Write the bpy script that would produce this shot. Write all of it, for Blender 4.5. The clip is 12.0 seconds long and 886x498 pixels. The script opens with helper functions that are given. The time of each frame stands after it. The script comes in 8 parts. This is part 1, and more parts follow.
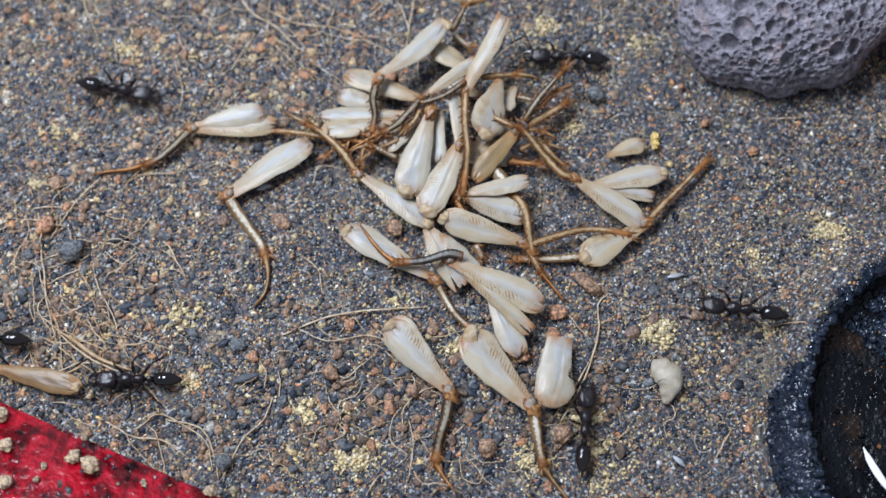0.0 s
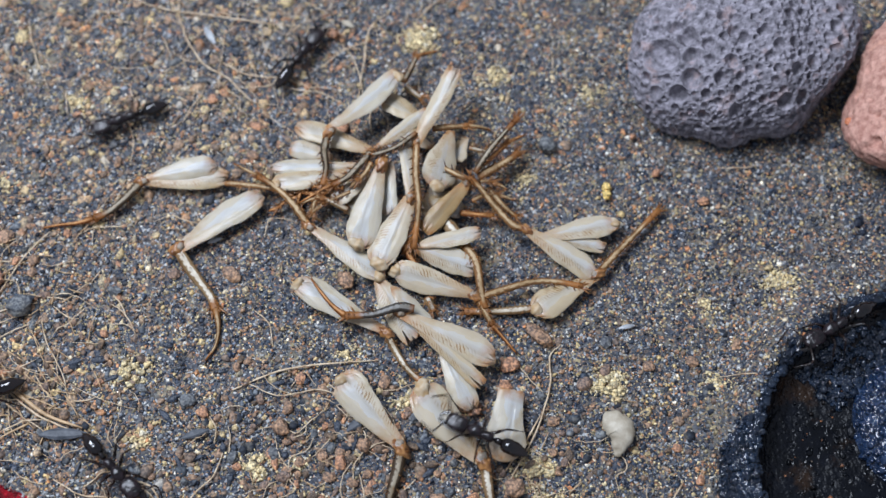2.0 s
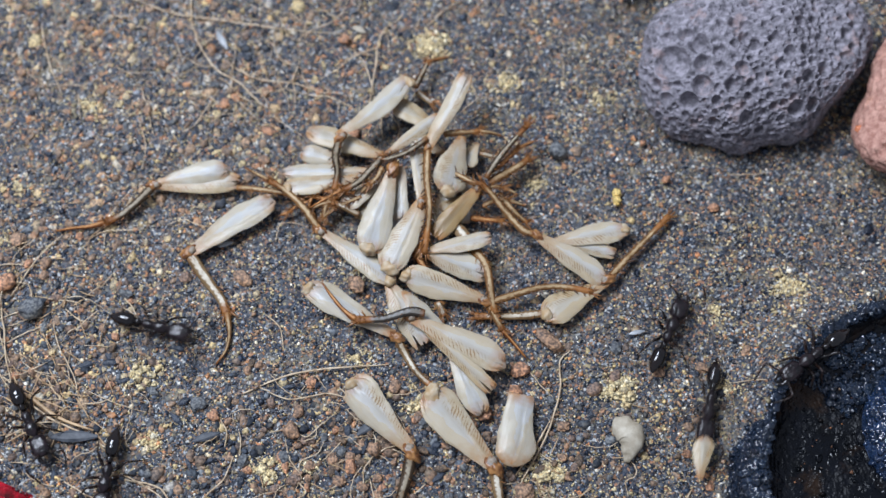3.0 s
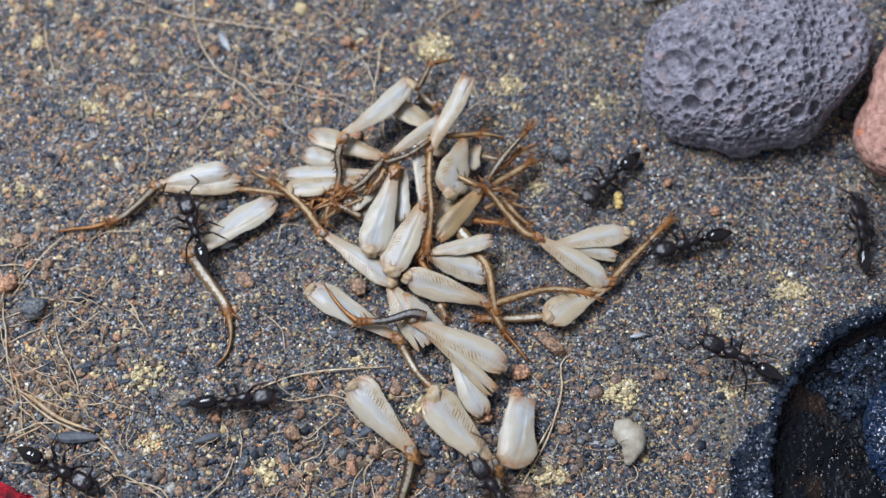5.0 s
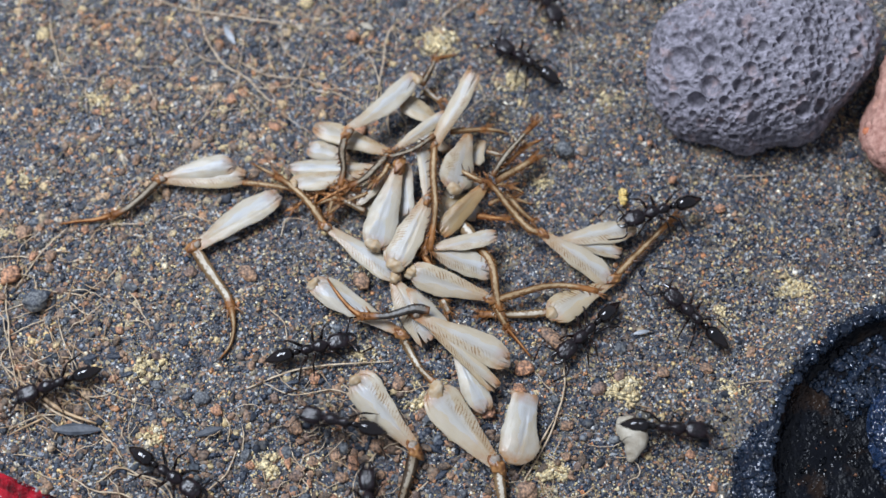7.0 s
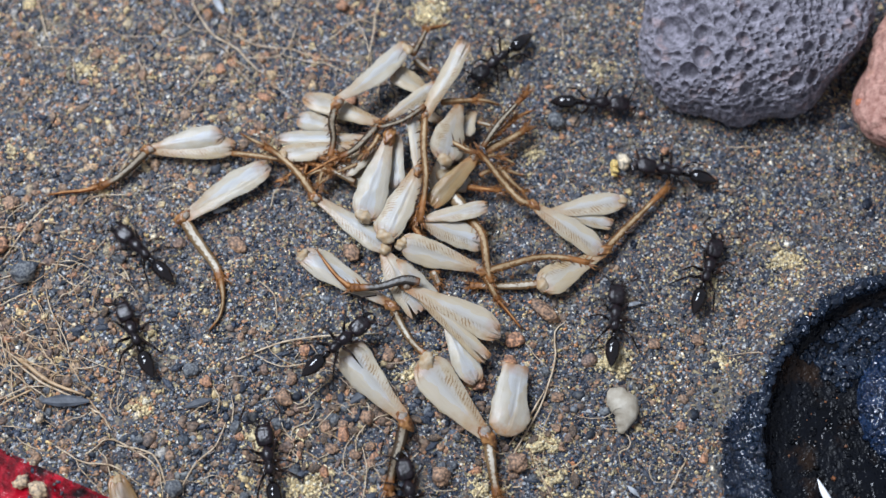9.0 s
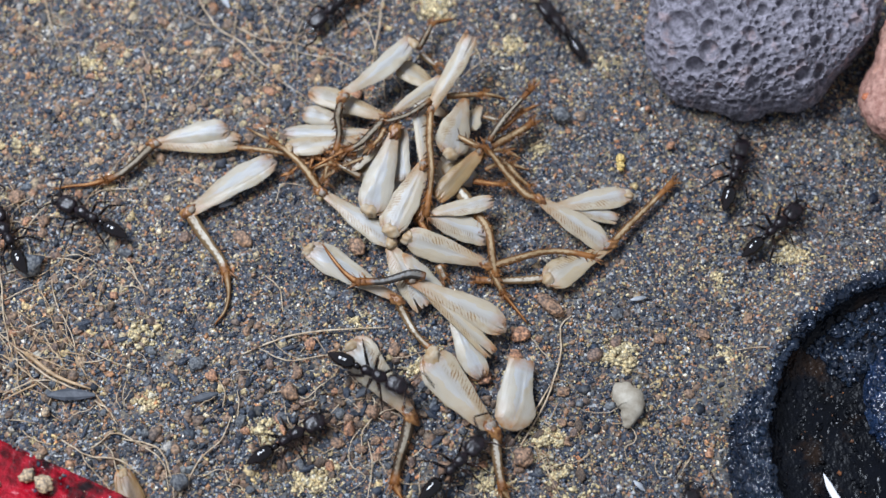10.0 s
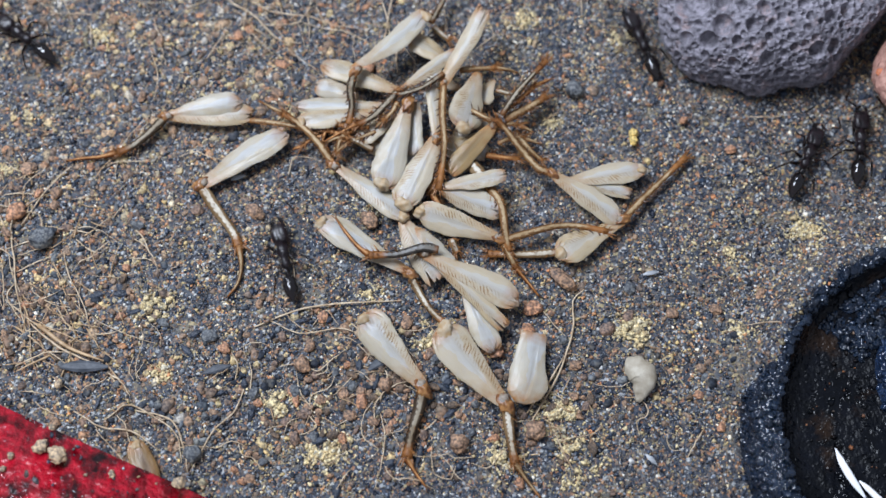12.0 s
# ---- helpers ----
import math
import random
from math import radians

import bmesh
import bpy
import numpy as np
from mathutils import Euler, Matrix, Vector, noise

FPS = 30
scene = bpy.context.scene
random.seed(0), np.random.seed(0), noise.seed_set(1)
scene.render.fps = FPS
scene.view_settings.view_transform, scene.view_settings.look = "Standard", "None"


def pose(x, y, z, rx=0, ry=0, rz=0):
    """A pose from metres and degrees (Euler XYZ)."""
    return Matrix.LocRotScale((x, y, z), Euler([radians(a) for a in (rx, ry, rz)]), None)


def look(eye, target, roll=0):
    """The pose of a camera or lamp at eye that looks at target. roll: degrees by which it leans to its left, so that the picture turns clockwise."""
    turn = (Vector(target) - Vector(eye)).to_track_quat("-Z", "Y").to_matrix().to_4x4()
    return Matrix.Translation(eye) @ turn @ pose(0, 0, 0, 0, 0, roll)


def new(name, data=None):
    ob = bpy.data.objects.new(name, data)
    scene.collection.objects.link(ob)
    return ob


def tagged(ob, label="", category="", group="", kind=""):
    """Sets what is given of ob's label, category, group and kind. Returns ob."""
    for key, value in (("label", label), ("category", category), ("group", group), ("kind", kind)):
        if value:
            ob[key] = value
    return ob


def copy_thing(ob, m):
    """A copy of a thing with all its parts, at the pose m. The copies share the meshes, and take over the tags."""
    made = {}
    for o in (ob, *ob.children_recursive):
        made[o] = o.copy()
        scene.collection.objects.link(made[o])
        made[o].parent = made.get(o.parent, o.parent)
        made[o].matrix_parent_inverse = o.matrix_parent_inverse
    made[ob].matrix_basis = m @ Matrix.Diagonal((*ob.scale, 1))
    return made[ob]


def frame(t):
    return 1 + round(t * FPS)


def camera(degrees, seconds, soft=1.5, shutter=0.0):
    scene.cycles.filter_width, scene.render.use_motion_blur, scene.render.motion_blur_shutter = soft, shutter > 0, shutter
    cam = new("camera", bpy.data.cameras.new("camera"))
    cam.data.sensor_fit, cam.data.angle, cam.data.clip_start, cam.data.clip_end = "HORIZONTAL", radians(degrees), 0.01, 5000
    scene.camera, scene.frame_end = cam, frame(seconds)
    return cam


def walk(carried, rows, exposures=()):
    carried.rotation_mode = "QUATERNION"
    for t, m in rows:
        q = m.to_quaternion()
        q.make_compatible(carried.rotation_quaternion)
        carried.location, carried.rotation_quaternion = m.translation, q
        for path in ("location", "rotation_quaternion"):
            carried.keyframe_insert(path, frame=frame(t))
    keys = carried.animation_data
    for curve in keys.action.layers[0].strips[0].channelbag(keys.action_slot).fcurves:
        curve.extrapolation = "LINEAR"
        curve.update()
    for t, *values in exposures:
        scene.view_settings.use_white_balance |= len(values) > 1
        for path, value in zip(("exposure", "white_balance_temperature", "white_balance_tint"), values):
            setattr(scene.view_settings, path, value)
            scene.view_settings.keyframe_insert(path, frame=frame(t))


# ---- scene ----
# ---- camera ----
cam = camera(40.0, 12.0, shutter=0.5)
cam.data.dof.use_dof, cam.data.dof.focus_distance, cam.data.dof.aperture_fstop = True, 0.1495, 15.0
walk(cam, [
    (0, pose(-0.00208, -0.06127, 0.14554, 20.029, 0.881, -0.246)),
    (0.5, pose(-0.00082, -0.05979, 0.14610, 20.072, 0.878, -0.213)),
    (1, pose(-0.00044, -0.05928, 0.14632, 20.147, 0.848, -0.151)),
    (1.5, pose(0.00099, -0.05846, 0.14627, 20.836, 0.634, -0.286)),
    (2, pose(0.00155, -0.05804, 0.14640, 21.231, 0.121, -0.934)),
    (2.5, pose(0.00114, -0.05850, 0.14670, 21.447, 0.193, -0.861)),
    (3, pose(0.00065, -0.05846, 0.14674, 21.570, 0.175, -0.608)),
    (5, pose(0.00032, -0.05878, 0.14669, 21.791, 0.061, -0.418)),
    (5.5, pose(-0.00001, -0.05904, 0.14659, 21.919, 0.055, -0.103)),
    (6, pose(0.00000, -0.05919, 0.14650, 22.000, -0.000, 0.000)),
    (6.5, pose(0.00007, -0.05904, 0.14652, 21.954, 0.037, -0.007)),
    (7, pose(0.00034, -0.05899, 0.14629, 21.695, 0.055, 0.088)),
    (9, pose(0.00064, -0.05944, 0.14530, 20.634, -0.278, 0.016)),
    (9.5, pose(0.00067, -0.05927, 0.14547, 20.585, -0.109, 0.008)),
    (10, pose(0.00036, -0.05958, 0.14512, 20.438, -0.143, 0.119)),
    (10.5, pose(0.00008, -0.05967, 0.14511, 20.315, -0.125, 0.115)),
    (11, pose(0.00011, -0.05994, 0.14496, 20.161, -0.122, 0.163)),
    (11.5, pose(-0.00040, -0.05972, 0.14496, 19.689, -0.124, 0.238)),
    (12, pose(-0.00138, -0.06052, 0.14471, 19.580, -0.286, 0.333)),
])

# ---- light ----
world = bpy.data.worlds.new("room")
scene.world = world
world.use_nodes = True
world.node_tree.nodes["Background"].inputs["Color"].default_value = (0.727, 0.803, 1.0, 1)
world.node_tree.nodes["Background"].inputs["Strength"].default_value = 0.44
lamp = new("desk_lamp", bpy.data.lights.new("desk_lamp", "AREA"))
lamp.data.shape, lamp.data.size, lamp.data.size_y = "RECTANGLE", 0.22, 0.12
lamp.data.energy, lamp.data.color = 2.84, (0.778, 0.857, 1.0)
lamp.matrix_world = look((-0.15, 0.09, 0.345), (0.005, 0.0, 0.0))
scene.view_settings.exposure = 0.0

MM = 0.001
rng = np.random.default_rng(7)


# ---- materials ----
def material(name, rough=0.6, metal=0.0, spec=0.5):
    m = bpy.data.materials.new(name)
    m.use_nodes = True
    b = m.node_tree.nodes["Principled BSDF"]
    b.inputs["Roughness"].default_value = rough
    b.inputs["Metallic"].default_value = metal
    b.inputs["Specular IOR Level"].default_value = spec
    return m, m.node_tree, b


def node(tree, kind, **sets):
    n = tree.nodes.new(kind)
    for key, value in sets.items():
        if key in n.inputs:
            n.inputs[key].default_value = value
    return n


def ramp(tree, source, stops, constant=False):
    r = tree.nodes.new("ShaderNodeValToRGB")
    r.color_ramp.interpolation = "CONSTANT" if constant else "LINEAR"
    els = r.color_ramp.elements
    while len(els) < len(stops):
        els.new(0.5)
    for el, (p, c) in zip(els, stops):
        el.position, el.color = p, (*c, 1)
    tree.links.new(source, r.inputs[0])
    return r.outputs[0]


def coords(tree, which="Object", scale=None):
    c = tree.nodes.new("ShaderNodeTexCoord")
    if scale is None:
        return c.outputs[which]
    m = tree.nodes.new("ShaderNodeMapping")
    m.inputs["Scale"].default_value = scale
    tree.links.new(c.outputs[which], m.inputs["Vector"])
    return m.outputs[0]


def noise_tex(tree, vec, scale, detail=4.0, rough=0.6):
    n = node(tree, "ShaderNodeTexNoise", Scale=scale, Detail=detail, Roughness=rough)
    tree.links.new(vec, n.inputs["Vector"])
    return n.outputs["Fac"]


def mix(tree, fac, a, b, mode="MIX"):
    m = tree.nodes.new("ShaderNodeMix")
    m.data_type, m.blend_type = "RGBA", mode
    for value, socket in ((fac, m.inputs[0]), (a, m.inputs[6]), (b, m.inputs[7])):
        if isinstance(value, bpy.types.NodeSocket):
            tree.links.new(value, socket)
        elif isinstance(value, tuple):
            socket.default_value = (*value, 1)
        else:
            socket.default_value = value
    return m.outputs[2]


def bump(tree, height, bsdf, strength, distance):
    n = node(tree, "ShaderNodeBump", Strength=strength, Distance=distance)
    tree.links.new(height, n.inputs["Height"])
    tree.links.new(n.outputs[0], bsdf.inputs["Normal"])


GRAIN_COLOURS = [
    (0.00, (0.006, 0.012, 0.026)), (0.24, (0.020, 0.033, 0.060)), (0.41, (0.055, 0.066, 0.082)),
    (0.53, (0.11, 0.12, 0.13)), (0.62, (0.075, 0.055, 0.045)), (0.70, (0.17, 0.115, 0.082)),
    (0.78, (0.28, 0.21, 0.145)), (0.83, (0.40, 0.32, 0.16)), (0.875, (0.40, 0.18, 0.085)),
    (0.925, (0.40, 0.42, 0.43)), (0.978, (0.56, 0.56, 0.53)),
]


def ground_material():
    m, t, b = material("compacted_grit", 0.62)
    vec = coords(t)
    vor = node(t, "ShaderNodeTexVoronoi", Scale=2900.0, Randomness=1.0)
    t.links.new(vec, vor.inputs["Vector"])
    sep = t.nodes.new("ShaderNodeSeparateColor")
    t.links.new(vor.outputs["Color"], sep.inputs[0])
    small = ramp(t, sep.outputs[0], GRAIN_COLOURS, True)
    tint = ramp(t, noise_tex(t, vec, 70.0, 5.0), [(0.35, (0.020, 0.027, 0.040)), (0.65, (0.080, 0.066, 0.054))])
    col = mix(t, 0.35, small, tint)
    dust = ramp(t, noise_tex(t, vec, 160.0, 8.0, 0.7), [(0.54, (0, 0, 0)), (0.74, (0.9, 0.9, 0.9))])
    col = mix(t, dust, col, (0.24, 0.20, 0.12))
    t.links.new(col, b.inputs["Base Color"])
    bump(t, noise_tex(t, vec, 2400.0, 3.0, 0.55), b, 1.0, 0.0003)
    return m


def grain_material(name, stops, rough=0.6, dusty=0.5, patchy=True):
    m, t, b = material(name, rough)
    geo = t.nodes.new("ShaderNodeNewGeometry")
    vec = coords(t)
    base = ramp(t, geo.outputs["Random Per Island"], stops, True)
    speck = ramp(t, noise_tex(t, vec, 3000.0, 2.0, 0.5), [(0.38, (0.45, 0.46, 0.50)), (0.62, (1.5, 1.42, 1.3))])
    col = mix(t, 1.0, base, speck, "MULTIPLY")
    if patchy:
        drift = ramp(t, noise_tex(t, vec, 190.0, 6.0, 0.65), [(0.36, (0.56, 0.62, 0.74)), (0.50, (1.0, 0.98, 0.95)), (0.64, (1.38, 1.26, 1.06))])
        col = mix(t, 1.0, col, drift, "MULTIPLY")
    veil = ramp(t, noise_tex(t, vec, 900.0, 4.0), [(0.52, (0, 0, 0)), (0.75, (dusty, dusty, dusty))])
    col = mix(t, veil, col, (0.22, 0.19, 0.14))
    t.links.new(col, b.inputs["Base Color"])
    bump(t, noise_tex(t, vec, 2800.0, 2.0, 0.5), b, 1.0, 0.00016)
    return m


def mottled(name, dark, light, scale, rough=0.6, bump_scale=None, depth=0.0001, spec=0.5, lo=0.35, hi=0.65):
    m, t, b = material(name, rough, 0.0, spec)
    vec = coords(t)
    t.links.new(ramp(t, noise_tex(t, vec, scale, 6.0, 0.65), [(lo, dark), (hi, light)]), b.inputs["Base Color"])
    bump(t, noise_tex(t, vec, bump_scale or scale * 3, 6.0, 0.65), b, 0.6, depth)
    return m


def math_node(tree, op, a, b=None, c=None):
    n = tree.nodes.new("ShaderNodeMath")
    n.operation = op
    for value, socket in zip((a, b, c), n.inputs):
        if isinstance(value, bpy.types.NodeSocket):
            tree.links.new(value, socket)
        elif value is not None:
            socket.default_value = value
    return n.outputs[0]


def femur_material(name, dark, mid, light):
    """Pearly shell: faint lengthwise folds, a strip of fine brown dashes on some, thin amber edges and ends."""
    m, t, b = material(name, 0.5, 0.0, 0.25)
    streak = noise_tex(t, coords(t, "Object", (110, 700, 700)), 1.0, 3.0, 0.55)
    col = ramp(t, streak, [(0.22, dark), (0.40, mid), (0.58, light)])
    milky = ramp(t, noise_tex(t, coords(t), 260.0, 3.0), [(0.32, (0.84, 0.76, 0.62)), (0.52, (1.0, 1.0, 1.0))])
    col = mix(t, 0.75, col, milky, "MULTIPLY")
    gen = t.nodes.new("ShaderNodeSeparateXYZ")
    t.links.new(coords(t, "Generated"), gen.inputs[0])
    info = t.nodes.new("ShaderNodeObjectInfo")
    across = math_node(t, "MULTIPLY", math_node(t, "ABSOLUTE", math_node(t, "SUBTRACT", gen.outputs[1], 0.5)), 2.0)
    wob = math_node(t, "MULTIPLY", noise_tex(t, coords(t), 1100.0, 3.0), 2.2)
    band = math_node(t, "FRACT", math_node(t, "ADD", math_node(t, "MULTIPLY_ADD", gen.outputs[0], 27.0, wob), math_node(t, "MULTIPLY", gen.outputs[1], 7.0)))
    band = math_node(t, "LESS_THAN", band, 0.40)
    zone = ramp(t, gen.outputs[1], [(0.55, (0, 0, 0)), (0.64, (1, 1, 1)), (0.82, (1, 1, 1)), (0.88, (0, 0, 0))])
    reach = ramp(t, gen.outputs[0], [(0.16, (0, 0, 0)), (0.30, (1, 1, 1)), (0.84, (1, 1, 1)), (0.92, (0, 0, 0))])
    zone = math_node(t, "MULTIPLY", zone, reach)
    zone = math_node(t, "MULTIPLY", zone, math_node(t, "GREATER_THAN", info.outputs["Random"], 0.25))
    fade = ramp(t, noise_tex(t, coords(t), 800.0, 3.0), [(0.38, (0, 0, 0)), (0.54, (0.85, 0.85, 0.85))])
    mark = math_node(t, "MULTIPLY", math_node(t, "MULTIPLY", band, zone), fade)
    col = mix(t, mark, col, (0.19, 0.12, 0.06))
    rim = ramp(t, math_node(t, "MULTIPLY_ADD", noise_tex(t, coords(t), 350.0, 4.0), 0.9, across), [(1.18, (0, 0, 0)), (1.38, (1.0, 1.0, 1.0))])
    pearl = ramp(t, math_node(t, "MULTIPLY_ADD", noise_tex(t, coords(t), 420.0, 3.0), 0.7, math_node(t, "ADD", math_node(t, "MULTIPLY", gen.outputs[0], 0.8), across)), [(0.55, (1.0, 1.02, 1.06)), (1.15, (1.03, 1.01, 0.97)), (1.8, (1.04, 0.94, 0.77))])
    col = mix(t, 1.0, col, pearl, "MULTIPLY")
    col = mix(t, rim, col, (0.32, 0.185, 0.07))
    ends = ramp(t, gen.outputs[0], [(0.0, (1, 1, 1)), (0.06, (0.75, 0.75, 0.75)), (0.19, (0.0, 0.0, 0.0)), (0.55, (0, 0, 0)), (0.80, (0.34, 0.34, 0.34)), (0.95, (1, 1, 1))])
    jag = mix(t, 1.0, ends, ramp(t, noise_tex(t, coords(t), 700.0, 4.0), [(0.35, (0.15, 0.15, 0.15)), (0.6, (1, 1, 1))]), "MULTIPLY")
    col = mix(t, jag, col, (0.29, 0.135, 0.042))
    tone = ramp(t, info.outputs["Random"], [(0.0, (1.0, 1.05, 1.14)), (0.5, (1.02, 1.0, 0.98)), (1.0, (0.96, 0.88, 0.75))])
    col = mix(t, 1.0, col, tone, "MULTIPLY")
    t.links.new(col, b.inputs["Base Color"])
    b.inputs["Subsurface Weight"].default_value = 0.8
    b.inputs["Subsurface Radius"].default_value = (0.0009, 0.0008, 0.0006)
    b.inputs["Coat Weight"].default_value = 0.17
    b.inputs["Coat Roughness"].default_value = 0.17
    folds = noise_tex(t, coords(t, "Object", (170, 1500, 1500)), 1.0, 4.0, 0.6)
    bump(t, folds, b, 0.13, 0.0005)
    t.links.new(b.inputs["Normal"].links[0].from_socket, b.inputs["Coat Normal"])
    return m


def shin_material(name, edge, middle, rough=0.3):
    """Horny shin: a paler strip between dark keels, a row of dots along one keel, rust towards both joints."""
    m, t, b = material(name, rough + 0.08, 0.0, 0.16)
    side, along = t.nodes.new("ShaderNodeAttribute"), t.nodes.new("ShaderNodeAttribute")
    side.attribute_name, along.attribute_name = "across", "along"
    wob = math_node(t, "MULTIPLY_ADD", noise_tex(t, coords(t), 700.0, 4.0), 0.8, math_node(t, "ADD", math_node(t, "ABSOLUTE", side.outputs["Fac"]), -0.4))
    col = ramp(t, wob, [(0.34, middle), (0.52, edge)])
    dots = math_node(t, "LESS_THAN", math_node(t, "FRACT", math_node(t, "MULTIPLY", along.outputs["Fac"], 13.0)), 0.4)
    row = ramp(t, side.outputs["Fac"], [(0.18, (0, 0, 0)), (0.26, (0.8, 0.8, 0.8)), (0.50, (0.8, 0.8, 0.8)), (0.58, (0, 0, 0))])
    col = mix(t, math_node(t, "MULTIPLY", dots, row), col, edge)
    joints = ramp(t, math_node(t, "MULTIPLY_ADD", noise_tex(t, coords(t), 500.0, 3.0), 0.25, along.outputs["Fac"]), [(0.14, (0.7, 0.7, 0.7)), (0.24, (0, 0, 0)), (0.88, (0, 0, 0)), (1.02, (0.9, 0.9, 0.9))])
    col = mix(t, joints, col, (0.23, 0.09, 0.024))
    blot = ramp(t, noise_tex(t, coords(t), 330.0, 4.0), [(0.38, (0.62, 0.54, 0.45)), (0.62, (1.1, 1.1, 1.1))])
    t.links.new(mix(t, 1.0, col, blot, "MULTIPLY"), b.inputs["Base Color"])
    bump(t, noise_tex(t, coords(t), 1400.0, 3.0, 0.6), b, 0.8, 0.0002)
    return m


def chitin_material(name, dark, light, rough, scale=400.0, relief=0.6, spec=0.5):
    m, t, b = material(name, rough, 0.0, spec)
    vec = coords(t)
    t.links.new(ramp(t, noise_tex(t, vec, scale, 4.0), [(0.40, dark), (0.60, light)]), b.inputs["Base Color"])
    bump(t, noise_tex(t, vec, 2000.0, 2.0, 0.5), b, relief, 0.0002)
    return m


def lava_material(name, dark, light, fleck):
    m, t, b = material(name, 0.78)
    vec = coords(t)
    col = ramp(t, noise_tex(t, vec, 1100.0, 4.0, 0.6), [(0.36, dark), (0.64, light)])
    rust = ramp(t, noise_tex(t, vec, 330.0, 4.0, 0.6), [(0.58, (0, 0, 0)), (0.68, (0.55, 0.55, 0.55))])
    col = mix(t, rust, col, fleck)
    t.links.new(col, b.inputs["Base Color"])
    cells = node(t, "ShaderNodeTexVoronoi", Scale=1500.0, Randomness=1.0)
    t.links.new(vec, cells.inputs["Vector"])
    pick = t.nodes.new("ShaderNodeSeparateColor")
    t.links.new(cells.outputs["Color"], pick.inputs[0])
    size = math_node(t, "MULTIPLY", pick.outputs[0], 0.55)
    hole = math_node(t, "MINIMUM", math_node(t, "DIVIDE", cells.outputs["Distance"], math_node(t, "ADD", size, 0.01)), 1.0)
    height = math_node(t, "MULTIPLY_ADD", noise_tex(t, vec, 2800.0, 4.0, 0.65), 0.8, math_node(t, "MULTIPLY", hole, 0.3))
    bump(t, height, b, 1.0, 0.0003)
    return m


def red_material():
    m, t, b = material("red_acrylic", 0.14)
    vec = coords(t)
    col = ramp(t, noise_tex(t, vec, 420.0, 4.0, 0.6), [(0.35, (0.010, 0.0006, 0.0015)), (0.46, (0.16, 0.002, 0.007)), (0.60, (0.48, 0.008, 0.024))])
    scr = node(t, "ShaderNodeTexNoise", Scale=1.0, Detail=3.0)
    t.links.new(coords(t, "Object", (60, 1400, 300)), scr.inputs["Vector"])
    col = mix(t, ramp(t, scr.outputs["Fac"], [(0.62, (0, 0, 0)), (0.72, (0.5, 0.5, 0.5))]), col, (0.60, 0.03, 0.04))
    t.links.new(col, b.inputs["Base Color"])
    b.inputs["Transmission Weight"].default_value = 0.2
    b.inputs["Coat Weight"].default_value = 0.35
    t.links.new(ramp(t, noise_tex(t, vec, 500.0, 5.0), [(0.4, (0.06, 0.06, 0.06)), (0.7, (0.45, 0.45, 0.45))]), b.inputs["Roughness"])
    bump(t, noise_tex(t, vec, 900.0, 3.0, 0.55), b, 0.7, 0.0008)
    return m


def dish_material(name, dark, light, rough, depth, scale, spec, scum=None):
    m, t, b = material(name, rough, 0.0, spec)
    vec = coords(t)
    col = ramp(t, noise_tex(t, vec, 520.0, 6.0, 0.7), [(0.36, dark), (0.66, light)])
    if scum:
        col = mix(t, ramp(t, noise_tex(t, vec, 150.0, 5.0, 0.65), [(0.56, (0, 0, 0)), (0.66, (0.7, 0.7, 0.7))]), col, scum)
    t.links.new(col, b.inputs["Base Color"])
    if scum:
        t.links.new(ramp(t, noise_tex(t, vec, 190.0, 4.0), [(0.42, (0.12, 0.12, 0.12)), (0.58, (0.5, 0.5, 0.5))]), b.inputs["Roughness"])
    bump(t, noise_tex(t, vec, scale, 2.0, 0.55), b, 1.0, depth)
    return m


GROUND = ground_material()
GRAIN = grain_material("grit_grains", GRAIN_COLOURS)
FINE = grain_material("fine_sand", [(0.0, (0.006, 0.012, 0.027)), (0.24, (0.028, 0.046, 0.080)), (0.42, (0.10, 0.12, 0.155)), (0.54, (0.24, 0.155, 0.10)), (0.66, (0.40, 0.32, 0.17)), (0.77, (0.40, 0.21, 0.105)), (0.84, (0.26, 0.29, 0.33)), (0.962, (0.62, 0.62, 0.58))], 0.42, 0.25)
DUST = grain_material("ochre_crumbs", [(0.0, (0.47, 0.385, 0.215)), (0.35, (0.55, 0.47, 0.285)), (0.7, (0.39, 0.305, 0.175)), (0.9, (0.60, 0.55, 0.41))], 0.8, 0.1, False)
TANS = grain_material("tan_grit", [(0.0, (0.25, 0.16, 0.105)), (0.3, (0.33, 0.24, 0.16)), (0.55, (0.40, 0.33, 0.21)), (0.74, (0.36, 0.19, 0.105)), (0.85, (0.18, 0.12, 0.09)), (0.92, (0.46, 0.42, 0.33))], 0.65, 0.3)
GRAVEL = grain_material("loose_gravel", [
    (0.00, (0.010, 0.016, 0.028)), (0.20, (0.040, 0.052, 0.070)), (0.32, (0.13, 0.090, 0.068)), (0.52, (0.20, 0.145, 0.108)),
    (0.66, (0.25, 0.165, 0.11)), (0.76, (0.12, 0.14, 0.165)), (0.86, (0.40, 0.32, 0.18)), (0.93, (0.34, 0.19, 0.11))], 0.75, 0.6)
RUSTY = grain_material("rusty_grit", [(0.0, (0.14, 0.055, 0.022)), (0.5, (0.24, 0.10, 0.04)), (0.8, (0.10, 0.07, 0.05))], 0.6, 0.1)
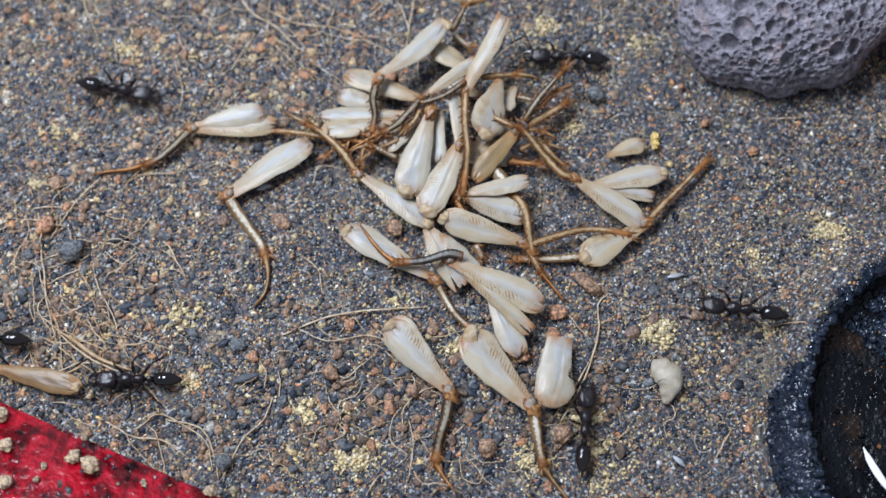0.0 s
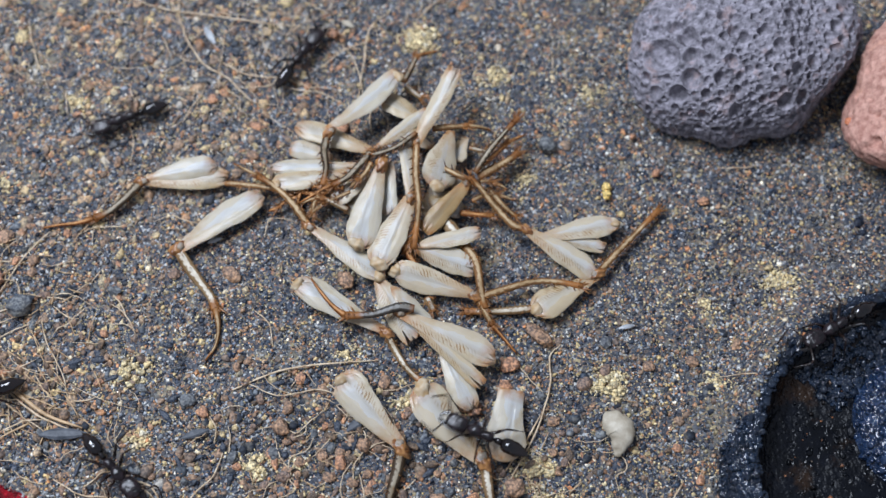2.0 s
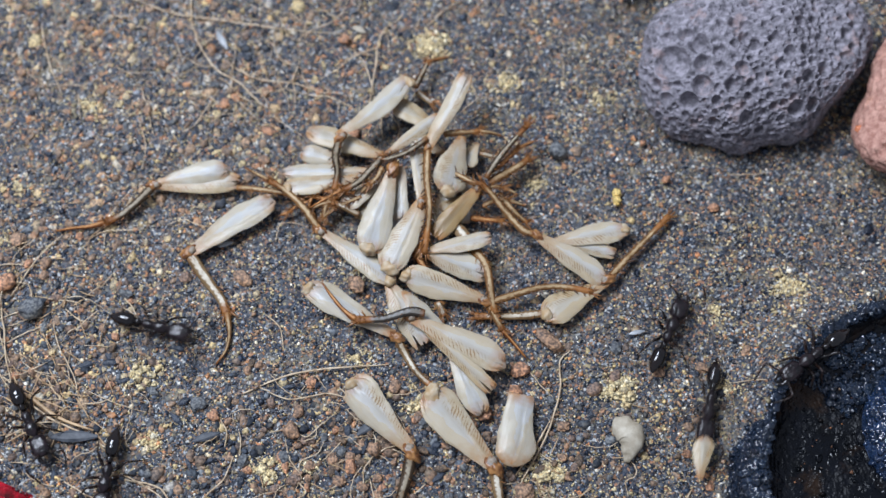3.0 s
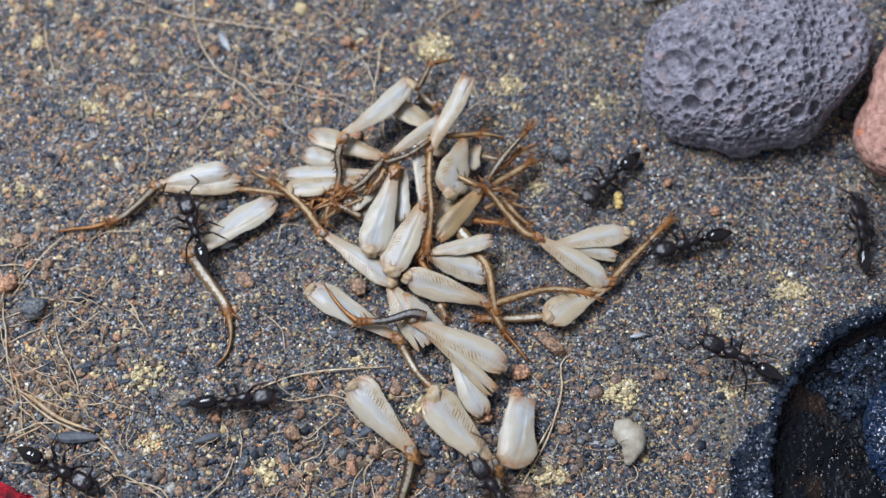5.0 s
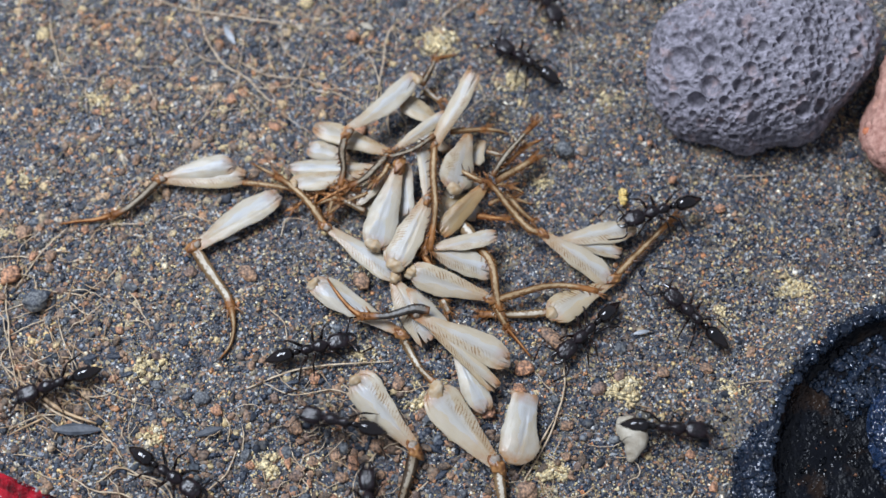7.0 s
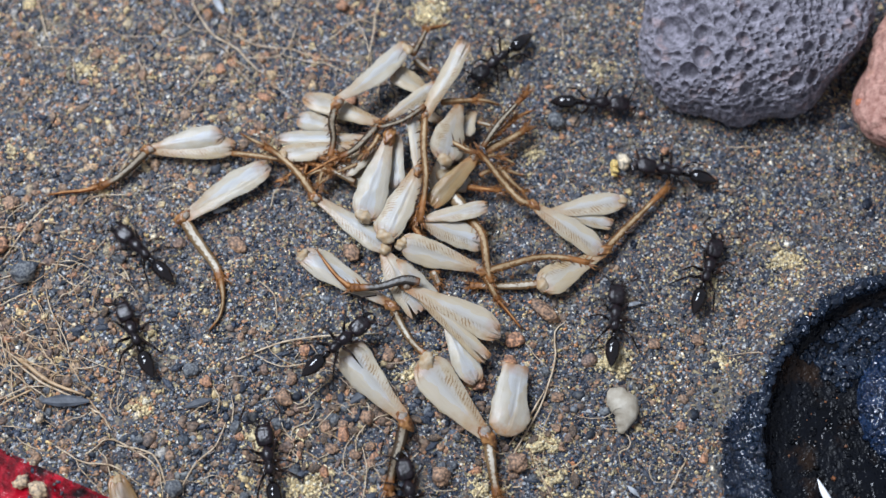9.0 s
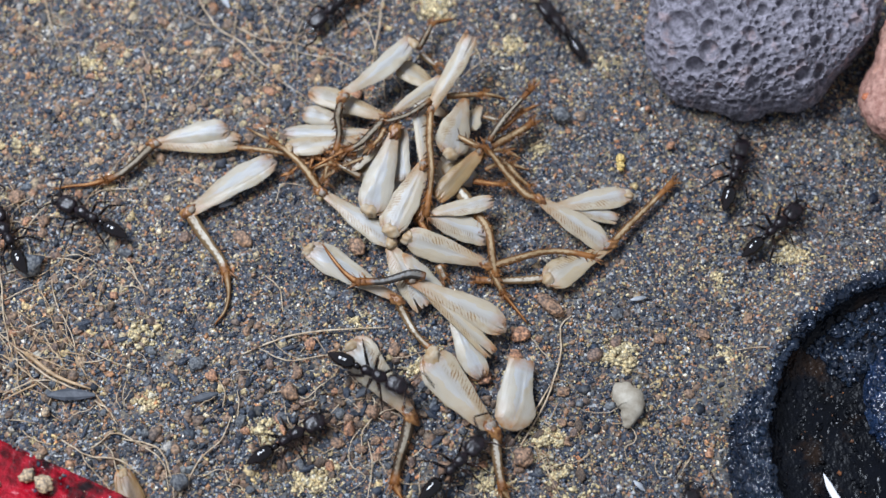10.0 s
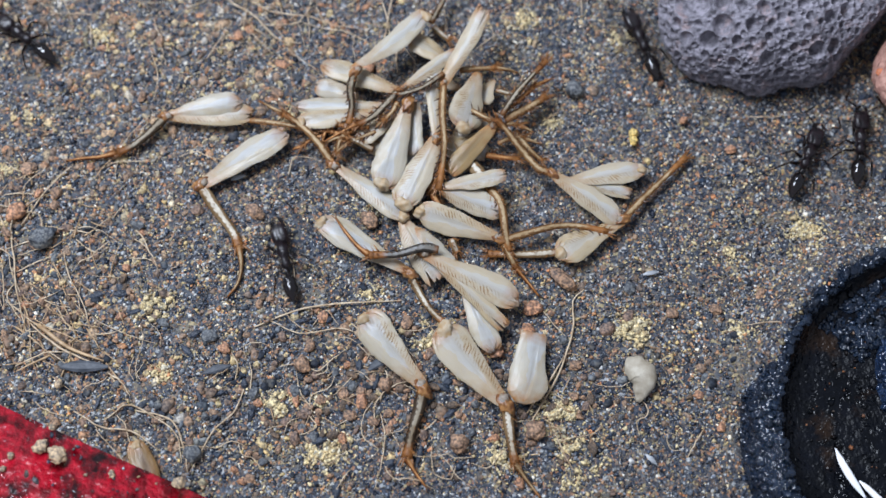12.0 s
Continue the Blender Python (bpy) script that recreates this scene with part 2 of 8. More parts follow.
COARSE = grain_material("coarse_grit", [
    (0.00, (0.030, 0.038, 0.052)), (0.16, (0.075, 0.085, 0.10)), (0.26, (0.17, 0.115, 0.08)), (0.44, (0.25, 0.175, 0.12)),
    (0.60, (0.34, 0.26, 0.16)), (0.74, (0.40, 0.33, 0.19)), (0.84, (0.33, 0.175, 0.095)), (0.93, (0.36, 0.34, 0.30))], 0.7, 0.4)
PALE = grain_material("pale_grains", [(0.0, (0.46, 0.40, 0.31)), (0.5, (0.54, 0.49, 0.41)), (0.8, (0.42, 0.32, 0.21))], 0.7, 0.1)
FEMUR = femur_material("ivory_shell", (0.270, 0.236, 0.178), (0.326, 0.309, 0.270), (0.370, 0.361, 0.336))
HONEY_FEMUR = femur_material("honey_shell", (0.14, 0.09, 0.04), (0.20, 0.14, 0.07), (0.27, 0.21, 0.125))
PEARL = chitin_material("pearly_cap", (0.20, 0.15, 0.10), (0.32, 0.30, 0.28), 0.5, 700.0, 0.4, 0.2)
TAN_FEMUR = femur_material("tan_shell", (0.07, 0.038, 0.016), (0.13, 0.08, 0.038), (0.20, 0.14, 0.075))
KNEE = chitin_material("amber_joint", (0.12, 0.042, 0.012), (0.36, 0.175, 0.06), 0.36, 700.0)
TIBIA = shin_material("brown_chitin", (0.15, 0.075, 0.028), (0.36, 0.265, 0.155), 0.42)
TIBIA_DARK = shin_material("dark_chitin", (0.045, 0.030, 0.018), (0.25, 0.215, 0.16), 0.38)
TIBIA_PALE = shin_material("straw_chitin", (0.17, 0.11, 0.055), (0.50, 0.46, 0.38), 0.45)
TIBIA_GREY = shin_material("grey_chitin", (0.045, 0.04, 0.036), (0.21, 0.215, 0.215), 0.34)
RUST = shin_material("rust_chitin", (0.17, 0.058, 0.016), (0.44, 0.23, 0.095), 0.42)
HIP = chitin_material("honey_joint", (0.33, 0.22, 0.11), (0.40, 0.34, 0.25), 0.45, 500.0, 0.3, 0.3)
SPINE = chitin_material("spine_chitin", (0.03, 0.015, 0.008), (0.16, 0.07, 0.03), 0.35)
ANT = chitin_material("black_chitin", (0.002, 0.002, 0.0025), (0.008, 0.0045, 0.004), 0.09, 900.0, 0.05, 0.6)
ANT_DULL = chitin_material("sculptured_black_chitin", (0.003, 0.0025, 0.003), (0.014, 0.008, 0.010), 0.30, 1500.0, 0.7, 0.4)
ANT_LEG = chitin_material("ant_leg_chitin", (0.004, 0.003, 0.003), (0.020, 0.010, 0.007), 0.25)
LAVA = lava_material("grey_lava", (0.095, 0.089, 0.104), (0.290, 0.271, 0.308), (0.36, 0.25, 0.235))
LAVA_PINK = lava_material("pink_lava", (0.30, 0.14, 0.105), (0.53, 0.30, 0.235), (0.56, 0.29, 0.2))
RED = red_material()
DISH = dish_material("pebbled_black_resin", (0.0008, 0.0012, 0.002), (0.003, 0.004, 0.007), 0.2, 0.0006, 1000.0, 0.22, (0.026, 0.013, 0.006))
DISH_BLUE = dish_material("pebbled_blue_resin", (0.002, 0.0045, 0.010), (0.013, 0.023, 0.042), 0.14, 0.0008, 1100.0, 0.6)
DOME_BLUE = dish_material("pebbled_deep_blue_resin", (0.003, 0.008, 0.022), (0.013, 0.029, 0.068), 0.14, 0.0008, 1100.0, 0.8)
FIBRE = mottled("root_fibre", (0.28, 0.185, 0.10), (0.62, 0.50, 0.35), 900.0, 0.6)
SEED = mottled("bone_white_husk", (0.24, 0.20, 0.14), (0.40, 0.36, 0.285), 500.0, 0.6, 1500.0, 0.0002)
CHIP = mottled("slate_chip", (0.030, 0.036, 0.045), (0.075, 0.082, 0.095), 900.0, 0.6)
GLARE_WHITE = mottled("glare_white", (0.75, 0.78, 0.8), (0.9, 0.9, 0.9), 300.0, 0.25)
WHITE = mottled("white_flake", (0.20, 0.215, 0.23), (0.38, 0.39, 0.40), 800.0, 0.4)


# ---- mesh helpers, all in millimetres ----
def mesh_from(name, verts, faces, mat, smooth=True):
    me = bpy.data.meshes.new(name)
    me.from_pydata([tuple(c * MM for c in v) for v in verts], [], faces)
    me.materials.append(mat)
    if smooth:
        me.shade_smooth()
    me.update()
    return me


def fast_mesh(name, verts, tris, mat):
    me = bpy.data.meshes.new(name)
    me.vertices.add(len(verts))
    me.vertices.foreach_set("co", (verts * MM).astype(np.float32).ravel())
    me.loops.add(tris.size)
    me.loops.foreach_set("vertex_index", tris.astype(np.int32).ravel())
    me.polygons.add(len(tris))
    me.polygons.foreach_set("loop_start", np.arange(0, tris.size, 3, dtype=np.int32))
    me.polygons.foreach_set("loop_total", np.full(len(tris), 3, dtype=np.int32))
    me.update(calc_edges=True)
    me.validate()
    me.materials.append(mat)
    return me


def part(name, me, parent=None, label="", at=(0, 0, 0)):
    ob = new(name, me)
    ob.location = [c * MM for c in at]
    if parent:
        ob.parent = parent
    return tagged(ob, label)


def thing(name, label, category, group="", me=None, at=(0, 0, 0), kind=""):
    ob = new(name, me)
    if me is None:
        ob.empty_display_size = 0.002
    ob.location = [c * MM for c in at]
    return tagged(ob, label, category, group, kind)


def smooth_line(points, steps=6):
    p = [Vector(q) for q in points]
    p = [p[0] * 2 - p[1]] + p + [p[-1] * 2 - p[-2]]
    out = []
    for i in range(1, len(p) - 2):
        a, b, c, d = p[i - 1:i + 3]
        for k in range(steps):
            u = k / steps
            out.append(0.5 * ((2 * b) + (c - a) * u + (2 * a - 5 * b + 4 * c - d) * u * u + (3 * b - a - 3 * c + d) * u ** 3))
    return out + [p[-2]]


def tube(points, radii, seg=7, steps=6, flat=1.0):
    """Vertices and faces of a tapered tube along a smoothed line."""
    line = smooth_line(points, steps)
    n = len(line)
    verts, faces = [], []
    side = None
    for i, q in enumerate(line):
        ahead = (line[min(i + 1, n - 1)] - line[max(i - 1, 0)]).normalized()
        ref = Vector((0, 0, 1)) if abs(ahead.z) < 0.95 else Vector((1, 0, 0))
        side = ahead.cross(ref).normalized()
        up = side.cross(ahead)
        r = float(np.interp(i / (n - 1), np.linspace(0, 1, len(radii)), radii))
        for k in range(seg):
            a = 2 * math.pi * k / seg
            verts.append(q + side * (math.cos(a) * r) + up * (math.sin(a) * r * flat))
    for i in range(n - 1):
        for k in range(seg):
            j = (k + 1) % seg
            faces.append((i * seg + k, i * seg + j, (i + 1) * seg + j, (i + 1) * seg + k))
    faces.append(tuple(reversed(range(seg))))
    faces.append(tuple((n - 1) * seg + k for k in range(seg)))
    return verts, faces


def lathe(profile, seg=20, shape=None):
    """A body along x from rows (x, half width, half height, centre z)."""
    verts, faces = [], []
    for x, ry, rz, zc in profile:
        for k in range(seg):
            a = 2 * math.pi * k / seg
            w = shape(x, a) if shape else 1.0
            verts.append((x, math.cos(a) * ry * w, zc + math.sin(a) * rz * w))
    n = len(profile)
    for i in range(n - 1):
        for k in range(seg):
            j = (k + 1) % seg
            faces.append((i * seg + k, (i + 1) * seg + k, (i + 1) * seg + j, i * seg + j))
    faces.append(tuple(range(seg)))
    faces.append(tuple(reversed([(n - 1) * seg + k for k in range(seg)])))
    return verts, faces


def join(*pieces):
    verts, faces = [], []
    for v, f in pieces:
        k = len(verts)
        verts += list(v)
        faces += [tuple(i + k for i in q) for q in f]
    return verts, faces


def value_noise(x, y, cell, seed):
    r = np.random.default_rng(seed).random((97, 97)) * 2 - 1
    u, v = x / cell + 41.3, y / cell + 37.7
    i, j = np.floor(u).astype(int), np.floor(v).astype(int)
    a, b = u - i, v - j
    a, b = a * a * (3 - 2 * a), b * b * (3 - 2 * b)
    i, j, i2, j2 = i % 97, j % 97, (i + 1) % 97, (j + 1) % 97
    return (r[i, j] * (1 - a) + r[i2, j] * a) * (1 - b) + (r[i, j2] * (1 - a) + r[i2, j2] * a) * b


def ground_z(x, y):
    x, y = np.asarray(x, float), np.asarray(y, float)
    flat = 0.34 * value_noise(x, y, 17, 1) + 0.16 * value_noise(x, y, 5, 2) - 0.2
    dx, dy = x - 60.8, y + 32.1
    r = np.hypot(dx, dy)
    side = np.clip(((dy * 0.95 - dx * 0.30) / (r + 1e-6) - 0.42) * 5, 0, 1)
    bank = 5.4 * np.exp(-np.abs((r - 24.1) / 2.7) ** 2.2) * side * (r > 21.2)
    return flat + bank * (0.9 + 0.25 * value_noise(x, y, 2.5, 9))


def ico(level=1):
    if level == 0:
        v = np.array([(1, 0, 0), (-1, 0, 0), (0, 1, 0), (0, -1, 0), (0, 0, 1), (0, 0, -1)], float)
        return v * 1.15, np.array([(0, 2, 4), (2, 1, 4), (1, 3, 4), (3, 0, 4), (2, 0, 5), (1, 2, 5), (3, 1, 5), (0, 3, 5)])
    bm = bmesh.new()
    bmesh.ops.create_icosphere(bm, subdivisions=level, radius=1.0)
    v = np.array([q.co[:] for q in bm.verts])
    f = np.array([[q.index for q in p.verts] for p in bm.faces])
    bm.free()
    return v, f


def grains(n, xs, ys, sizes, sink, flat=0.7, lift=0.0, level=1):
    """n rough grains at xs, ys on the ground as one mesh's arrays."""
    v, f = ico(level)
    k = len(v)
    q = rng.normal(size=(n, 4))
    q /= np.linalg.norm(q, axis=1, keepdims=True)
    w, x, y, z = q.T
    rot = np.stack([1 - 2 * (y * y + z * z), 2 * (x * y - z * w), 2 * (x * z + y * w),
                    2 * (x * y + z * w), 1 - 2 * (x * x + z * z), 2 * (y * z - x * w),
                    2 * (x * z - y * w), 2 * (y * z + x * w), 1 - 2 * (x * x + y * y)], 1).reshape(n, 3, 3)
    body = v[None] * (1 + rng.normal(size=(n, k, 1)) * 0.24) * rng.uniform(0.5, 1.4, (n, 1, 3))
    body = np.einsum("nij,nkj->nki", rot, body) * sizes[:, None, None]
    body[:, :, 2] *= flat
    body[:, :, 0] += xs[:, None]
    body[:, :, 1] += ys[:, None]
    body[:, :, 2] += (ground_z(xs, ys) + sizes * sink + lift)[:, None]
    tris = (f[None] + (np.arange(n) * k)[:, None, None]).reshape(-1, 3)
    return body.reshape(-1, 3), tris


# ---- the ground ----
DISH_AT = (60.8, -32.1)


def build_ground():
    def axis(lo, hi, step):
        core = np.arange(lo, hi + step / 2, step)
        out = np.array([2, 5, 12, 30, 70, 150, 300, 520])
        return np.concatenate([lo - out[::-1], core, hi + out])
    xs, ys = axis(-84, 84, 0.6), axis(-56, 66, 0.6)
    gx, gy = np.meshgrid(xs, ys)
    gz = ground_z(gx, gy) + 0.10 * value_noise(gx, gy, 1.1, 3)
    verts = np.stack([gx, gy, gz], -1).reshape(-1, 3)
    a, b = len(ys), len(xs)
    i = (np.arange(a - 1)[:, None] * b + np.arange(b - 1)[None]).ravel()
    tris = np.concatenate([np.stack([i, i + 1, i + b + 1], 1), np.stack([i, i + b + 1, i + b], 1)])
    me = fast_mesh("ground", verts, tris, GROUND)
    me.shade_smooth()
    return tagged(new("ground", me), "compacted dark grit with ochre dust and fine gravel", "ground", kind="structure")


def build_grit():
    n = 27000
    xs, ys = rng.uniform(-68, 68, n), rng.uniform(-44, 52, n)
    clump = value_noise(xs, ys, 9, 11)
    size = np.exp(rng.normal(-1.80 + 0.15 * clump, 0.45, n)).clip(0.09, 0.6)
    keep = np.hypot(xs - DISH_AT[0], ys - DISH_AT[1]) > 22.4
    xs, ys, size = xs[keep], ys[keep], size[keep]
    v, f = grains(len(xs), xs, ys, size, -0.22, 0.6)
    tagged(new("grit_grains", fast_mesh("grit_grains", v, f, GRAIN)), "slate, brown, orange and ochre sand grains set in the ground", "grit", kind="stuff")
    n = 160000
    xs, ys = rng.uniform(-66, 66, n), rng.uniform(-44, 48, n)
    keep = np.hypot(xs - DISH_AT[0], ys - DISH_AT[1]) > 22.4
    xs, ys = xs[keep], ys[keep]
    v, f = grains(len(xs), xs, ys, np.exp(rng.normal(-2.18, 0.40, len(xs))), 0.25, 0.8, 0.0, 0)
    tagged(new("fine_grit", fast_mesh("fine_grit", v, f, FINE)), "angular blue-grey and straw sand between the coarser grains", "grit", kind="stuff")


def build_gravel():
    """Loose coarser gravel, thickest below the pile of legs and at the weedy side."""
    pts = []
    while len(pts) < 2100:
        x, y = rng.uniform(-70, 70), rng.uniform(-46, 52)
        near = math.exp(-((x + 8) ** 2 / 500 + (y + 25) ** 2 / 90)) + 0.75 * math.exp(-((x + 50) ** 2 / 260 + (y + 15) ** 2 / 500)) + 0.6 * math.exp(-((x + 34) ** 2 / 150 + (y + 36) ** 2 / 90)) + 0.45 * math.exp(-((x - 30) ** 2 / 300 + (y + 20) ** 2 / 150))
        if rng.random() < 0.04 + 0.96 * near and math.hypot(x - DISH_AT[0], y - DISH_AT[1]) > 27:
            pts.append((x, y, near))
    p = np.array(pts)
    size = np.exp(rng.normal(-0.95, 0.30, len(p))) * (0.75 + 0.55 * p[:, 2])
    v, f = grains(len(p), p[:, 0], p[:, 1], size.clip(0.2, 0.95), -0.02, 0.66)
    tagged(new("loose_gravel", fast_mesh("loose_gravel", v, f, GRAVEL)), "loose brown and charcoal gravel lying on the ground", "gravel", kind="stuff")


def build_tan_grains():
    """Tan and orange grains, more of them towards the weedy side."""
    xs, ys = rng.uniform(-72, 72, 16000), rng.uniform(-46, 54, 16000)
    want = 0.14 + 0.55 * np.clip((-xs - 5) / 45, 0, 1) + 0.18 * np.clip((ys - 5) / 30, 0, 1) - 0.10 * np.clip((-xs - 5) / 40, 0, 1) * np.clip(ys / 20, 0, 1) + 0.2 * value_noise(xs, ys, 8, 31)
    keep = (rng.random(16000) < want) & (np.hypot(xs - DISH_AT[0], ys - DISH_AT[1]) > 24.5)
    xs, ys = xs[keep], ys[keep]
    v, f = grains(len(xs), xs, ys, np.exp(rng.normal(-1.62 + 0.25 * np.clip(-xs / 40, 0, 1), 0.42, len(xs))), -0.15, 0.6)
    tagged(new("tan_grains", fast_mesh("tan_grains", v, f, TANS)), "tan, orange and straw grains bedded in the ground", "grit", kind="stuff")


def build_coarse_grit():
    """Coarser brown, tan, ochre and blue-black grains, half sunk, on the weedy and the far side."""
    n = 4300
    xs, ys = rng.uniform(-66, 40, n), rng.uniform(-34, 52, n)
    want = 0.75 * np.clip((-xs - 4) / 24, 0, 1) * np.clip((ys + 8) / 16, 0, 1) + 0.35 * np.clip((ys - 16) / 16, 0, 1) + 0.35 * np.clip((-xs - 38) / 12, 0, 1) + 0.04
    keep = (rng.random(n) < want * (0.75 + 0.5 * value_noise(xs, ys, 7, 61))) & (np.hypot((xs - 43) / 19, (ys - 25) / 16) > 1)
    xs, ys = xs[keep], ys[keep]
    v, f = grains(len(xs), xs, ys, np.exp(rng.normal(-0.82, 0.33, len(xs))).clip(0.22, 0.95), 0.02, 0.55)
    tagged(new("coarse_grit", fast_mesh("coarse_grit", v, f, COARSE)), "half-sunk brown, tan and blue-black coarse grains", "grit", kind="stuff")


def build_dusting():
    """Fine ochre dust that has drifted into loose clouds over the grit."""
    xs, ys = rng.uniform(-72, 72, 90000), rng.uniform(-46, 54, 90000)
    cloud = value_noise(xs, ys, 11, 21) + 0.7 * value_noise(xs, ys, 4, 22)
    keep = (rng.random(90000) < np.clip(cloud - 0.2, 0, 1) * 0.33) & (np.hypot(xs - DISH_AT[0], ys - DISH_AT[1]) > 25.5)
    xs, ys = xs[keep], ys[keep]
    v, f = grains(len(xs), xs, ys, np.exp(rng.normal(-2.25, 0.35, len(xs))), 0.6, 0.7, 0.05)
    tagged(new("ochre_dusting", fast_mesh("ochre_dusting", v, f, DUST)), "fine ochre dust scattered over the grit", "dust", kind="stuff")


def dust_patch(at, reach, count):
    count *= 14 if count > 150 else 6
    a, r = rng.uniform(0, 2 * math.pi, count), np.abs(rng.normal(0, 0.45, count)) * reach
    xs, ys = at[0] + np.cos(a) * r * 1.2, at[1] + np.sin(a) * r
    lump = value_noise(xs + 3 * at[0], ys, reach * 0.45, 51) + 0.6 * value_noise(xs, ys, reach * 0.2, 52)
    keep = lump > rng.normal(-0.08, 0.13, count)
    xs, ys, r, lump = xs[keep], ys[keep], r[keep], lump[keep]
    heap = (0.5 * np.exp(-(r / reach * 1.8) ** 2) * (count > 1300) + 0.05) * (0.6 + 0.5 * lump)
    v, f = grains(len(xs), xs, ys, np.exp(rng.normal(-2.0, 0.4, len(xs))), 0.5, 0.8, heap * rng.random(len(xs)), 0)
    v -= (at[0], at[1], 0)
    ob = part("ochre_dust", fast_mesh("ochre_dust", v, f, DUST), at=(at[0], at[1], 0))
    tagged(ob, "spilled patch of ochre crumbs on the grit", "dust", "ochre patches", "stuff")


GROUND_SHEET = build_ground()
build_grit()
build_gravel()
build_dusting()
build_tan_grains()
build_coarse_grit()
dust_patch((22.80, -19.54, 0.00), 2.0, 420)
dust_patch((-36.30, -17.22, 0.00), 2.6, 180)
dust_patch((-2.72, -20.40, 0.00), 2.2, 200)
dust_patch((-0.71, 29.91, 0.00), 2.6, 220)
dust_patch((9.38, 23.91, 0.00), 2.2, 130)
dust_patch((44.89, -6.16, 0.00), 3.2, 150)
dust_patch((-47.31, 21.27, 0.00), 3.0, 110)
dust_patch((-10.18, -15.18, 0.00), 2.0, 90)
dust_patch((-16.00, -28.54, 0.00), 1.3, 60)
dust_patch((34.87, -9.21, 0.00), 2.6, 60)
dust_patch((-49.39, -6.54, 0.00), 1.6, 50)
dust_patch((-56.94, 1.27, 0.00), 1.6, 70)
dust_patch((-35.07, -25.56, 0.00), 1.4, 60)
dust_patch((-20.90, 8.97, 0.00), 2.4, 70)
dust_patch((13.01, -30.05, 0.00), 2.4, 190)
dust_patch((15.53, -35.10, 0.00), 2.6, 200)
dust_patch((6.46, -35.10, 0.00), 2.2, 160)
dust_patch((-15.09, -34.44, 0.00), 2.4, 170)
dust_patch((-20.78, -28.68, 0.00), 2.0, 155)
dust_patch((13.18, 8.97, 0.00), 1.6, 50)
dust_patch((-54.98, 8.97, 0.00), 1.5, 40)
dust_patch((35.40, -19.54, 0.00), 2.5, 50)
dust_patch((-10.49, -3.06, 0.00), 2.2, 50)
dust_patch((22.83, 21.71, 0.00), 2.4, 60)
dust_patch((14.40, -38.40, 0.00), 2.4, 90)


# ---- the lava stones ----
def lava_stone(name, label, mat, at, axes, turn, pits, big, seed, level, flatten=0.25, cuts=()):
    v, f = ico(level)
    r = np.random.default_rng(seed)
    ax = np.array(axes)
    shape = np.ones(len(v))
    for k in range(9):
        d = r.normal(size=3)
        d /= np.linalg.norm(d)
        cut = r.uniform(0.88, 0.98)
        dot = v @ d
        shape = np.where(dot * shape > cut, shape - (dot * shape - cut) * 0.75, shape)
    for d, cut in cuts:
        dot = v @ np.array(d)
        shape = np.where(dot * shape > cut, shape - (dot * shape - cut) * 0.8, shape)
    p = v * shape[:, None] * ax
    normal = v / ax
    normal /= np.linalg.norm(normal, axis=1, keepdims=True)
    rough = sum(a * np.sin(p @ (r.normal(size=3) * q) + r.uniform(0, 6)) for q, a in [(0.25, 0.42)] * 3 + [(0.8, 0.06)] * 4 + [(2.6, 0.035)] * 6 + [(6.0, 0.022)] * 6)
    depth = np.zeros(len(v))
    spots, sizes = np.array([c for c, q in big] or [(99.0, 99, 99)]), np.array([q for c, q in big] or [0.1])
    radii = -np.sort(-np.exp(r.normal(-1.42, 0.55, pits)).clip(0.13, 0.85))
    for q in radii:
        tries = r.normal(size=(10, 3))
        tries = tries / np.linalg.norm(tries, axis=1, keepdims=True) * ax
        tries = tries[(tries[:, 2] > -0.45 * ax[2]) & (np.sin(tries[:, 0] * 0.31 + tries[:, 1] * 0.23) + r.normal(0, 0.9, 10) > -0.8)]
        room = [(np.linalg.norm(spots - c, axis=1) > (q + sizes) * 1.04).all() for c in tries]
        if any(room):
            spots, sizes = np.vstack([spots, tries[room.index(True)]]), np.append(sizes, q)
    round_p = v * ax
    order = np.argsort(round_p[:, 0])
    sorted_x = round_p[order, 0]
    for c, q in zip(spots, sizes):
        c = c / np.sqrt(((c / ax) ** 2).sum())
        near = order[np.searchsorted(sorted_x, c[0] - 1.3 * q):np.searchsorted(sorted_x, c[0] + 1.3 * q)]
        d = round_p[near] - c
        gap = np.linalg.norm(d, axis=1) / q * (1 + (0.12 if q < 1 else 0.03) * np.sin(d @ r.normal(size=3) * 3 / q + r.uniform(0, 6)))
        inside = gap < 1
        bowl = np.clip(1 - gap[inside] ** 2.4, 0, 1) ** 0.5 * (q * r.uniform(0.95, 1.6) if q < 1.4 else q * 0.95)
        depth[near[inside]] = np.maximum(depth[near[inside]], bowl)
        lip = (gap >= 1) & (gap < 1.25)
        depth[near[lip]] -= 0.03 * q * (1.25 - gap[lip]) / 0.25
    p = p + normal * (rough - depth)[:, None]
    low = -ax[2] * (1 - flatten)
    p[:, 2] = np.where(p[:, 2] < low, low + (p[:, 2] - low) * 0.15, p[:, 2])
    c, s = math.cos(radians(turn)), math.sin(radians(turn))
    p = p @ np.array([[c, s, 0], [-s, c, 0], [0, 0, 1]])
    p[:, 2] -= p[:, 2].min()
    me = fast_mesh(name, p, f, mat)
    me.shade_smooth()
    ob = thing(name, label, "stone", "lava stones", me, (at[0], at[1], -0.5))
    return ob


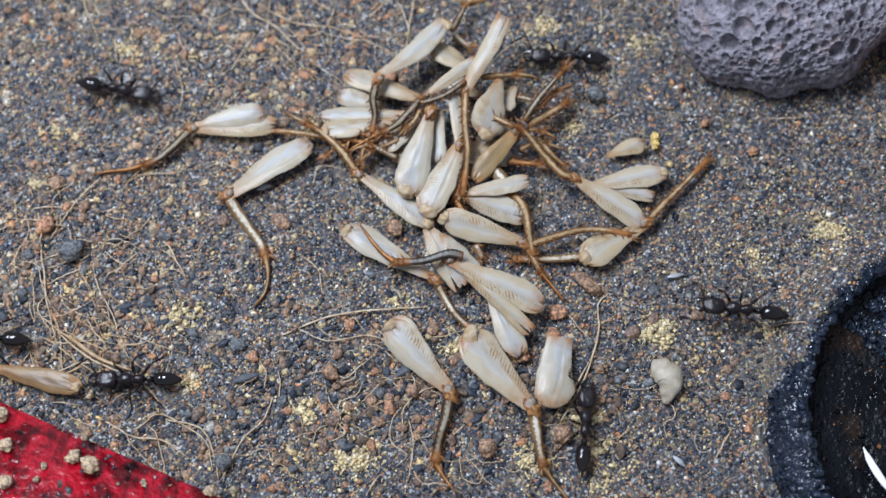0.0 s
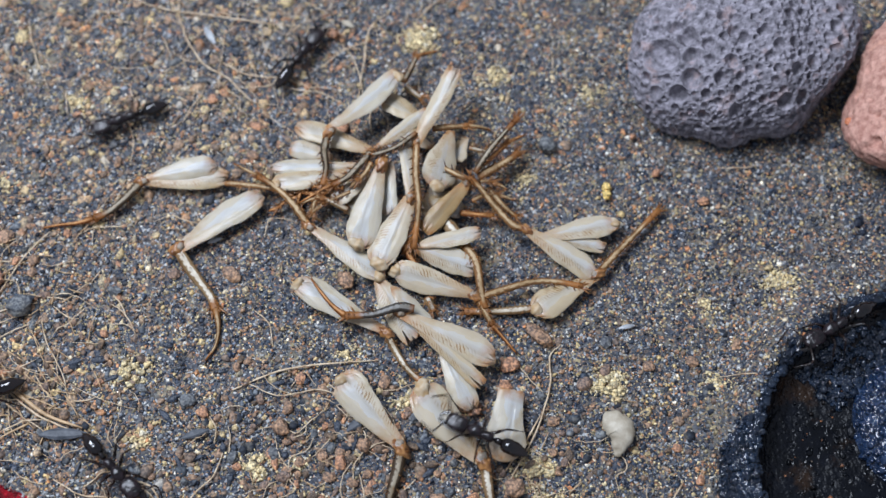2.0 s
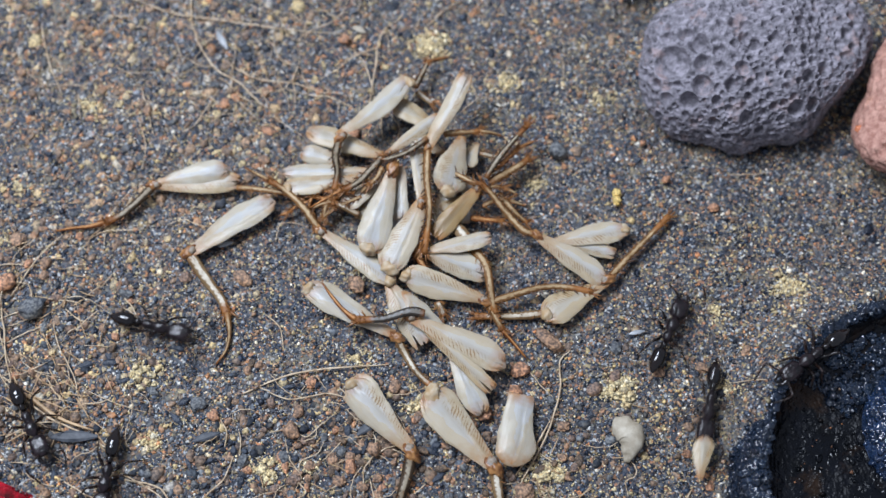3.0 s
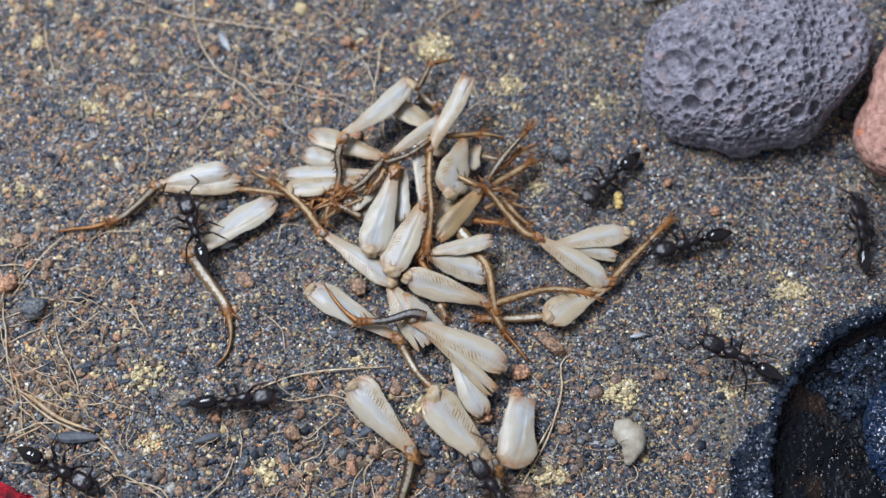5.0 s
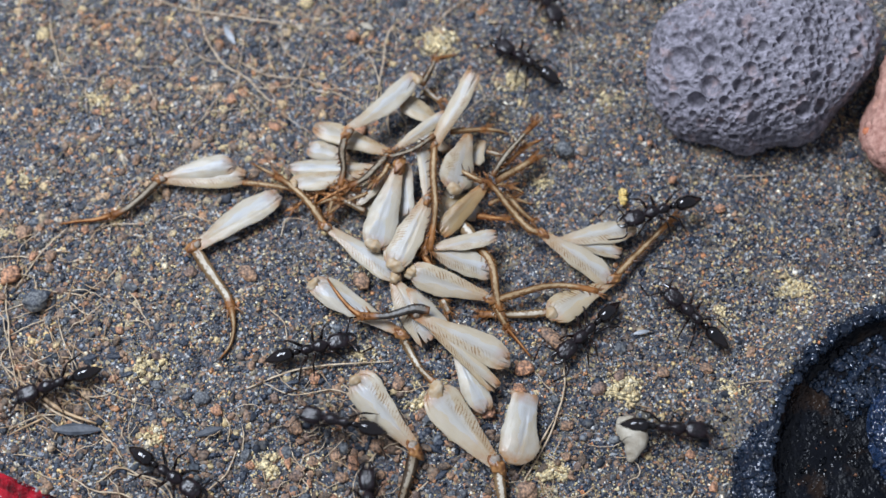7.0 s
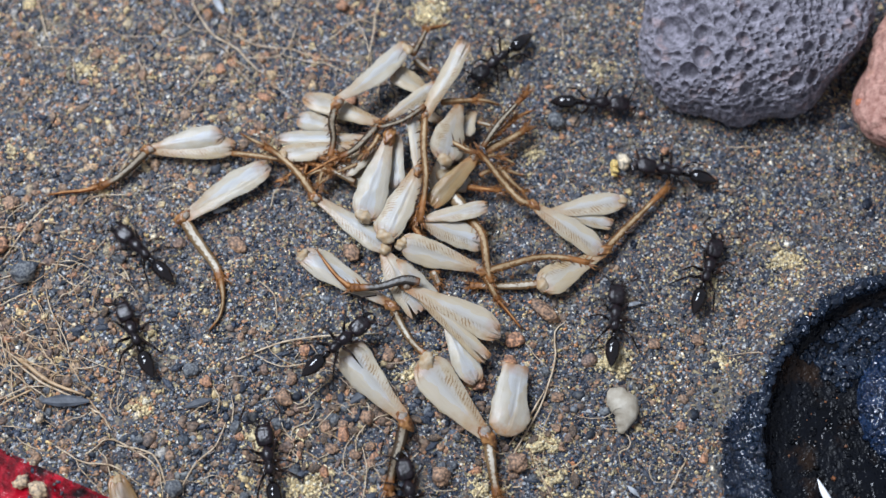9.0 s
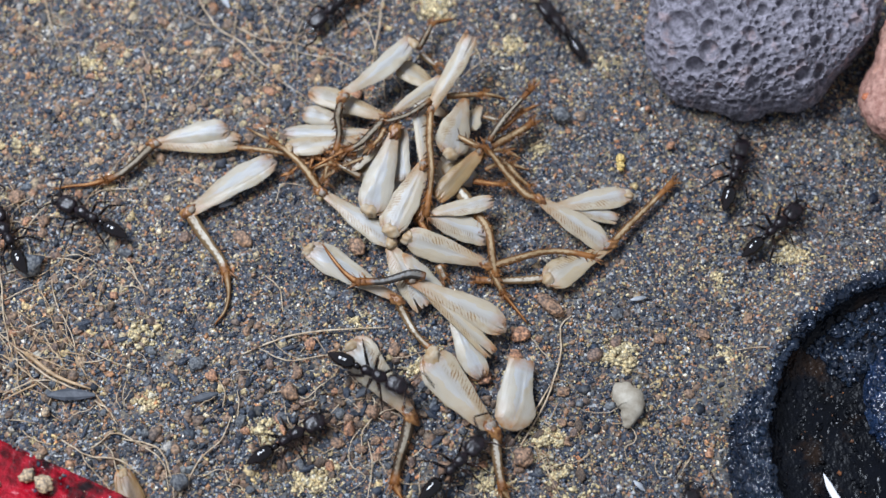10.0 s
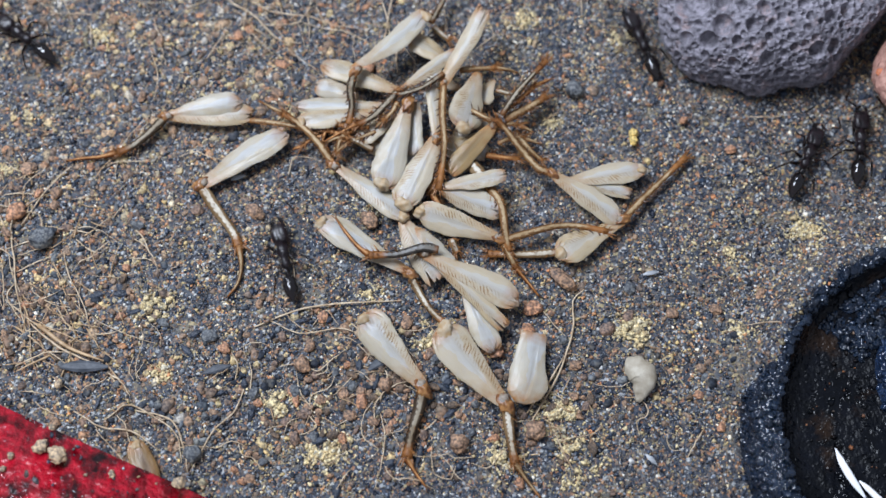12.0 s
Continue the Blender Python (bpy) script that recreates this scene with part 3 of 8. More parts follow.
lava_stone("lava_stone", "purple-grey vesicular lava stone on the grit", LAVA, (43.1, 25.6), (16.5, 13.0, 9.2), 20, 2600,
           [((-13.0, 0.2, 5.9), 2.24), ((-9.9, 0.9, 8.0), 1.34), ((-10.4, 3.1, 7.3), 1.04), ((-10.3, -1.8, 7.5), 1.12),
            ((-11.2, -4.3, 6.4), 1.34), ((-12.9, -4.9, 4.7), 1.19), ((-15.9, -1.2, 0.9), 0.97), ((-15.3, -3.8, 0.5), 0.97),
            ((-8.2, -6.0, 7.4), 0.89), ((-7.1, -9.8, 4.9), 0.97), ((-0.8, -11.0, 5.4), 1.12), ((1.7, -11.3, 5.0), 1.04),
            ((-4.6, -1.3, 9.7), 0.82), ((-1.4, -6.2, 8.9), 0.75), ((-0.8, -2.8, 9.9), 0.82), ((4.3, -8.2, 7.4), 0.97),
            ((-10.1, -6.7, 5.9), 0.75), ((-10.7, -8.5, 3.6), 0.82)], 3, 8, 0.72, [((0.62, -0.78, 0.05), 0.84)])
PINK = lava_stone("pink_lava_stone", "salmon-pink porous lava stone on the grit", LAVA_PINK, (66.2, 17.8), (9.5, 13.0, 7.5), -35, 420, [], 8, 6)


spot = Vector((55.6, 12.9, 5.50)) * MM - PINK.location
spot = min((v.co for v in PINK.data.vertices), key=lambda c: (c - spot).length)
dot_v, dot_f = ico(3)
dot = fast_mesh("wet_nodule", dot_v * np.array([0.52, 0.52, 0.45]) * (1 + 0.1 * np.sin(dot_v @ np.array([3.0, 4.0, 5.0])))[:, None], dot_f, mottled("wet_orange", (0.42, 0.13, 0.06), (0.60, 0.24, 0.13), 900.0, 0.18))
dot.shade_smooth()
part("wet_nodule", dot, PINK, "glossy wet orange nodule", spot / MM)


# ---- the dish ----
DOME_AT = (-0.3, 6.6, 0)


def build_dish():
    dish = thing("water_dish", "round black pebbled resin dish with a wet bowl", "dish", at=(DISH_AT[0], DISH_AT[1], 0))
    seg = 200

    def lean(r):
        return min(max((r - 22.3) / 2.6, 0.0), 1.0)

    def ring(name, rows, mat, wobble, label="", at=(0, 0, 0)):
        verts, faces = [], []
        for i, (r, z) in enumerate(rows):
            for k in range(seg):
                a = 2 * math.pi * k / seg
                w = wobble * (noise.noise((math.cos(a) * r * 0.5, math.sin(a) * r * 0.5, z)) + 0.6 * noise.noise((math.cos(a) * r * 1.6, math.sin(a) * r * 1.6, z)))
                sx, sy = (-0.9 * lean(r), -1.2 * lean(r))
                verts.append((math.cos(a) * (r + w) + sx, math.sin(a) * (r + w) + sy, z + w * 0.7))
        n = len(rows)
        for i in range(n - 1):
            for k in range(seg):
                j = (k + 1) % seg
                faces.append((i * seg + k, i * seg + j, (i + 1) * seg + j, (i + 1) * seg + k))
        if rows[-1][0] < 1:
            faces.append(tuple((n - 1) * seg + k for k in range(seg)))
        return part(name, mesh_from(name, verts, faces, mat), dish, label, at)

    ring("rim", [(25.2, -0.6), (25.1, 0.6), (24.8, 1.8), (24.3, 3.0), (23.6, 4.0), (22.9, 4.5), (22.3, 4.4), (21.9, 3.8), (21.7, 2.8)], DISH_BLUE, 0.28, "pebbled blue-black rim")
    ring("bowl", [(21.8, 3.0), (21.2, 1.8), (20.2, 1.0), (18.5, 0.6), (16.0, 0.45), (13.0, 0.4), (9.6, 0.4), (5.0, 0.4), (0.5, 0.4)], DISH, 0.10, "glossy black wet bowl")
    ring("dome", [(9.0, 0.2), (8.65, 1.0), (8.13, 1.7), (7.25, 2.3), (5.94, 2.7), (4.37, 2.9), (3.15, 2.9), (2.1, 2.9), (0.35, 2.9)], DOME_BLUE, 0.08, "pebbled deep-blue dome on the bowl floor", DOME_AT)
    return dish


def pebbling(name, label, count, near, far, heights, mat, sizes, lift, spread=(1.2, 4.9), at=(0, 0, 0)):
    """Small glossy bumps moulded into the resin of a ring of the dish."""
    r = np.random.default_rng(int(near * 10))
    v, f = ico(2)
    k = len(v)
    a, d = r.uniform(*spread, count), r.uniform(near, far, count)
    size = np.exp(r.normal(sizes, 0.35, count))
    shift = np.clip((d - 22.3) / 2.6, 0, 1)
    mid = np.stack([np.cos(a) * d - 0.9 * shift, np.sin(a) * d - 1.2 * shift, np.interp(d, *heights) + lift], 1)
    body = v[None] * r.uniform(0.7, 1.3, (count, 1, 3)) * size[:, None, None] + mid[:, None, :]
    tris = (f[None] + (np.arange(count) * k)[:, None, None]).reshape(-1, 3)
    me = fast_mesh(name, body.reshape(-1, 3), tris, mat)
    me.shade_smooth()
    return tagged(part(name, me, DISH_THING, label, at), kind="stuff")


DISH_THING = build_dish()
pebbling("rim_pebbling", "glossy blue-black pebbling on the rim", 1900, 21.9, 25.2, ([21.9, 22.3, 22.9, 23.6, 24.3, 24.8, 25.2], [3.8, 4.4, 4.5, 4.0, 3.0, 1.8, 0.4]), DISH_BLUE, -1.25, 0.0)
pebbling("bowl_pebbling", "wet black pebbling on the bowl floor", 380, 10.5, 20.6, ([10.0, 16.0, 18.5, 20.2, 21.2], [0.40, 0.45, 0.6, 1.0, 1.8]), DISH, -1.45, -0.06)
pebbling("dome_pebbling", "glossy deep-blue pebbling on the dome", 620, 3.7, 8.9, ([4.37, 5.94, 7.25, 8.13, 8.65, 9.0], [2.9, 2.7, 2.3, 1.7, 1.0, 0.2]), DOME_BLUE, -1.2, 0.0, (1.2, 5.1), DOME_AT)
# Bluer pebbles in this sector only: the floor's blue sheen put into their colour.
pebbling("floor_pebbling", "wet pebbling on the bowl floor, coloured blue for its sheen", 520, 13.5, 20.3, ([10.0, 16.0, 18.5, 20.2, 21.2], [0.40, 0.45, 0.6, 1.0, 1.8]), DISH_BLUE, -1.15, 0.0, (1.7, 2.45))


def dish_grit():
    a, r = rng.uniform(1.8, 4.6, 46), rng.uniform(11, 20, 46)
    xs, ys = DISH_AT[0] + np.cos(a) * r, DISH_AT[1] + np.sin(a) * r
    v, f = grains(46, xs, ys, np.exp(rng.normal(-2.05, 0.4, 46)), 0.0, 0.7, 0.55 - ground_z(xs, ys) * 1.0)
    tagged(new("dish_grit", fast_mesh("dish_grit", v, f, RUSTY)), "a few grains of grit in the dish bowl", "grit", kind="stuff")


dish_grit()
# Solid white strip added for the glare of a light in the wet bowl.
streak_v, streak_f = tube([(45.57, -34.16, 1.4), (46.28, -36.11, 1.5), (47.32, -38.15, 1.5), (48.54, -40.03, 1.4)], [0.06, 0.42, 0.50, 0.42, 0.12], 8, 6, 0.4)


# ---- the red sheet ----
def build_red_sheet():
    sheet = thing("red_acrylic_sheet", "translucent red acrylic sheet sprinkled with pale grains", "sheet", at=(-44.8, -33.5, 0))
    bm = bmesh.new()
    bmesh.ops.create_cube(bm, size=1.0)
    bmesh.ops.scale(bm, vec=(80 * MM, 40 * MM, 2.0 * MM), verts=bm.verts)
    bmesh.ops.bevel(bm, geom=bm.edges[:], offset=0.35 * MM, segments=3, affect="EDGES")
    me = bpy.data.meshes.new("slab")
    bm.to_mesh(me)
    bm.free()
    me.materials.append(RED)
    me.shade_smooth()
    slab = part("slab", me, sheet)
    slab.rotation_euler = (0, 0, radians(-23.0))
    c, s = math.cos(radians(-23.0)), math.sin(radians(-23.0))
    slab.location = (s * 20 * MM, -c * 20 * MM, 1.0 * MM)
    return sheet


RED_SHEET = build_red_sheet()


def loose_grain(name, label, category, at, size, mat, group="", squash=0.75, seed=0):
    """One rounded pebble."""
    r = np.random.default_rng(seed + 100)
    v, f = ico(3 if seed < 200 else 2)
    d = sum(0.10 * np.sin(v @ (r.normal(size=3) * q) + r.uniform(0, 6)) for q in (1.6, 2.2, 3.1, 4.5, 6.0))
    p = v * (1 + d)[:, None] * np.array(size)
    p[:, 2] *= squash
    a = r.uniform(0, 6.28)
    p = p @ np.array([[math.cos(a), math.sin(a), 0], [-math.sin(a), math.cos(a), 0], [0, 0, 1]])
    p[:, 2] -= p[:, 2].min() * 0.8
    me = fast_mesh(name, p, f, mat)
    me.shade_smooth()
    return thing(name, label, category, group, me, at)


for i, (spot, size) in enumerate([
    ((-56.04, -33.44, 2.00), 0.85), ((-47.92, -34.84, 2.00), 0.85), ((-45.75, -35.66, 2.00), 1.15), ((-55.65, -37.79, 2.00), 0.9), ((-31.40, -38.82, 2.00), 0.7), ((-51.32, -35.83, 2.00), 0.4),
    ((-57.10, -29.67, 2.00), 0.9), ((-47.37, -26.86, 0.00), 0.5), ((-46.44, -35.68, 2.00), 0.5), ((-52.14, -37.49, 2.00), 0.35), ((-39.39, -37.90, 2.00), 0.4), ((-46.93, -32.49, 2.00), 0.4)]):
    loose_grain("pale_grain", "pale sandy grain lying on the red sheet", "grain", spot, (size, size * 0.9, size), PALE, "pale grains", 0.7, i)

def sheet_dust():
    n = 150
    u, w = rng.uniform(2, 30, n), -np.abs(rng.normal(0, 7, n)) - 0.5
    a = radians(-23.0)
    xs, ys = -57.7 + u * math.cos(a) - w * math.sin(a), -27.6 + u * math.sin(a) + w * math.cos(a)
    v, f = grains(n, xs, ys, np.exp(rng.normal(-1.75, 0.45, n)), 0.0, 0.8, 2.25)
    tagged(new("sheet_dust", fast_mesh("sheet_dust", v, f, GRAIN)), "fine grit sprinkled over the red sheet", "grit", kind="stuff")


sheet_dust()
thing("white_sliver", "curved white strip standing in for glare in the bowl", "sliver", me=mesh_from("white_sliver", streak_v, streak_f, GLARE_WHITE))
# A second, shorter strip modelled in place of the same reflected glare.
short_glare_v, short_glare_f = tube([(48.03, -38.0, 1.4), (48.83, -38.86, 1.5), (50.11, -40.15, 1.4), (51.53, -41.51, 1.4)], [0.08, 0.36, 0.42, 0.2], 8, 6, 0.4)
thing("white_sliver", "short white strip standing in for glare in the bowl", "sliver", me=mesh_from("white_sliver", short_glare_v, short_glare_f, GLARE_WHITE))
ORANGE = grain_material("orange_grit", [(0.0, (0.42, 0.22, 0.11)), (0.5, (0.36, 0.19, 0.11))], 0.7, 0.2)
BROWN = grain_material("brown_grit", [(0.0, (0.32, 0.215, 0.145)), (0.5, (0.27, 0.17, 0.11))], 0.75, 0.3)
SOIL = grain_material("dark_soil", [(0.0, (0.085, 0.058, 0.042)), (0.5, (0.12, 0.085, 0.06))], 0.8, 0.35)
SLATE = grain_material("slate_grit", [(0.0, (0.12, 0.135, 0.15)), (0.5, (0.10, 0.11, 0.12))], 0.7, 0.4)
YELLOW = grain_material("yellow_grit", [(0.0, (0.66, 0.51, 0.19)), (0.5, (0.60, 0.44, 0.15))], 0.7, 0.1)
loose_grain("pebble", "mid-grey rounded pebble beside the pile", "pebble", (16.19, 13.13, 0.00), (1.2, 1.1, 1.0), SLATE, "pebbles", 0.8, 40)
loose_grain("pebble", "oblong brown pebble on grit", "pebble", (14.14, -13.18, 0.00), (1.9, 0.9, 0.8), BROWN, "pebbles", 0.8, 41)
loose_grain("pebble", "orange-brown pebble on the grit", "pebble", (10.21, -16.86, 0.00), (1.1, 0.8, 0.7), ORANGE, "pebbles", 0.8, 42)
loose_grain("pebble", "bright yellow crumb on grit", "pebble", (23.79, 7.08, 0.00), (0.62, 0.55, 0.6), YELLOW, "pebbles", 0.8, 43)
loose_grain("pebble", "bright yellow crumb on grit", "pebble", (23.81, 6.02, 0.00), (0.62, 0.55, 0.55), YELLOW, "pebbles", 0.75, 5)
loose_grain("pebble", "oblong brown pebble on grit", "pebble", (-24.83, -4.23, 0.00), (0.9, 1.3, 0.7), BROWN, "pebbles", 0.8, 45)
loose_grain("pebble", "brown pebble under a femur", "pebble", (-10.28, -5.39, 0.00), (1.1, 1.0, 0.8), BROWN, "pebbles", 0.8, 46)
loose_grain("pebble", "orange-brown pebble on the grit", "pebble", (-10.97, 16.27, 0.00), (1.1, 0.9, 0.8), ORANGE, "pebbles", 0.8, 47)
loose_grain("pebble", "bright orange grain on grit", "pebble", (-12.51, 30.82, 0.00), (0.7, 0.8, 0.7), ORANGE, "pebbles", 0.8, 48)
loose_grain("pebble", "bright orange grain on grit", "pebble", (-31.51, -1.34, 0.00), (0.55, 0.5, 0.5), ORANGE, "pebbles", 0.8, 49)
loose_grain("pebble", "slate-grey pebble among root fibres", "pebble", (-51.37, -8.07, 0.00), (1.5, 1.3, 1.1), SLATE, "pebbles", 0.8, 50)
loose_grain("pebble", "rough brown pebble on grit", "pebble", (-17.91, -24.16, 0.00), (1.0, 0.9, 0.9), BROWN, "pebbles", 0.8, 51)
loose_grain("pebble", "grey pebble near the sheet", "pebble", (-30.53, -35.10, 0.00), (1.1, 1.0, 0.9), SLATE, "pebbles", 0.8, 52)
loose_grain("pebble", "orange-brown pebble on the grit", "pebble", (5.62, -22.54, 0.00), (0.8, 0.8, 0.7), ORANGE, "pebbles", 0.8, 53)
loose_grain("pebble", "rough brown pebble on grit", "pebble", (-7.83, -26.61, 0.00), (0.9, 0.8, 0.8), BROWN, "pebbles", 0.8, 54)
loose_grain("pebble", "orange-brown pebble on the grit", "pebble", (-55.06, -4.62, 0.00), (1.3, 1.0, 0.9), ORANGE, "pebbles", 0.8, 55)
loose_grain("pebble", "rough brown pebble on grit", "pebble", (10.23, -32.09, 0.00), (1.3, 1.1, 0.9), BROWN, "pebbles", 0.8, 56)
loose_grain("pebble", "small orange grain on grit", "pebble", (30.41, 8.97, 0.00), (0.6, 0.5, 0.5), ORANGE, "pebbles", 0.8, 57)
loose_grain("pebble", "small orange grain on grit", "pebble", (27.76, 14.40, -0.00), (0.45, 0.4, 0.4), ORANGE, "pebbles", 0.8, 58)
loose_grain("pebble", "rough brown pebble on grit", "pebble", (1.08, -33.77, 0.00), (1.2, 1.0, 0.9), BROWN, "pebbles", 0.8, 59)
loose_grain("pebble", "small orange grain on grit", "pebble", (36.43, 4.88, 0.00), (0.7, 0.5, 0.5), ORANGE, "pebbles", 0.8, 60)
loose_grain("pebble", "orange-brown pebble on the grit", "pebble", (40.73, -15.18, 0.00), (1.1, 0.7, 0.6), ORANGE, "pebbles", 0.8, 61)

for i in range(110):
    x, y = [(rng.normal(-14, 9), rng.normal(-27, 5)), (rng.normal(-46, 9), rng.normal(-14, 12)), (rng.normal(28, 9), rng.normal(-20, 7)), (rng.normal(-30, 14), rng.normal(22, 8))][(0, 0, 0, 1, 1, 2, 3)[i % 7]]
    if math.hypot(x - DISH_AT[0], y - DISH_AT[1]) < 28 or (x < -20 and y < -26 - 0.45 * (x + 20)) and x < -30 and y < -20:
        continue
    size, (mat, label) = rng.uniform(0.5, 0.95), [(BROWN, "rough brown pebble on grit"), (BROWN, "rough brown pebble on grit"), (TANS, "tan crumb of earth on grit"), (SLATE, "blue-grey pebble on grit"), (ORANGE, "orange-brown pebble on the grit")][i % 5]
    stone = loose_grain("pebble", label, "pebble", (x, y, float(ground_z(x, y)) - 0.12), (size, size * rng.uniform(0.6, 0.95), size * 0.85), mat, "pebbles", 0.7, i + 200)
    stone.data.shade_flat()

# crumbs of earth heaped under the legs and at the sheet
CRUMB_MESHES = []
for k in range(9):
    v, f = ico(2)
    r = np.random.default_rng(700 + k)
    v = v * (1 + sum(0.16 * np.sin(v @ (r.normal(size=3) * q) + r.uniform(0, 6)) for q in (1.8, 2.6, 3.8)))[:, None] * r.uniform(0.65, 1.1, 3)
    for q in range(7):
        d = r.normal(size=3)
        d /= np.linalg.norm(d)
        over = np.maximum(v @ d - r.uniform(0.45, 0.75), 0)
        v = v - over[:, None] * d
    CRUMB_MESHES.append(fast_mesh("earth_crumb", v, f, (BROWN, BROWN, SOIL, SOIL, SLATE, TANS, SOIL, ORANGE, SLATE)[k]))
for i in range(290):
    x, y = [(rng.normal(-8, 7), rng.normal(-28, 4.5)), (rng.normal(8, 5), rng.normal(-33, 3)), (rng.normal(-30, 5), rng.normal(-35, 3)), (rng.normal(-50, 6), rng.normal(-20, 5)), (rng.normal(0, 22), rng.normal(-28, 5))][(0, 0, 1, 2, 3, 3, 4)[i % 7]]
    size = rng.uniform(0.35, 0.8)
    if y < -24 - 0.42 * (x + 58) + 1.5 and x < -26:
        continue
    k = int(rng.integers(0, 9))
    crumb = thing("earth_crumb", ("rough brown crumb of earth on grit", "rough brown crumb of earth on grit", "dark soil crumb on the grit", "dark soil crumb on the grit", "blue-grey stone crumb on the grit", "tan crumb of earth on grit", "dark soil crumb on the grit", "orange-brown crumb on the grit", "blue-grey stone crumb on the grit")[k], "crumb", "earth crumbs", CRUMB_MESHES[k], (x, y, float(ground_z(x, y)) + size * 0.28))
    crumb.rotation_euler = (rng.normal(0, 0.4), rng.normal(0, 0.4), rng.uniform(0, 6.28))
    crumb.scale = (size, size, size * 0.8)

# husk, chips and flakes
husk_v, husk_f = tube([(21.37, -24.09, 0.8), (22.42, -24.42, 1.0), (23.32, -25.28, 1.1), (23.42, -26.37, 1.0), (23.06, -27.44, 0.8), (22.71, -28.62, 0.5)], [0.85, 1.50, 1.70, 1.45, 0.95, 0.30], 16, 6, 0.55)
husk_v = [q + Vector((noise.noise(q * 0.9), noise.noise(q * 0.9 + Vector((7, 0, 0))), noise.noise(q * 0.9 + Vector((0, 9, 0))))) * 0.28 for q in husk_v]
thing("seed_husk", "bone-white kidney-shaped seed husk on the grit", "seed", me=mesh_from("seed_husk", husk_v, husk_f, SEED))


def sliver(name, label, category, a, b, width, mat, lift=0.35):
    v, f = tube([(*a[:2], a[2] + lift), ((a[0] + b[0]) / 2, (a[1] + b[1]) / 2, a[2] + lift + 0.15), (*b[:2], b[2] + lift)], [width * 0.3, width, width * 0.9, width * 0.25], 6, 4, 0.35)
    return thing(name, label, category, "chips", mesh_from(name, v, f, mat, False))


sliver("slate_chip", "flat slate-grey chip among root fibres", "chip", (-47.38, -24.66, 0.00), (-41.58, -24.66, 0.00), 0.75, CHIP)
sliver("slate_chip", "flat slate-grey chip on grit", "chip", (-29.92, -25.36, 0.00), (-26.68, -24.37, 0.00), 0.5, CHIP)
sliver("slate_chip", "flat charcoal chip on grit", "chip", (-9.94, -24.87, 0.00), (-6.53, -22.40, 0.00), 0.6, CHIP)
sliver("white_flake", "white papery flake on grit", "flake", (-30.32, 32.28, 0.00), (-28.73, 29.54, 0.00), 0.5, WHITE)
sliver("white_flake", "white flake under a femur", "flake", (-28.17, 0.08, 0.00), (-26.38, 0.71, 0.00), 0.35, WHITE)
sliver("white_flake", "small white flake on grit", "flake", (24.07, -12.36, 0.00), (26.08, -11.99, 0.00), 0.3, WHITE)
sliver("white_flake", "curled white flake on grit", "flake", (23.28, -34.90, 0.00), (24.55, -36.10, 0.00), 0.3, WHITE)
sliver("white_flake", "pale bluish flake on grit", "flake", (-11.39, 32.92, 0.00), (-9.63, 31.91, 0.00), 0.5, SEED)
loose_grain("white_crumb", "white crumb beside the lava stone", "crumb", (30.50, 38.50, 0.00), (1.8, 1.5, 1.5), WHITE, seed=77)


CHARCOAL = mottled("charcoal", (0.006, 0.010, 0.018), (0.030, 0.040, 0.060), 1200.0, 0.45, 2500.0, 0.0003)
for i in range(46):
    x, y = [(rng.normal(-6, 9), rng.normal(-26, 5)), (rng.normal(-20, 12), rng.normal(-24, 6)), (rng.normal(6, 12), rng.normal(-33, 4)), (rng.normal(-44, 10), rng.normal(-18, 8))][i % 4]
    if math.hypot(x - DISH_AT[0], y - DISH_AT[1]) < 28 or y < -24 - 0.42 * (x + 58) + 1.5 and x < -28:
        continue
    a, long = rng.uniform(0, math.pi), rng.uniform(0.4, 1.2)
    g = float(ground_z(x, y))
    d = (math.cos(a) * long, math.sin(a) * long)
    sliver("charcoal_chip", "blue-black charcoal splinter on the grit", "chip", (x - d[0], y - d[1], g), (x + d[0], y + d[1], g), rng.uniform(0.25, 0.5), CHARCOAL, 0.2)


# ---- root fibres ----
def fibre(points, width=0.11, wave=0.25):
    pts = []
    for i, q in enumerate(points):
        g = float(ground_z(q[0], q[1]))
        pts.append((q[0] + rng.normal(0, wave * 0.3), q[1] + rng.normal(0, wave * 0.3), g + width + 0.25 + abs(rng.normal(0, 0.25)) + q[2]))
    pts[0] = (pts[0][0], pts[0][1], pts[0][2] - 0.25)
    pts[-1] = (pts[-1][0], pts[-1][1], pts[-1][2] - 0.3)
    width *= 0.74
    pts = smooth_line(pts, 4)
    kink = rng.normal(0, 0.035, (len(pts), 2))
    kink[[0, -1]] = 0
    pts = [(q.x + k[0], q.y + k[1], q.z) for q, k in zip(pts, kink)]
    v, f = tube(pts, [width * 0.9, width * 1.25, width * 1.15, width * 0.55], 5, 3)
    thing("root_fibre", "thin tan root fibre lying on the grit", "fibre", "root fibres", mesh_from("root_fibre", v, f, FIBRE))


fibre([(-24.06, -19.54, 0.00), (-18.57, -17.22, 0.00), (-12.98, -16.28, 0.00), (-5.93, -15.91, 0.00)], 0.15)
fibre([(9.57, -31.41, 0.00), (13.17, -25.22, 0.00), (15.11, -19.54, 0.00), (15.25, -15.91, 0.00), (16.72, -14.29, 0.00)], 0.14)
fibre([(9.26, -30.05, 0.00), (12.12, -25.91, 0.00), (13.95, -22.75, 0.00)], 0.15)
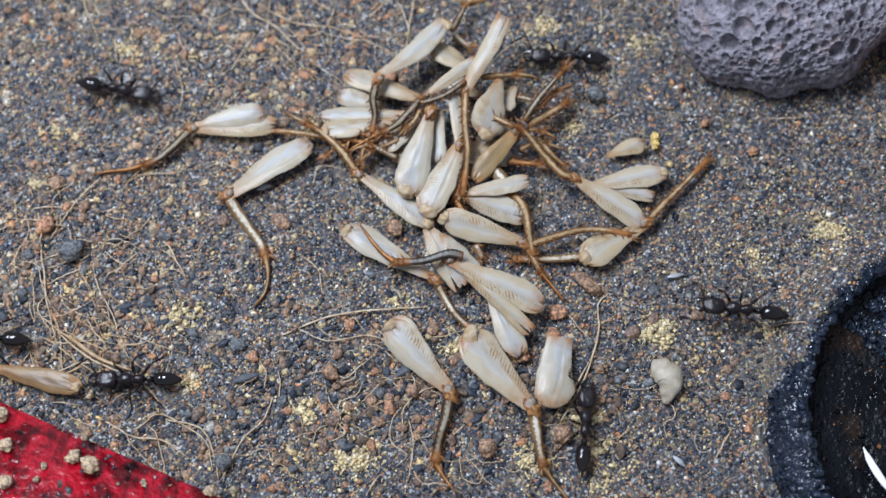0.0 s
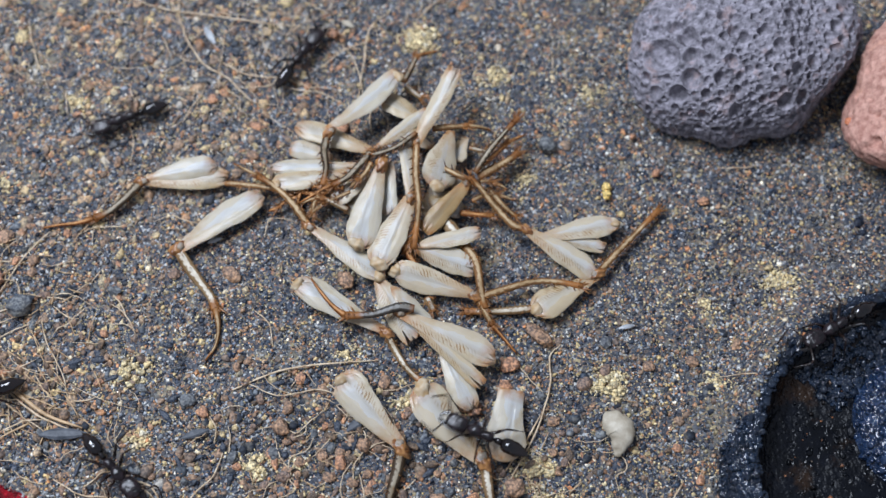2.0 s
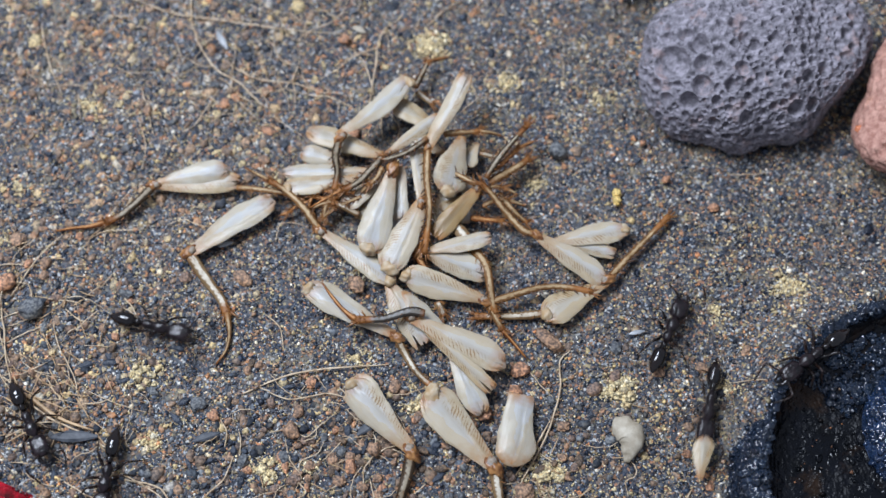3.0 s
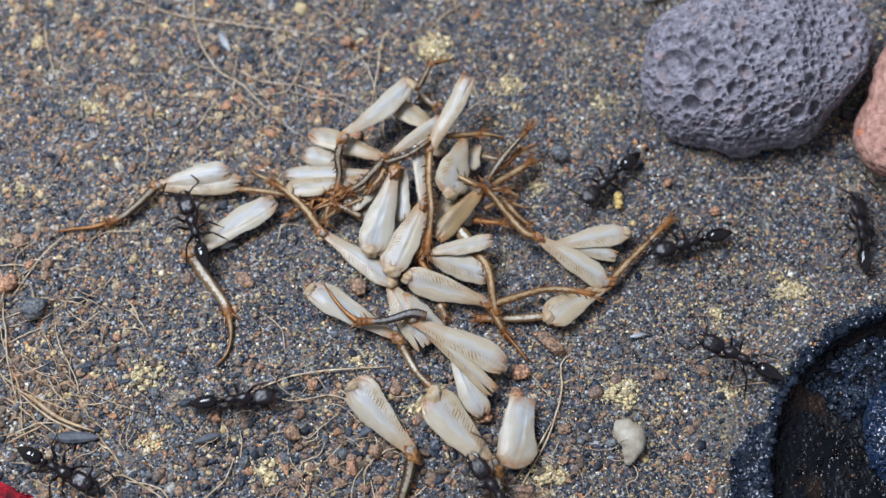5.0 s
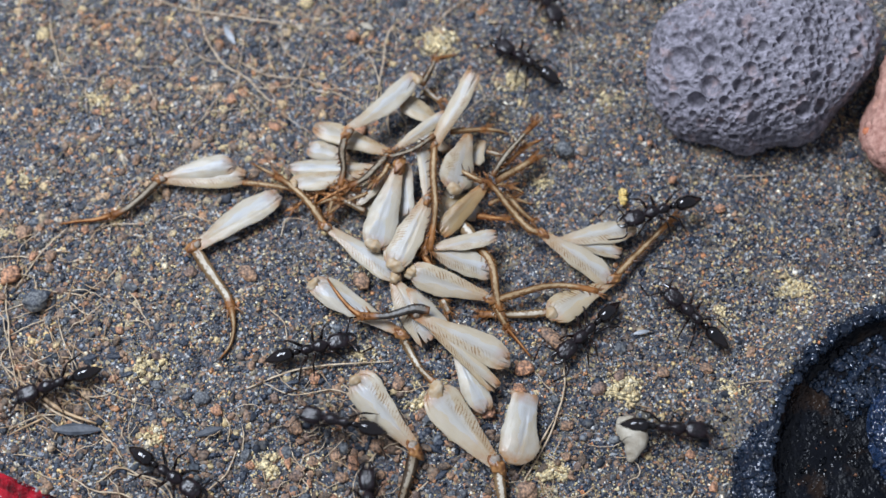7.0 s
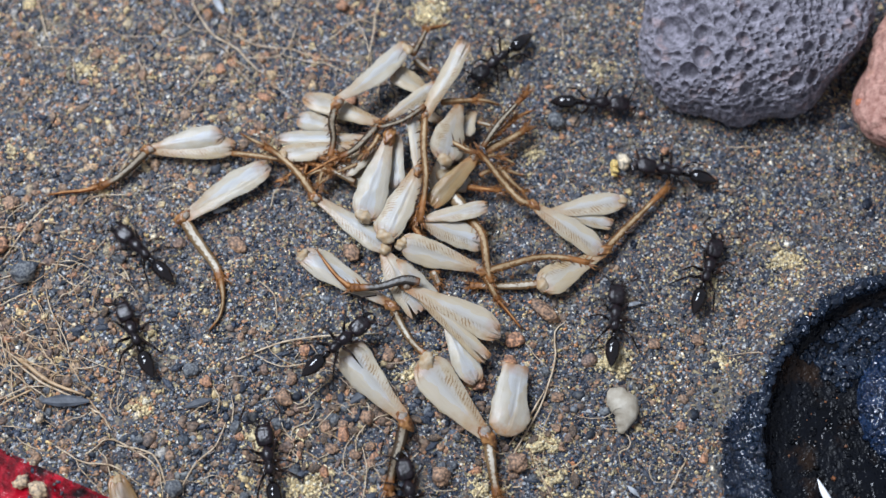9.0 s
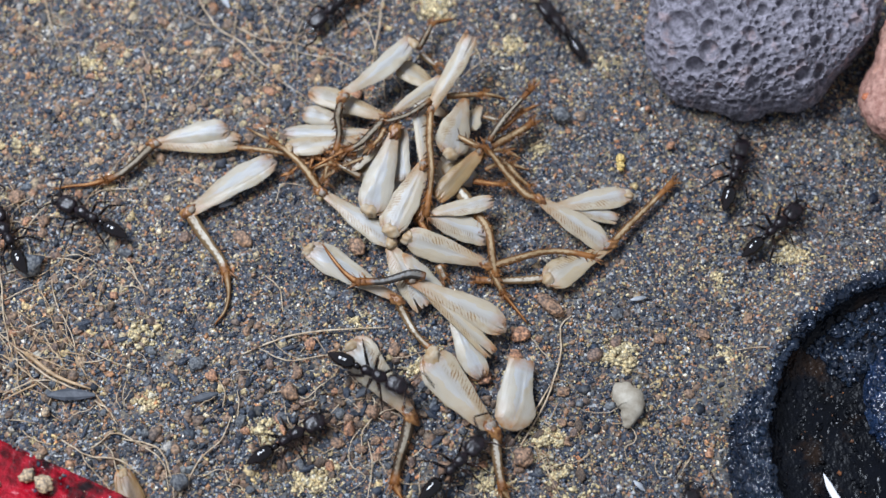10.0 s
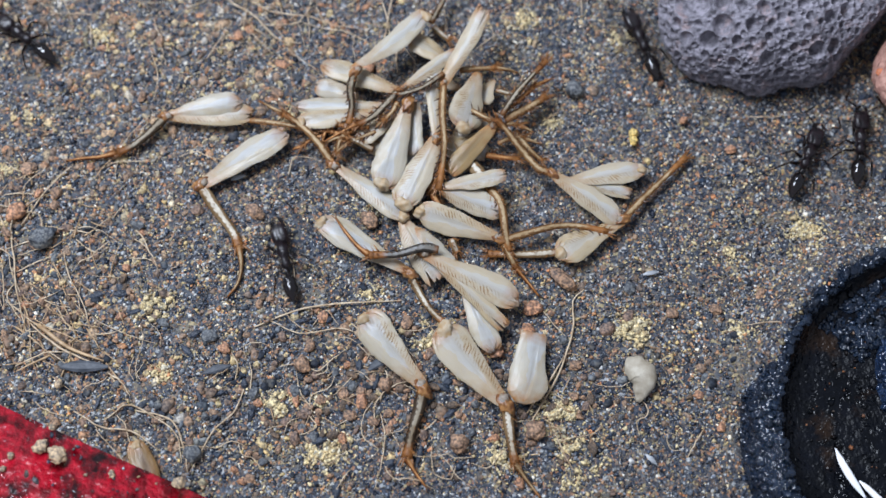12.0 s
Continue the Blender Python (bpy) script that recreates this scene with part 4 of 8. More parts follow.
fibre([(-34.31, 38.03, 0.00), (-33.34, 32.46, 0.00), (-30.36, 27.02, 0.00), (-26.69, 24.35, 0.00), (-23.40, 20.84, 0.00), (-20.30, 20.40, 0.00)], 0.14)
fibre([(-42.70, 38.03, 0.00), (-36.08, 35.23, 0.00), (-28.05, 33.84, 0.00), (-20.88, 32.92, 0.00), (-11.36, 31.73, 0.00)], 0.13)
fibre([(-54.99, 33.84, 0.00), (-53.10, 27.92, 0.00), (-50.93, 22.59, 0.00)], 0.10)
fibre([(-28.44, 27.47, 0.00), (-24.39, 24.79, 0.00), (-18.91, 23.91, 0.00), (-14.99, 22.59, 0.00)], 0.12)
fibre([(-1.11, 32.92, 0.00), (1.67, 35.70, 0.00), (5.28, 38.03, 0.00)], 0.10)
fibre([(-9.14, 19.97, 0.00), (-8.10, 26.13, 0.00), (-7.41, 31.55, 0.00), (-4.29, 34.77, 0.00)], 0.12)
fibre([(-11.30, 29.27, 0.00), (-9.68, 27.02, 0.00), (-8.67, 23.47, 0.00), (-8.00, 20.40, 0.00)], 0.09)
fibre([(-14.32, 25.68, 0.00), (-11.26, 27.92, 0.00), (-7.38, 29.73, 0.00)], 0.10)
fibre([(-22.37, 31.09, 0.00), (-21.61, 28.37, 0.00), (-19.03, 26.57, -0.00)], 0.09)
fibre([(-56.27, -2.67, 0.00), (-55.25, -9.21, 0.00), (-54.02, -15.18, 0.00), (-52.00, -20.97, 0.00)], 0.12)
fibre([(-54.48, -6.31, 0.00), (-51.50, -1.10, 0.00), (-48.58, 2.07, 0.00)], 0.11)
fibre([(-48.63, -9.96, 0.00), (-47.56, -12.96, 0.00), (-45.37, -16.64, 0.00), (-44.27, -20.26, 0.00)], 0.09)
fibre([(-52.14, -18.82, 0.00), (-48.64, -21.69, 0.00), (-45.30, -23.46, 0.00), (-42.78, -24.37, 0.00)], 0.16)
fibre([(-55.34, -15.91, 0.00), (-51.79, -18.82, 0.00), (-49.46, -20.62, 0.00)], 0.10)
fibre([(-53.13, -24.51, 0.00), (-49.50, -23.11, 0.00), (-46.45, -22.54, 0.00)], 0.12)
fibre([(-44.39, -20.40, 0.00), (-41.81, -20.40, 0.00), (-40.47, -19.90, 0.00)], 0.10)
fibre([(-40.78, -6.00, 0.00), (-38.82, -7.69, 0.00), (-37.74, -9.96, 0.00)], 0.10)
fibre([(-41.66, -25.22, 0.00), (-39.79, -26.61, 0.00), (-38.45, -28.34, 0.00)], 0.12)
fibre([(-48.90, -16.64, 0.00), (-47.58, -18.82, 0.00), (-46.41, -19.90, 0.00)], 0.10)
fibre([(-41.38, -31.07, 0.00), (-38.83, -29.37, 0.00), (-35.64, -30.73, 0.00), (-32.74, -32.76, 0.00), (-31.79, -36.10, 0.00)], 0.12)
fibre([(-37.74, -30.05, 0.00), (-33.57, -31.07, 0.00), (-31.59, -34.44, 0.00), (-31.02, -37.42, 0.00)], 0.13)
fibre([(-30.37, -37.09, 0.00), (-28.35, -32.76, 0.00), (-26.16, -30.05, 0.00), (-24.69, -26.26, 0.00)], 0.12)
fibre([(-45.23, -30.05, 0.00), (-41.61, -32.09, 0.00), (-38.16, -32.76, 0.00), (-34.59, -34.77, 0.00)], 0.12)
fibre([(-9.08, -32.09, 0.00), (-8.82, -28.68, 0.00), (-6.46, -26.61, 0.00), (-3.03, -25.91, 0.00)], 0.10)
fibre([(-8.48, -28.68, 0.00), (-7.71, -25.91, 0.00), (-8.01, -24.51, 0.00)], 0.10)
fibre([(-22.00, -18.82, 0.00), (-18.43, -20.40, 0.00), (-13.57, -19.54, 0.00), (-10.05, -20.62, 0.00)], 0.10)
fibre([(-12.19, -18.82, 0.00), (-10.04, -20.97, 0.00), (-11.41, -21.69, 0.00)], 0.10)
fibre([(-21.81, -9.21, 0.00), (-19.91, -11.47, -0.00), (-19.29, -14.07, 0.00)], 0.09)
fibre([(-20.87, 0.87, 0.00), (-20.25, 3.27, -0.00), (-16.54, 2.87, 0.00)], 0.09)
fibre([(38.73, 9.79, 0.00), (41.71, 9.63, 0.00), (44.15, 9.96, 0.00)], 0.10)
fibre([(17.67, 27.92, 0.00), (17.69, 24.35, 0.00)], 0.09)
fibre([(43.09, -19.54, 0.00), (38.89, -19.54, 0.00), (36.16, -18.82, 0.00)], 0.09)
fibre([(-7.15, 15.67, 0.00), (-7.20, 18.67, 0.00), (-6.09, 21.27, 0.00)], 0.10)
fibre([(-11.06, 19.97, 0.00), (-14.19, 21.71, 0.00), (-17.29, 22.15, -0.00), (-20.44, 23.47, 0.00)], 0.10)
fibre([(-40.14, 18.67, 0.00), (-38.65, 14.82, 0.00), (-39.33, 11.46, 0.00)], 0.09)
fibre([(-6.45, 19.54, 0.00), (-4.89, 17.38, 0.00), (-5.17, 15.25, 0.00)], 0.09)
fibre([(30.62, -31.41, 0.00), (29.08, -33.77, 0.00), (28.29, -35.44, 0.00)], 0.11)
fibre([(11.97, -30.73, 0.00), (13.84, -35.44, 0.00), (15.11, -37.42, 0.00)], 0.10)
fibre([(-1.63, -30.73, 0.00), (-4.32, -33.43, 0.00), (-5.63, -36.10, 0.00)], 0.10)
fibre([(-54.42, -12.21, 0.00), (-51.71, -11.09, 0.00), (-49.66, -10.34, 0.00)], 0.09)
fibre([(-56.20, -9.59, 0.00), (-52.09, -8.07, 0.00), (-49.26, -7.69, 0.00)], 0.09)
fibre([(-52.52, -4.62, 0.00), (-51.75, -6.16, 0.00), (-51.71, -7.69, 0.00)], 0.09)
fibre([(-57.20, -2.28, 0.00), (-55.05, -1.97, 0.00), (-53.23, -1.89, 0.00)], 0.10)
fibre([(-47.05, -8.07, 0.00), (-45.45, -9.59, 0.00), (-43.97, -9.96, 0.00)], 0.10)
fibre([(-54.22, -13.70, 0.00), (-54.99, -15.91, 0.00), (-52.84, -18.82, 0.00)], 0.10)
fibre([(-25.11, 38.03, 0.00), (-22.59, 35.70, 0.00), (-19.39, 35.23, 0.00)], 0.08)
for i in range(165):
    x, y = (rng.uniform(-60, -34), rng.uniform(-32, 4)) if i < 50 else (rng.uniform(-52, 5), rng.uniform(18, 36)) if i < 112 else (rng.normal(-4, 14), rng.uniform(-37, -19))
    a, step, pts = rng.uniform(0, 6.28), rng.uniform(1.2, 2.6), []
    for k in range(rng.integers(3, 6)):
        pts.append((x, y, 0.0))
        a += rng.normal(0, 0.32 if i < 112 else 0.75)
        x, y = x + math.cos(a) * step, y + math.sin(a) * step
    fibre(pts, rng.uniform(0.05, 0.09))


def straw(x, y, a, long, width):
    g = float(ground_z(x, y))
    d = Vector((math.cos(a), math.sin(a), 0)) * long / 2
    side = Vector((-d.y, d.x, 0)) * rng.normal(0, 0.06)
    mid = Vector((x, y, g + width + rng.uniform(0.25, 0.6)))
    v, f = tube([mid - d - Vector((0, 0, 0.15)), mid + side, mid + d + Vector((0, 0, rng.uniform(-0.2, 0.3)))], [width, width * 0.9, width * 0.45], 5, 4, 0.7)
    thing("straw_bit", "thin dry straw bit lying on the grit", "straw", "straw bits", mesh_from("straw_bit", v, f, STRAW))


STRAW = mottled("dry_straw", (0.22, 0.13, 0.06), (0.52, 0.36, 0.20), 700.0, 0.5)
straw(-46.41, -21.69, -0.493, 9.76, 0.3)
straw(-40.20, -26.09, -0.834, 5.25, 0.11)
straw(-48.61, -20.16, -0.374, 7.81, 0.14)
straw(-50.85, -21.73, -0.672, 6.85, 0.12)
straw(-52.74, -17.61, -1.099, 4.47, 0.12)
straw(-50.88, -24.20, -2.641, 4.40, 0.16)
straw(-52.55, -16.34, 2.222, 2.75, 0.1)
for i in range(120):
    x, y = [(rng.uniform(-60, -42), rng.uniform(-26, 2)), (rng.normal(-50, 5), rng.normal(-21, 4)), (rng.normal(-12, 10), rng.normal(-27, 4)), (rng.normal(10, 8), rng.normal(-30, 4)), (rng.uniform(-55, 60), rng.uniform(-15, 36))][(0, 0, 1, 1, 2, 3, 4)[i % 7]]
    if math.hypot(x - DISH_AT[0], y - DISH_AT[1]) < 29 or y < -24 - 0.42 * (x + 58) + 1 and x < -26 or math.hypot((x - 43) / 20, (y - 25) / 16) < 1:
        continue
    a = rng.normal(-0.6, 0.5) if i % 7 in (2, 3) else rng.uniform(0, math.pi)
    straw(x, y, a, rng.uniform(1.2, 5.5) if i % 7 < 4 else rng.uniform(0.9, 2.6), rng.uniform(0.04, 0.10))


# ---- cricket legs ----
OUTLINES = {
    "spindle": [(0.0, 0.30), (0.02, 0.56), (0.06, 0.77), (0.13, 0.93), (0.23, 1.0), (0.35, 0.98), (0.48, 0.87), (0.62, 0.70), (0.76, 0.53), (0.87, 0.40), (0.95, 0.32), (1.0, 0.24)],
    "narrow": [(0.0, 0.42), (0.03, 0.70), (0.11, 0.92), (0.25, 1.0), (0.45, 0.95), (0.65, 0.78), (0.82, 0.60), (0.94, 0.45), (1.0, 0.34)],
    "cut": [(0.0, 0.66), (0.01, 0.78), (0.10, 0.90), (0.25, 0.99), (0.42, 1.0), (0.62, 0.90), (0.80, 0.66), (0.93, 0.38), (1.0, 0.16)],
    "drop": [(0.0, 0.60), (0.01, 0.64), (0.2, 0.72), (0.4, 0.86), (0.6, 1.0), (0.75, 0.98), (0.88, 0.80), (0.96, 0.5), (1.0, 0.2)],
    "stick": [(0.0, 0.85), (0.02, 0.95), (0.3, 1.0), (0.6, 0.94), (0.9, 0.78), (1.0, 0.6)],
}


def femur_mesh(length, width, kind, bend, seed, mat):
    """A flat shell along x: two lobes parted by a crease, fine lengthwise folds, soft dents and a frayed, split hip end."""
    r = np.random.default_rng(seed)
    table = OUTLINES[kind]
    n, top, low = 44, 34, 12
    ph, tilt = r.uniform(0, 6, 8), r.uniform(-0.20, 0.20)
    notch, depth = r.uniform(-0.6, 0.6), r.uniform(0.04, 0.16) * (1.3 if kind in ("cut", "stick") else 0.8)
    lean, swell, parting = r.uniform(-0.22, 0.22), r.uniform(-0.12, 0.12), r.uniform(-0.35, 0.35)
    crease = r.uniform(0.0, 0.6)
    folds = [(r.uniform(-0.75, 0.75), r.uniform(0.05, 0.6), r.uniform(0.25, 0.5), r.choice((-1, 1)) * r.uniform(0.004, 0.014)) for k in range(5)]
    sides = [math.pi * (k + 0.5) / top for k in range(top)] + [math.pi * (1 + (k + 0.5) / low) for k in range(low)]
    seg, verts, faces = len(sides), [], []
    for i in range(n + 1):
        s = (i / n) ** 1.15
        w = float(np.interp(s, [q[0] for q in table], [q[1] for q in table])) * width / 2
        w *= 1 + 0.035 * math.sin(6 * s + ph[3]) + 0.015 * math.sin(19 * s + ph[4])
        edge = [1 + 0.08 * math.sin(5 * s + ph[5]) + 0.03 * math.sin(17 * s + ph[0]) + r.normal(0, 0.010), 1 + 0.08 * math.sin(4.3 * s + ph[1]) + 0.03 * math.sin(21 * s + ph[2]) + r.normal(0, 0.010)]
        mid = parting * (1 - 0.7 * s)
        for a in sides:
            u, h = math.cos(a), math.sin(a)
            body = h * (0.62 + 0.38 * abs(h)) * (0.235 if h > 0 else 0.16)
            if h > 0:
                body += (0.045 * math.exp(-((u - mid - 0.12) / 0.17) ** 2) - 0.050 * math.exp(-((u - mid + 0.05) / 0.07) ** 2)) * min(1.0, 2.5 * s) * crease
                body += sum(q * math.exp(-((u - c - 0.12 * math.sin(3 * s + c)) / 0.045) ** 2) * math.exp(-((s - p) / l) ** 2) for c, p, l, q in folds)
                body += 0.035 * math.sin(7 * s + ph[0]) * math.sin(2.6 * u + ph[1]) + 0.008 * math.sin(23 * s + 5 * u + ph[6])
            z = body * w + tilt * u * w
            cut = depth * max(0.0, 1 - abs(u - notch) * 5.0) + 0.024 * math.sin(11 * u + ph[0]) + 0.016 * math.sin(23 * u + ph[5]) + 0.010 * math.sin(41 * u + ph[7])
            cut *= 0.35 if kind == "drop" else 1.0
            x = s * length + cut * length * max(0.0, 1 - s * 3.2)
            side = 1 + swell * (1 if u > 0 else -1) * math.sin(math.pi * min(1, s * 1.4))
            y = u * w * side * edge[0 if u > 0 else 1] + bend * width * (s - 0.5) ** 2 + lean * width * s * (1 - s)
            verts.append((x, y, z))
    for i in range(n):
        for k in range(seg):
            j = (k + 1) % seg
            faces.append((i * seg + k, (i + 1) * seg + k, (i + 1) * seg + j, i * seg + j))
    faces.append(tuple(range(seg)))
    faces.append(tuple(reversed([n * seg + k for k in range(seg)])))
    return mesh_from("femur", verts, faces, mat)


def hip_mesh(width, seed):
    """The lumpy honey-coloured joint at a femur's broad end."""
    r = np.random.default_rng(seed + 500)
    v, f = ico(3)
    lump = sum(0.12 * np.sin(v @ (r.normal(size=3) * q) + r.uniform(0, 6)) for q in (1.8, 2.8, 4.0, 5.5))
    me = fast_mesh("hip", v * (1 + lump)[:, None] * np.array([0.20, 0.25, 0.17]) * width, f, HIP)
    me.shade_smooth()
    return me


def shin_mesh(points, radii, mat, flat=0.8):
    seg = 10
    v, f = tube(points, radii, seg, 6, flat)
    me = mesh_from("tibia", v, f, mat)
    across = me.attributes.new("across", "FLOAT", "POINT")
    across.data.foreach_set("value", [math.cos(2 * math.pi * (k % seg) / seg) for k in range(len(v))])
    along = me.attributes.new("along", "FLOAT", "POINT")
    along.data.foreach_set("value", [k // seg / (len(v) // seg - 1) for k in range(len(v))])
    return me


def aim(ob, a, b, roll):
    d = (Vector(b) - Vector(a)).normalized()
    side = Vector((0, 0, 1)).cross(d).normalized()
    m = Matrix((d, side, d.cross(side))).transposed().to_4x4()
    ob.matrix_basis = Matrix.Translation(Vector(a) * MM) @ m @ Matrix.Rotation(radians(roll), 4, "X")


LEG_COUNT = [0]
SPINE_MESH = mesh_from("spine", *tube([(0, 0, 0), (0.5, 0, 0.05), (1, 0, 0)], [0.15, 0.11, 0.03], 5, 2), SPINE)
SPUR_MESH = mesh_from("spur", *tube([(0, 0, 0), (0.5, 0, 0.06), (1, 0, 0)], [0.12, 0.09, 0.02], 6, 3), KNEE)


def cricket_leg(label, hip=None, knee=None, width=0, kind="spindle", roll=0, bend=0.0, shin=None, shin_mat=None, shin_width=0.46, spines=0, toe=None, cap=True, mat=FEMUR, hip_joint=None, lobe_at=None, lobe_width=0.62):
    """One shed cricket leg: femur from hip to knee, then shin and toe along given points."""
    LEG_COUNT[0] += 1
    seed = LEG_COUNT[0]
    base = Vector(hip if hip else shin[0])
    width = width * 1.1
    leg = thing("cricket_leg", label, "insect leg", "cricket legs", at=base)
    if hip:
        a, b = Vector(hip) - base, Vector(knee) - base
        length = (b - a).length
        femur = part("femur", femur_mesh(length, width, kind, bend, seed, mat), leg)
        aim(femur, a, b, roll)
        if lobe_at:
            c = Vector(lobe_at) - base
            tail = b * 0.88 + a * 0.12
            lobe = part("femur_lobe", femur_mesh((c - tail).length, width * lobe_width, "cut", bend, seed + 60, mat), leg, "split-off ivory shell lobe")
            aim(lobe, c, tail, roll)
        if hip_joint or (hip_joint is None and cap and kind == "spindle"):
            lump = part("hip", hip_mesh(width, seed), leg, "lumpy honey-coloured hip joint")
            aim(lump, a + (b - a) * 0.03, b, roll + 15)
        if cap:
            q = width * 0.18
            v, f = ico(3)
            p = v * np.array([q * 1.7, q, q]) * (1 + 0.16 * np.sin(v @ np.array([4.1, 5.2, 3.2]) + seed) + 0.12 * np.sin(v @ np.array([-6.0, 3.5, 7.0]) + 2 * seed))[:, None]
            me = fast_mesh("knee", p, f, KNEE)
            me.shade_smooth()
            joint = part("knee", me, leg, "amber-brown knee joint")
            aim(joint, b, b + (b - a), 0)
            if seed % 3:
                dome = fast_mesh("knee_cap", v * np.array([q * 0.75, q * 0.7, q * 0.6]) * (1 + 0.08 * np.sin(v @ np.array([5.0, 4.0, 3.0]) + seed))[:, None], f, PEARL)
                dome.shade_smooth()
                part("knee_cap", dome, joint, "pale pearly knee cap", (-q * 0.6, q * 0.2, q * 0.5))
    if shin:
        pts = [Vector(q) - base for q in shin]
        w = shin_width * 1.14
        part("tibia", shin_mesh(pts, [w * 0.85, w * 1.05, w * 0.92, w * 0.82, w * 0.74, w * 0.92], shin_mat or TIBIA, 0.62), leg)
        if spines:
            line = smooth_line(pts, 6)
            r = np.random.default_rng(seed + 900)
            spines = int(spines * 1.6)
            for i in range(spines):
                s = 0.15 + 0.8 * i / max(spines - 1, 1)
                k = min(int(s * (len(line) - 1)), len(line) - 2)
                q, d = line[k], (line[k + 1] - line[k]).normalized()
                side = d.cross(Vector((0, 0, 1))).normalized() * (1 if i % 2 else -1)
                tip = q + side * (w + r.uniform(0.25, 0.55)) + d * r.uniform(0.4, 0.75) + Vector((0, 0, r.uniform(0.1, 0.4)))
                root = q + side * w * 0.5
                spine = part("spine", SPINE_MESH, leg)
                aim(spine, root, tip, 0)
                spine.scale = ((tip - root).length,) * 3
        r = np.random.default_rng(seed + 700)
        d = (pts[-1] - pts[-2]).normalized()
        side = d.cross(Vector((0, 0, 1))).normalized()
        for k in range(4):
            root = pts[-1] + side * w * 0.5 * (-1, 1, -0.6, 0.6)[k] - d * 0.2
            tip = root + d * r.uniform(0.9, 1.5) + side * (-1, 1, -0.5, 0.5)[k] * r.uniform(0.3, 0.7) + Vector((0, 0, r.uniform(-0.1, 0.4)))
            spur = part("spur", SPUR_MESH, leg, "amber spur at the shin's end")
            aim(spur, root, tip, 0)
            spur.scale = ((tip - root).length,) * 3
        r = np.random.default_rng(seed + 300)
        line, pieces = smooth_line(pts, 6), []
        for i in range(26):
            k = int(r.integers(1, len(line) - 1)) if i < 14 else int(r.integers(len(line) - 3, len(line)))
            d = (line[k] - line[k - 1]).normalized()
            out = Vector(r.normal(size=3))
            out = (out - d * out.dot(d)).normalized()
            out.z = abs(out.z)
            tip = line[k] + out * (w + r.uniform(0.25, 0.7)) + d * r.uniform(0.2, 0.7)
            pieces.append(tube([line[k] + out * w * 0.8, tip], [0.05, 0.015], 4, 2))
        tagged(part("bristles", mesh_from("bristles", *join(*pieces), RUST), leg, "fine rust-brown bristles"), kind="stuff")
    if toe:
        pts = [Vector(q) - base for q in toe]
        part("tarsus", shin_mesh(pts, [w * 0.7 if shin else 0.3, 0.27, 0.21, 0.12], TIBIA if shin_mat in (TIBIA_PALE, TIBIA) else RUST, 1.0), leg, "rust-brown tarsus")
        d = (pts[-1] - pts[-2]).normalized()
        side = d.cross(Vector((0, 0, 1))).normalized()
        for s in (-1, 1):
            v, f = tube([pts[-1], pts[-1] + d * 0.45 + side * 0.25 * s, pts[-1] + d * 0.7 + side * 0.2 * s - Vector((0, 0, 0.1))], [0.08, 0.05, 0.02], 5, 3)
            part("claw", mesh_from("claw", v, f, SPINE), leg)
    return leg


IVORY = "ivory-white cricket hind leg with a brown knee"
SHELL = "detached ivory femur shell of a cricket leg"
SHIN = "detached brown spined cricket shin"

# round the pile's foot
cricket_leg(IVORY + " and bent brown shin", (-21.52, 6.03, 1.60), (-31.81, -1.00, 1.30), 3.5, "narrow", 8, 0.2, shin=[(-31.90, -1.03, 1.20), (-29.76, -4.18, 0.90), (-27.58, -7.02, 0.70), (-26.60, -9.11, 0.60)], shin_mat=TIBIA_PALE, shin_width=0.66, toe=[(-26.60, -9.11, 0.60), (-26.15, -11.66, 0.60), (-26.43, -13.89, 0.60), (-27.62, -15.66, 0.40)])
cricket_leg(IVORY + " and long brown shin", (-26.01, 8.75, 1.30), (-36.96, 8.48, 1.40), 3.0, "narrow", 5, -0.1, shin=[(-36.86, 8.77, 1.30), (-38.67, 6.71, 1.00), (-40.90, 4.69, 0.80), (-43.02, 3.53, 0.70)], shin_mat=TIBIA_DARK, shin_width=0.58, toe=[(-43.02, 3.53, 0.70), (-45.20, 3.01, 0.60), (-47.41, 2.82, 0.50), (-49.47, 2.54, 0.40)])
cricket_leg(SHELL, (-27.64, 10.50, 1.90), (-36.62, 8.85, 1.60), 2.9, "spindle", -15, 0.2, cap=False)
cricket_leg("ivory cricket femur with a frayed hip and brown shin", (-10.69, -18.57, 1.70), (-3.26, -27.35, 1.50), 4.1, "spindle", 6, 0.2, shin=[(-3.26, -27.33, 1.40), (-3.79, -29.91, 1.00), (-4.64, -32.91, 0.80), (-5.08, -35.55, 0.70)], shin_mat=TIBIA_DARK, shin_width=0.66, toe=[(-5.08, -35.55, 0.70), (-4.13, -37.18, 0.60), (-2.79, -38.93, 0.50)])
cricket_leg("pearly ivory cricket hind leg with a straw-coloured hip", (-1.10, -20.05, 1.90), (6.63, -29.13, 1.50), 4.5, "spindle", 10, -0.15, shin=[(6.76, -29.38, 1.40), (7.01, -31.60, 1.00), (7.31, -33.91, 0.80), (7.74, -36.21, 0.70)], shin_mat=TIBIA_PALE, shin_width=0.6, toe=[(7.74, -36.21, 0.70), (9.04, -38.03, 0.60), (10.65, -40.09, 0.50)])
cricket_leg("broad ivory femur shell with a straight-cut end", (10.36, -20.43, 1.70), (8.52, -29.15, 1.60), 4.5, "drop", -8, 0.0, cap=False)
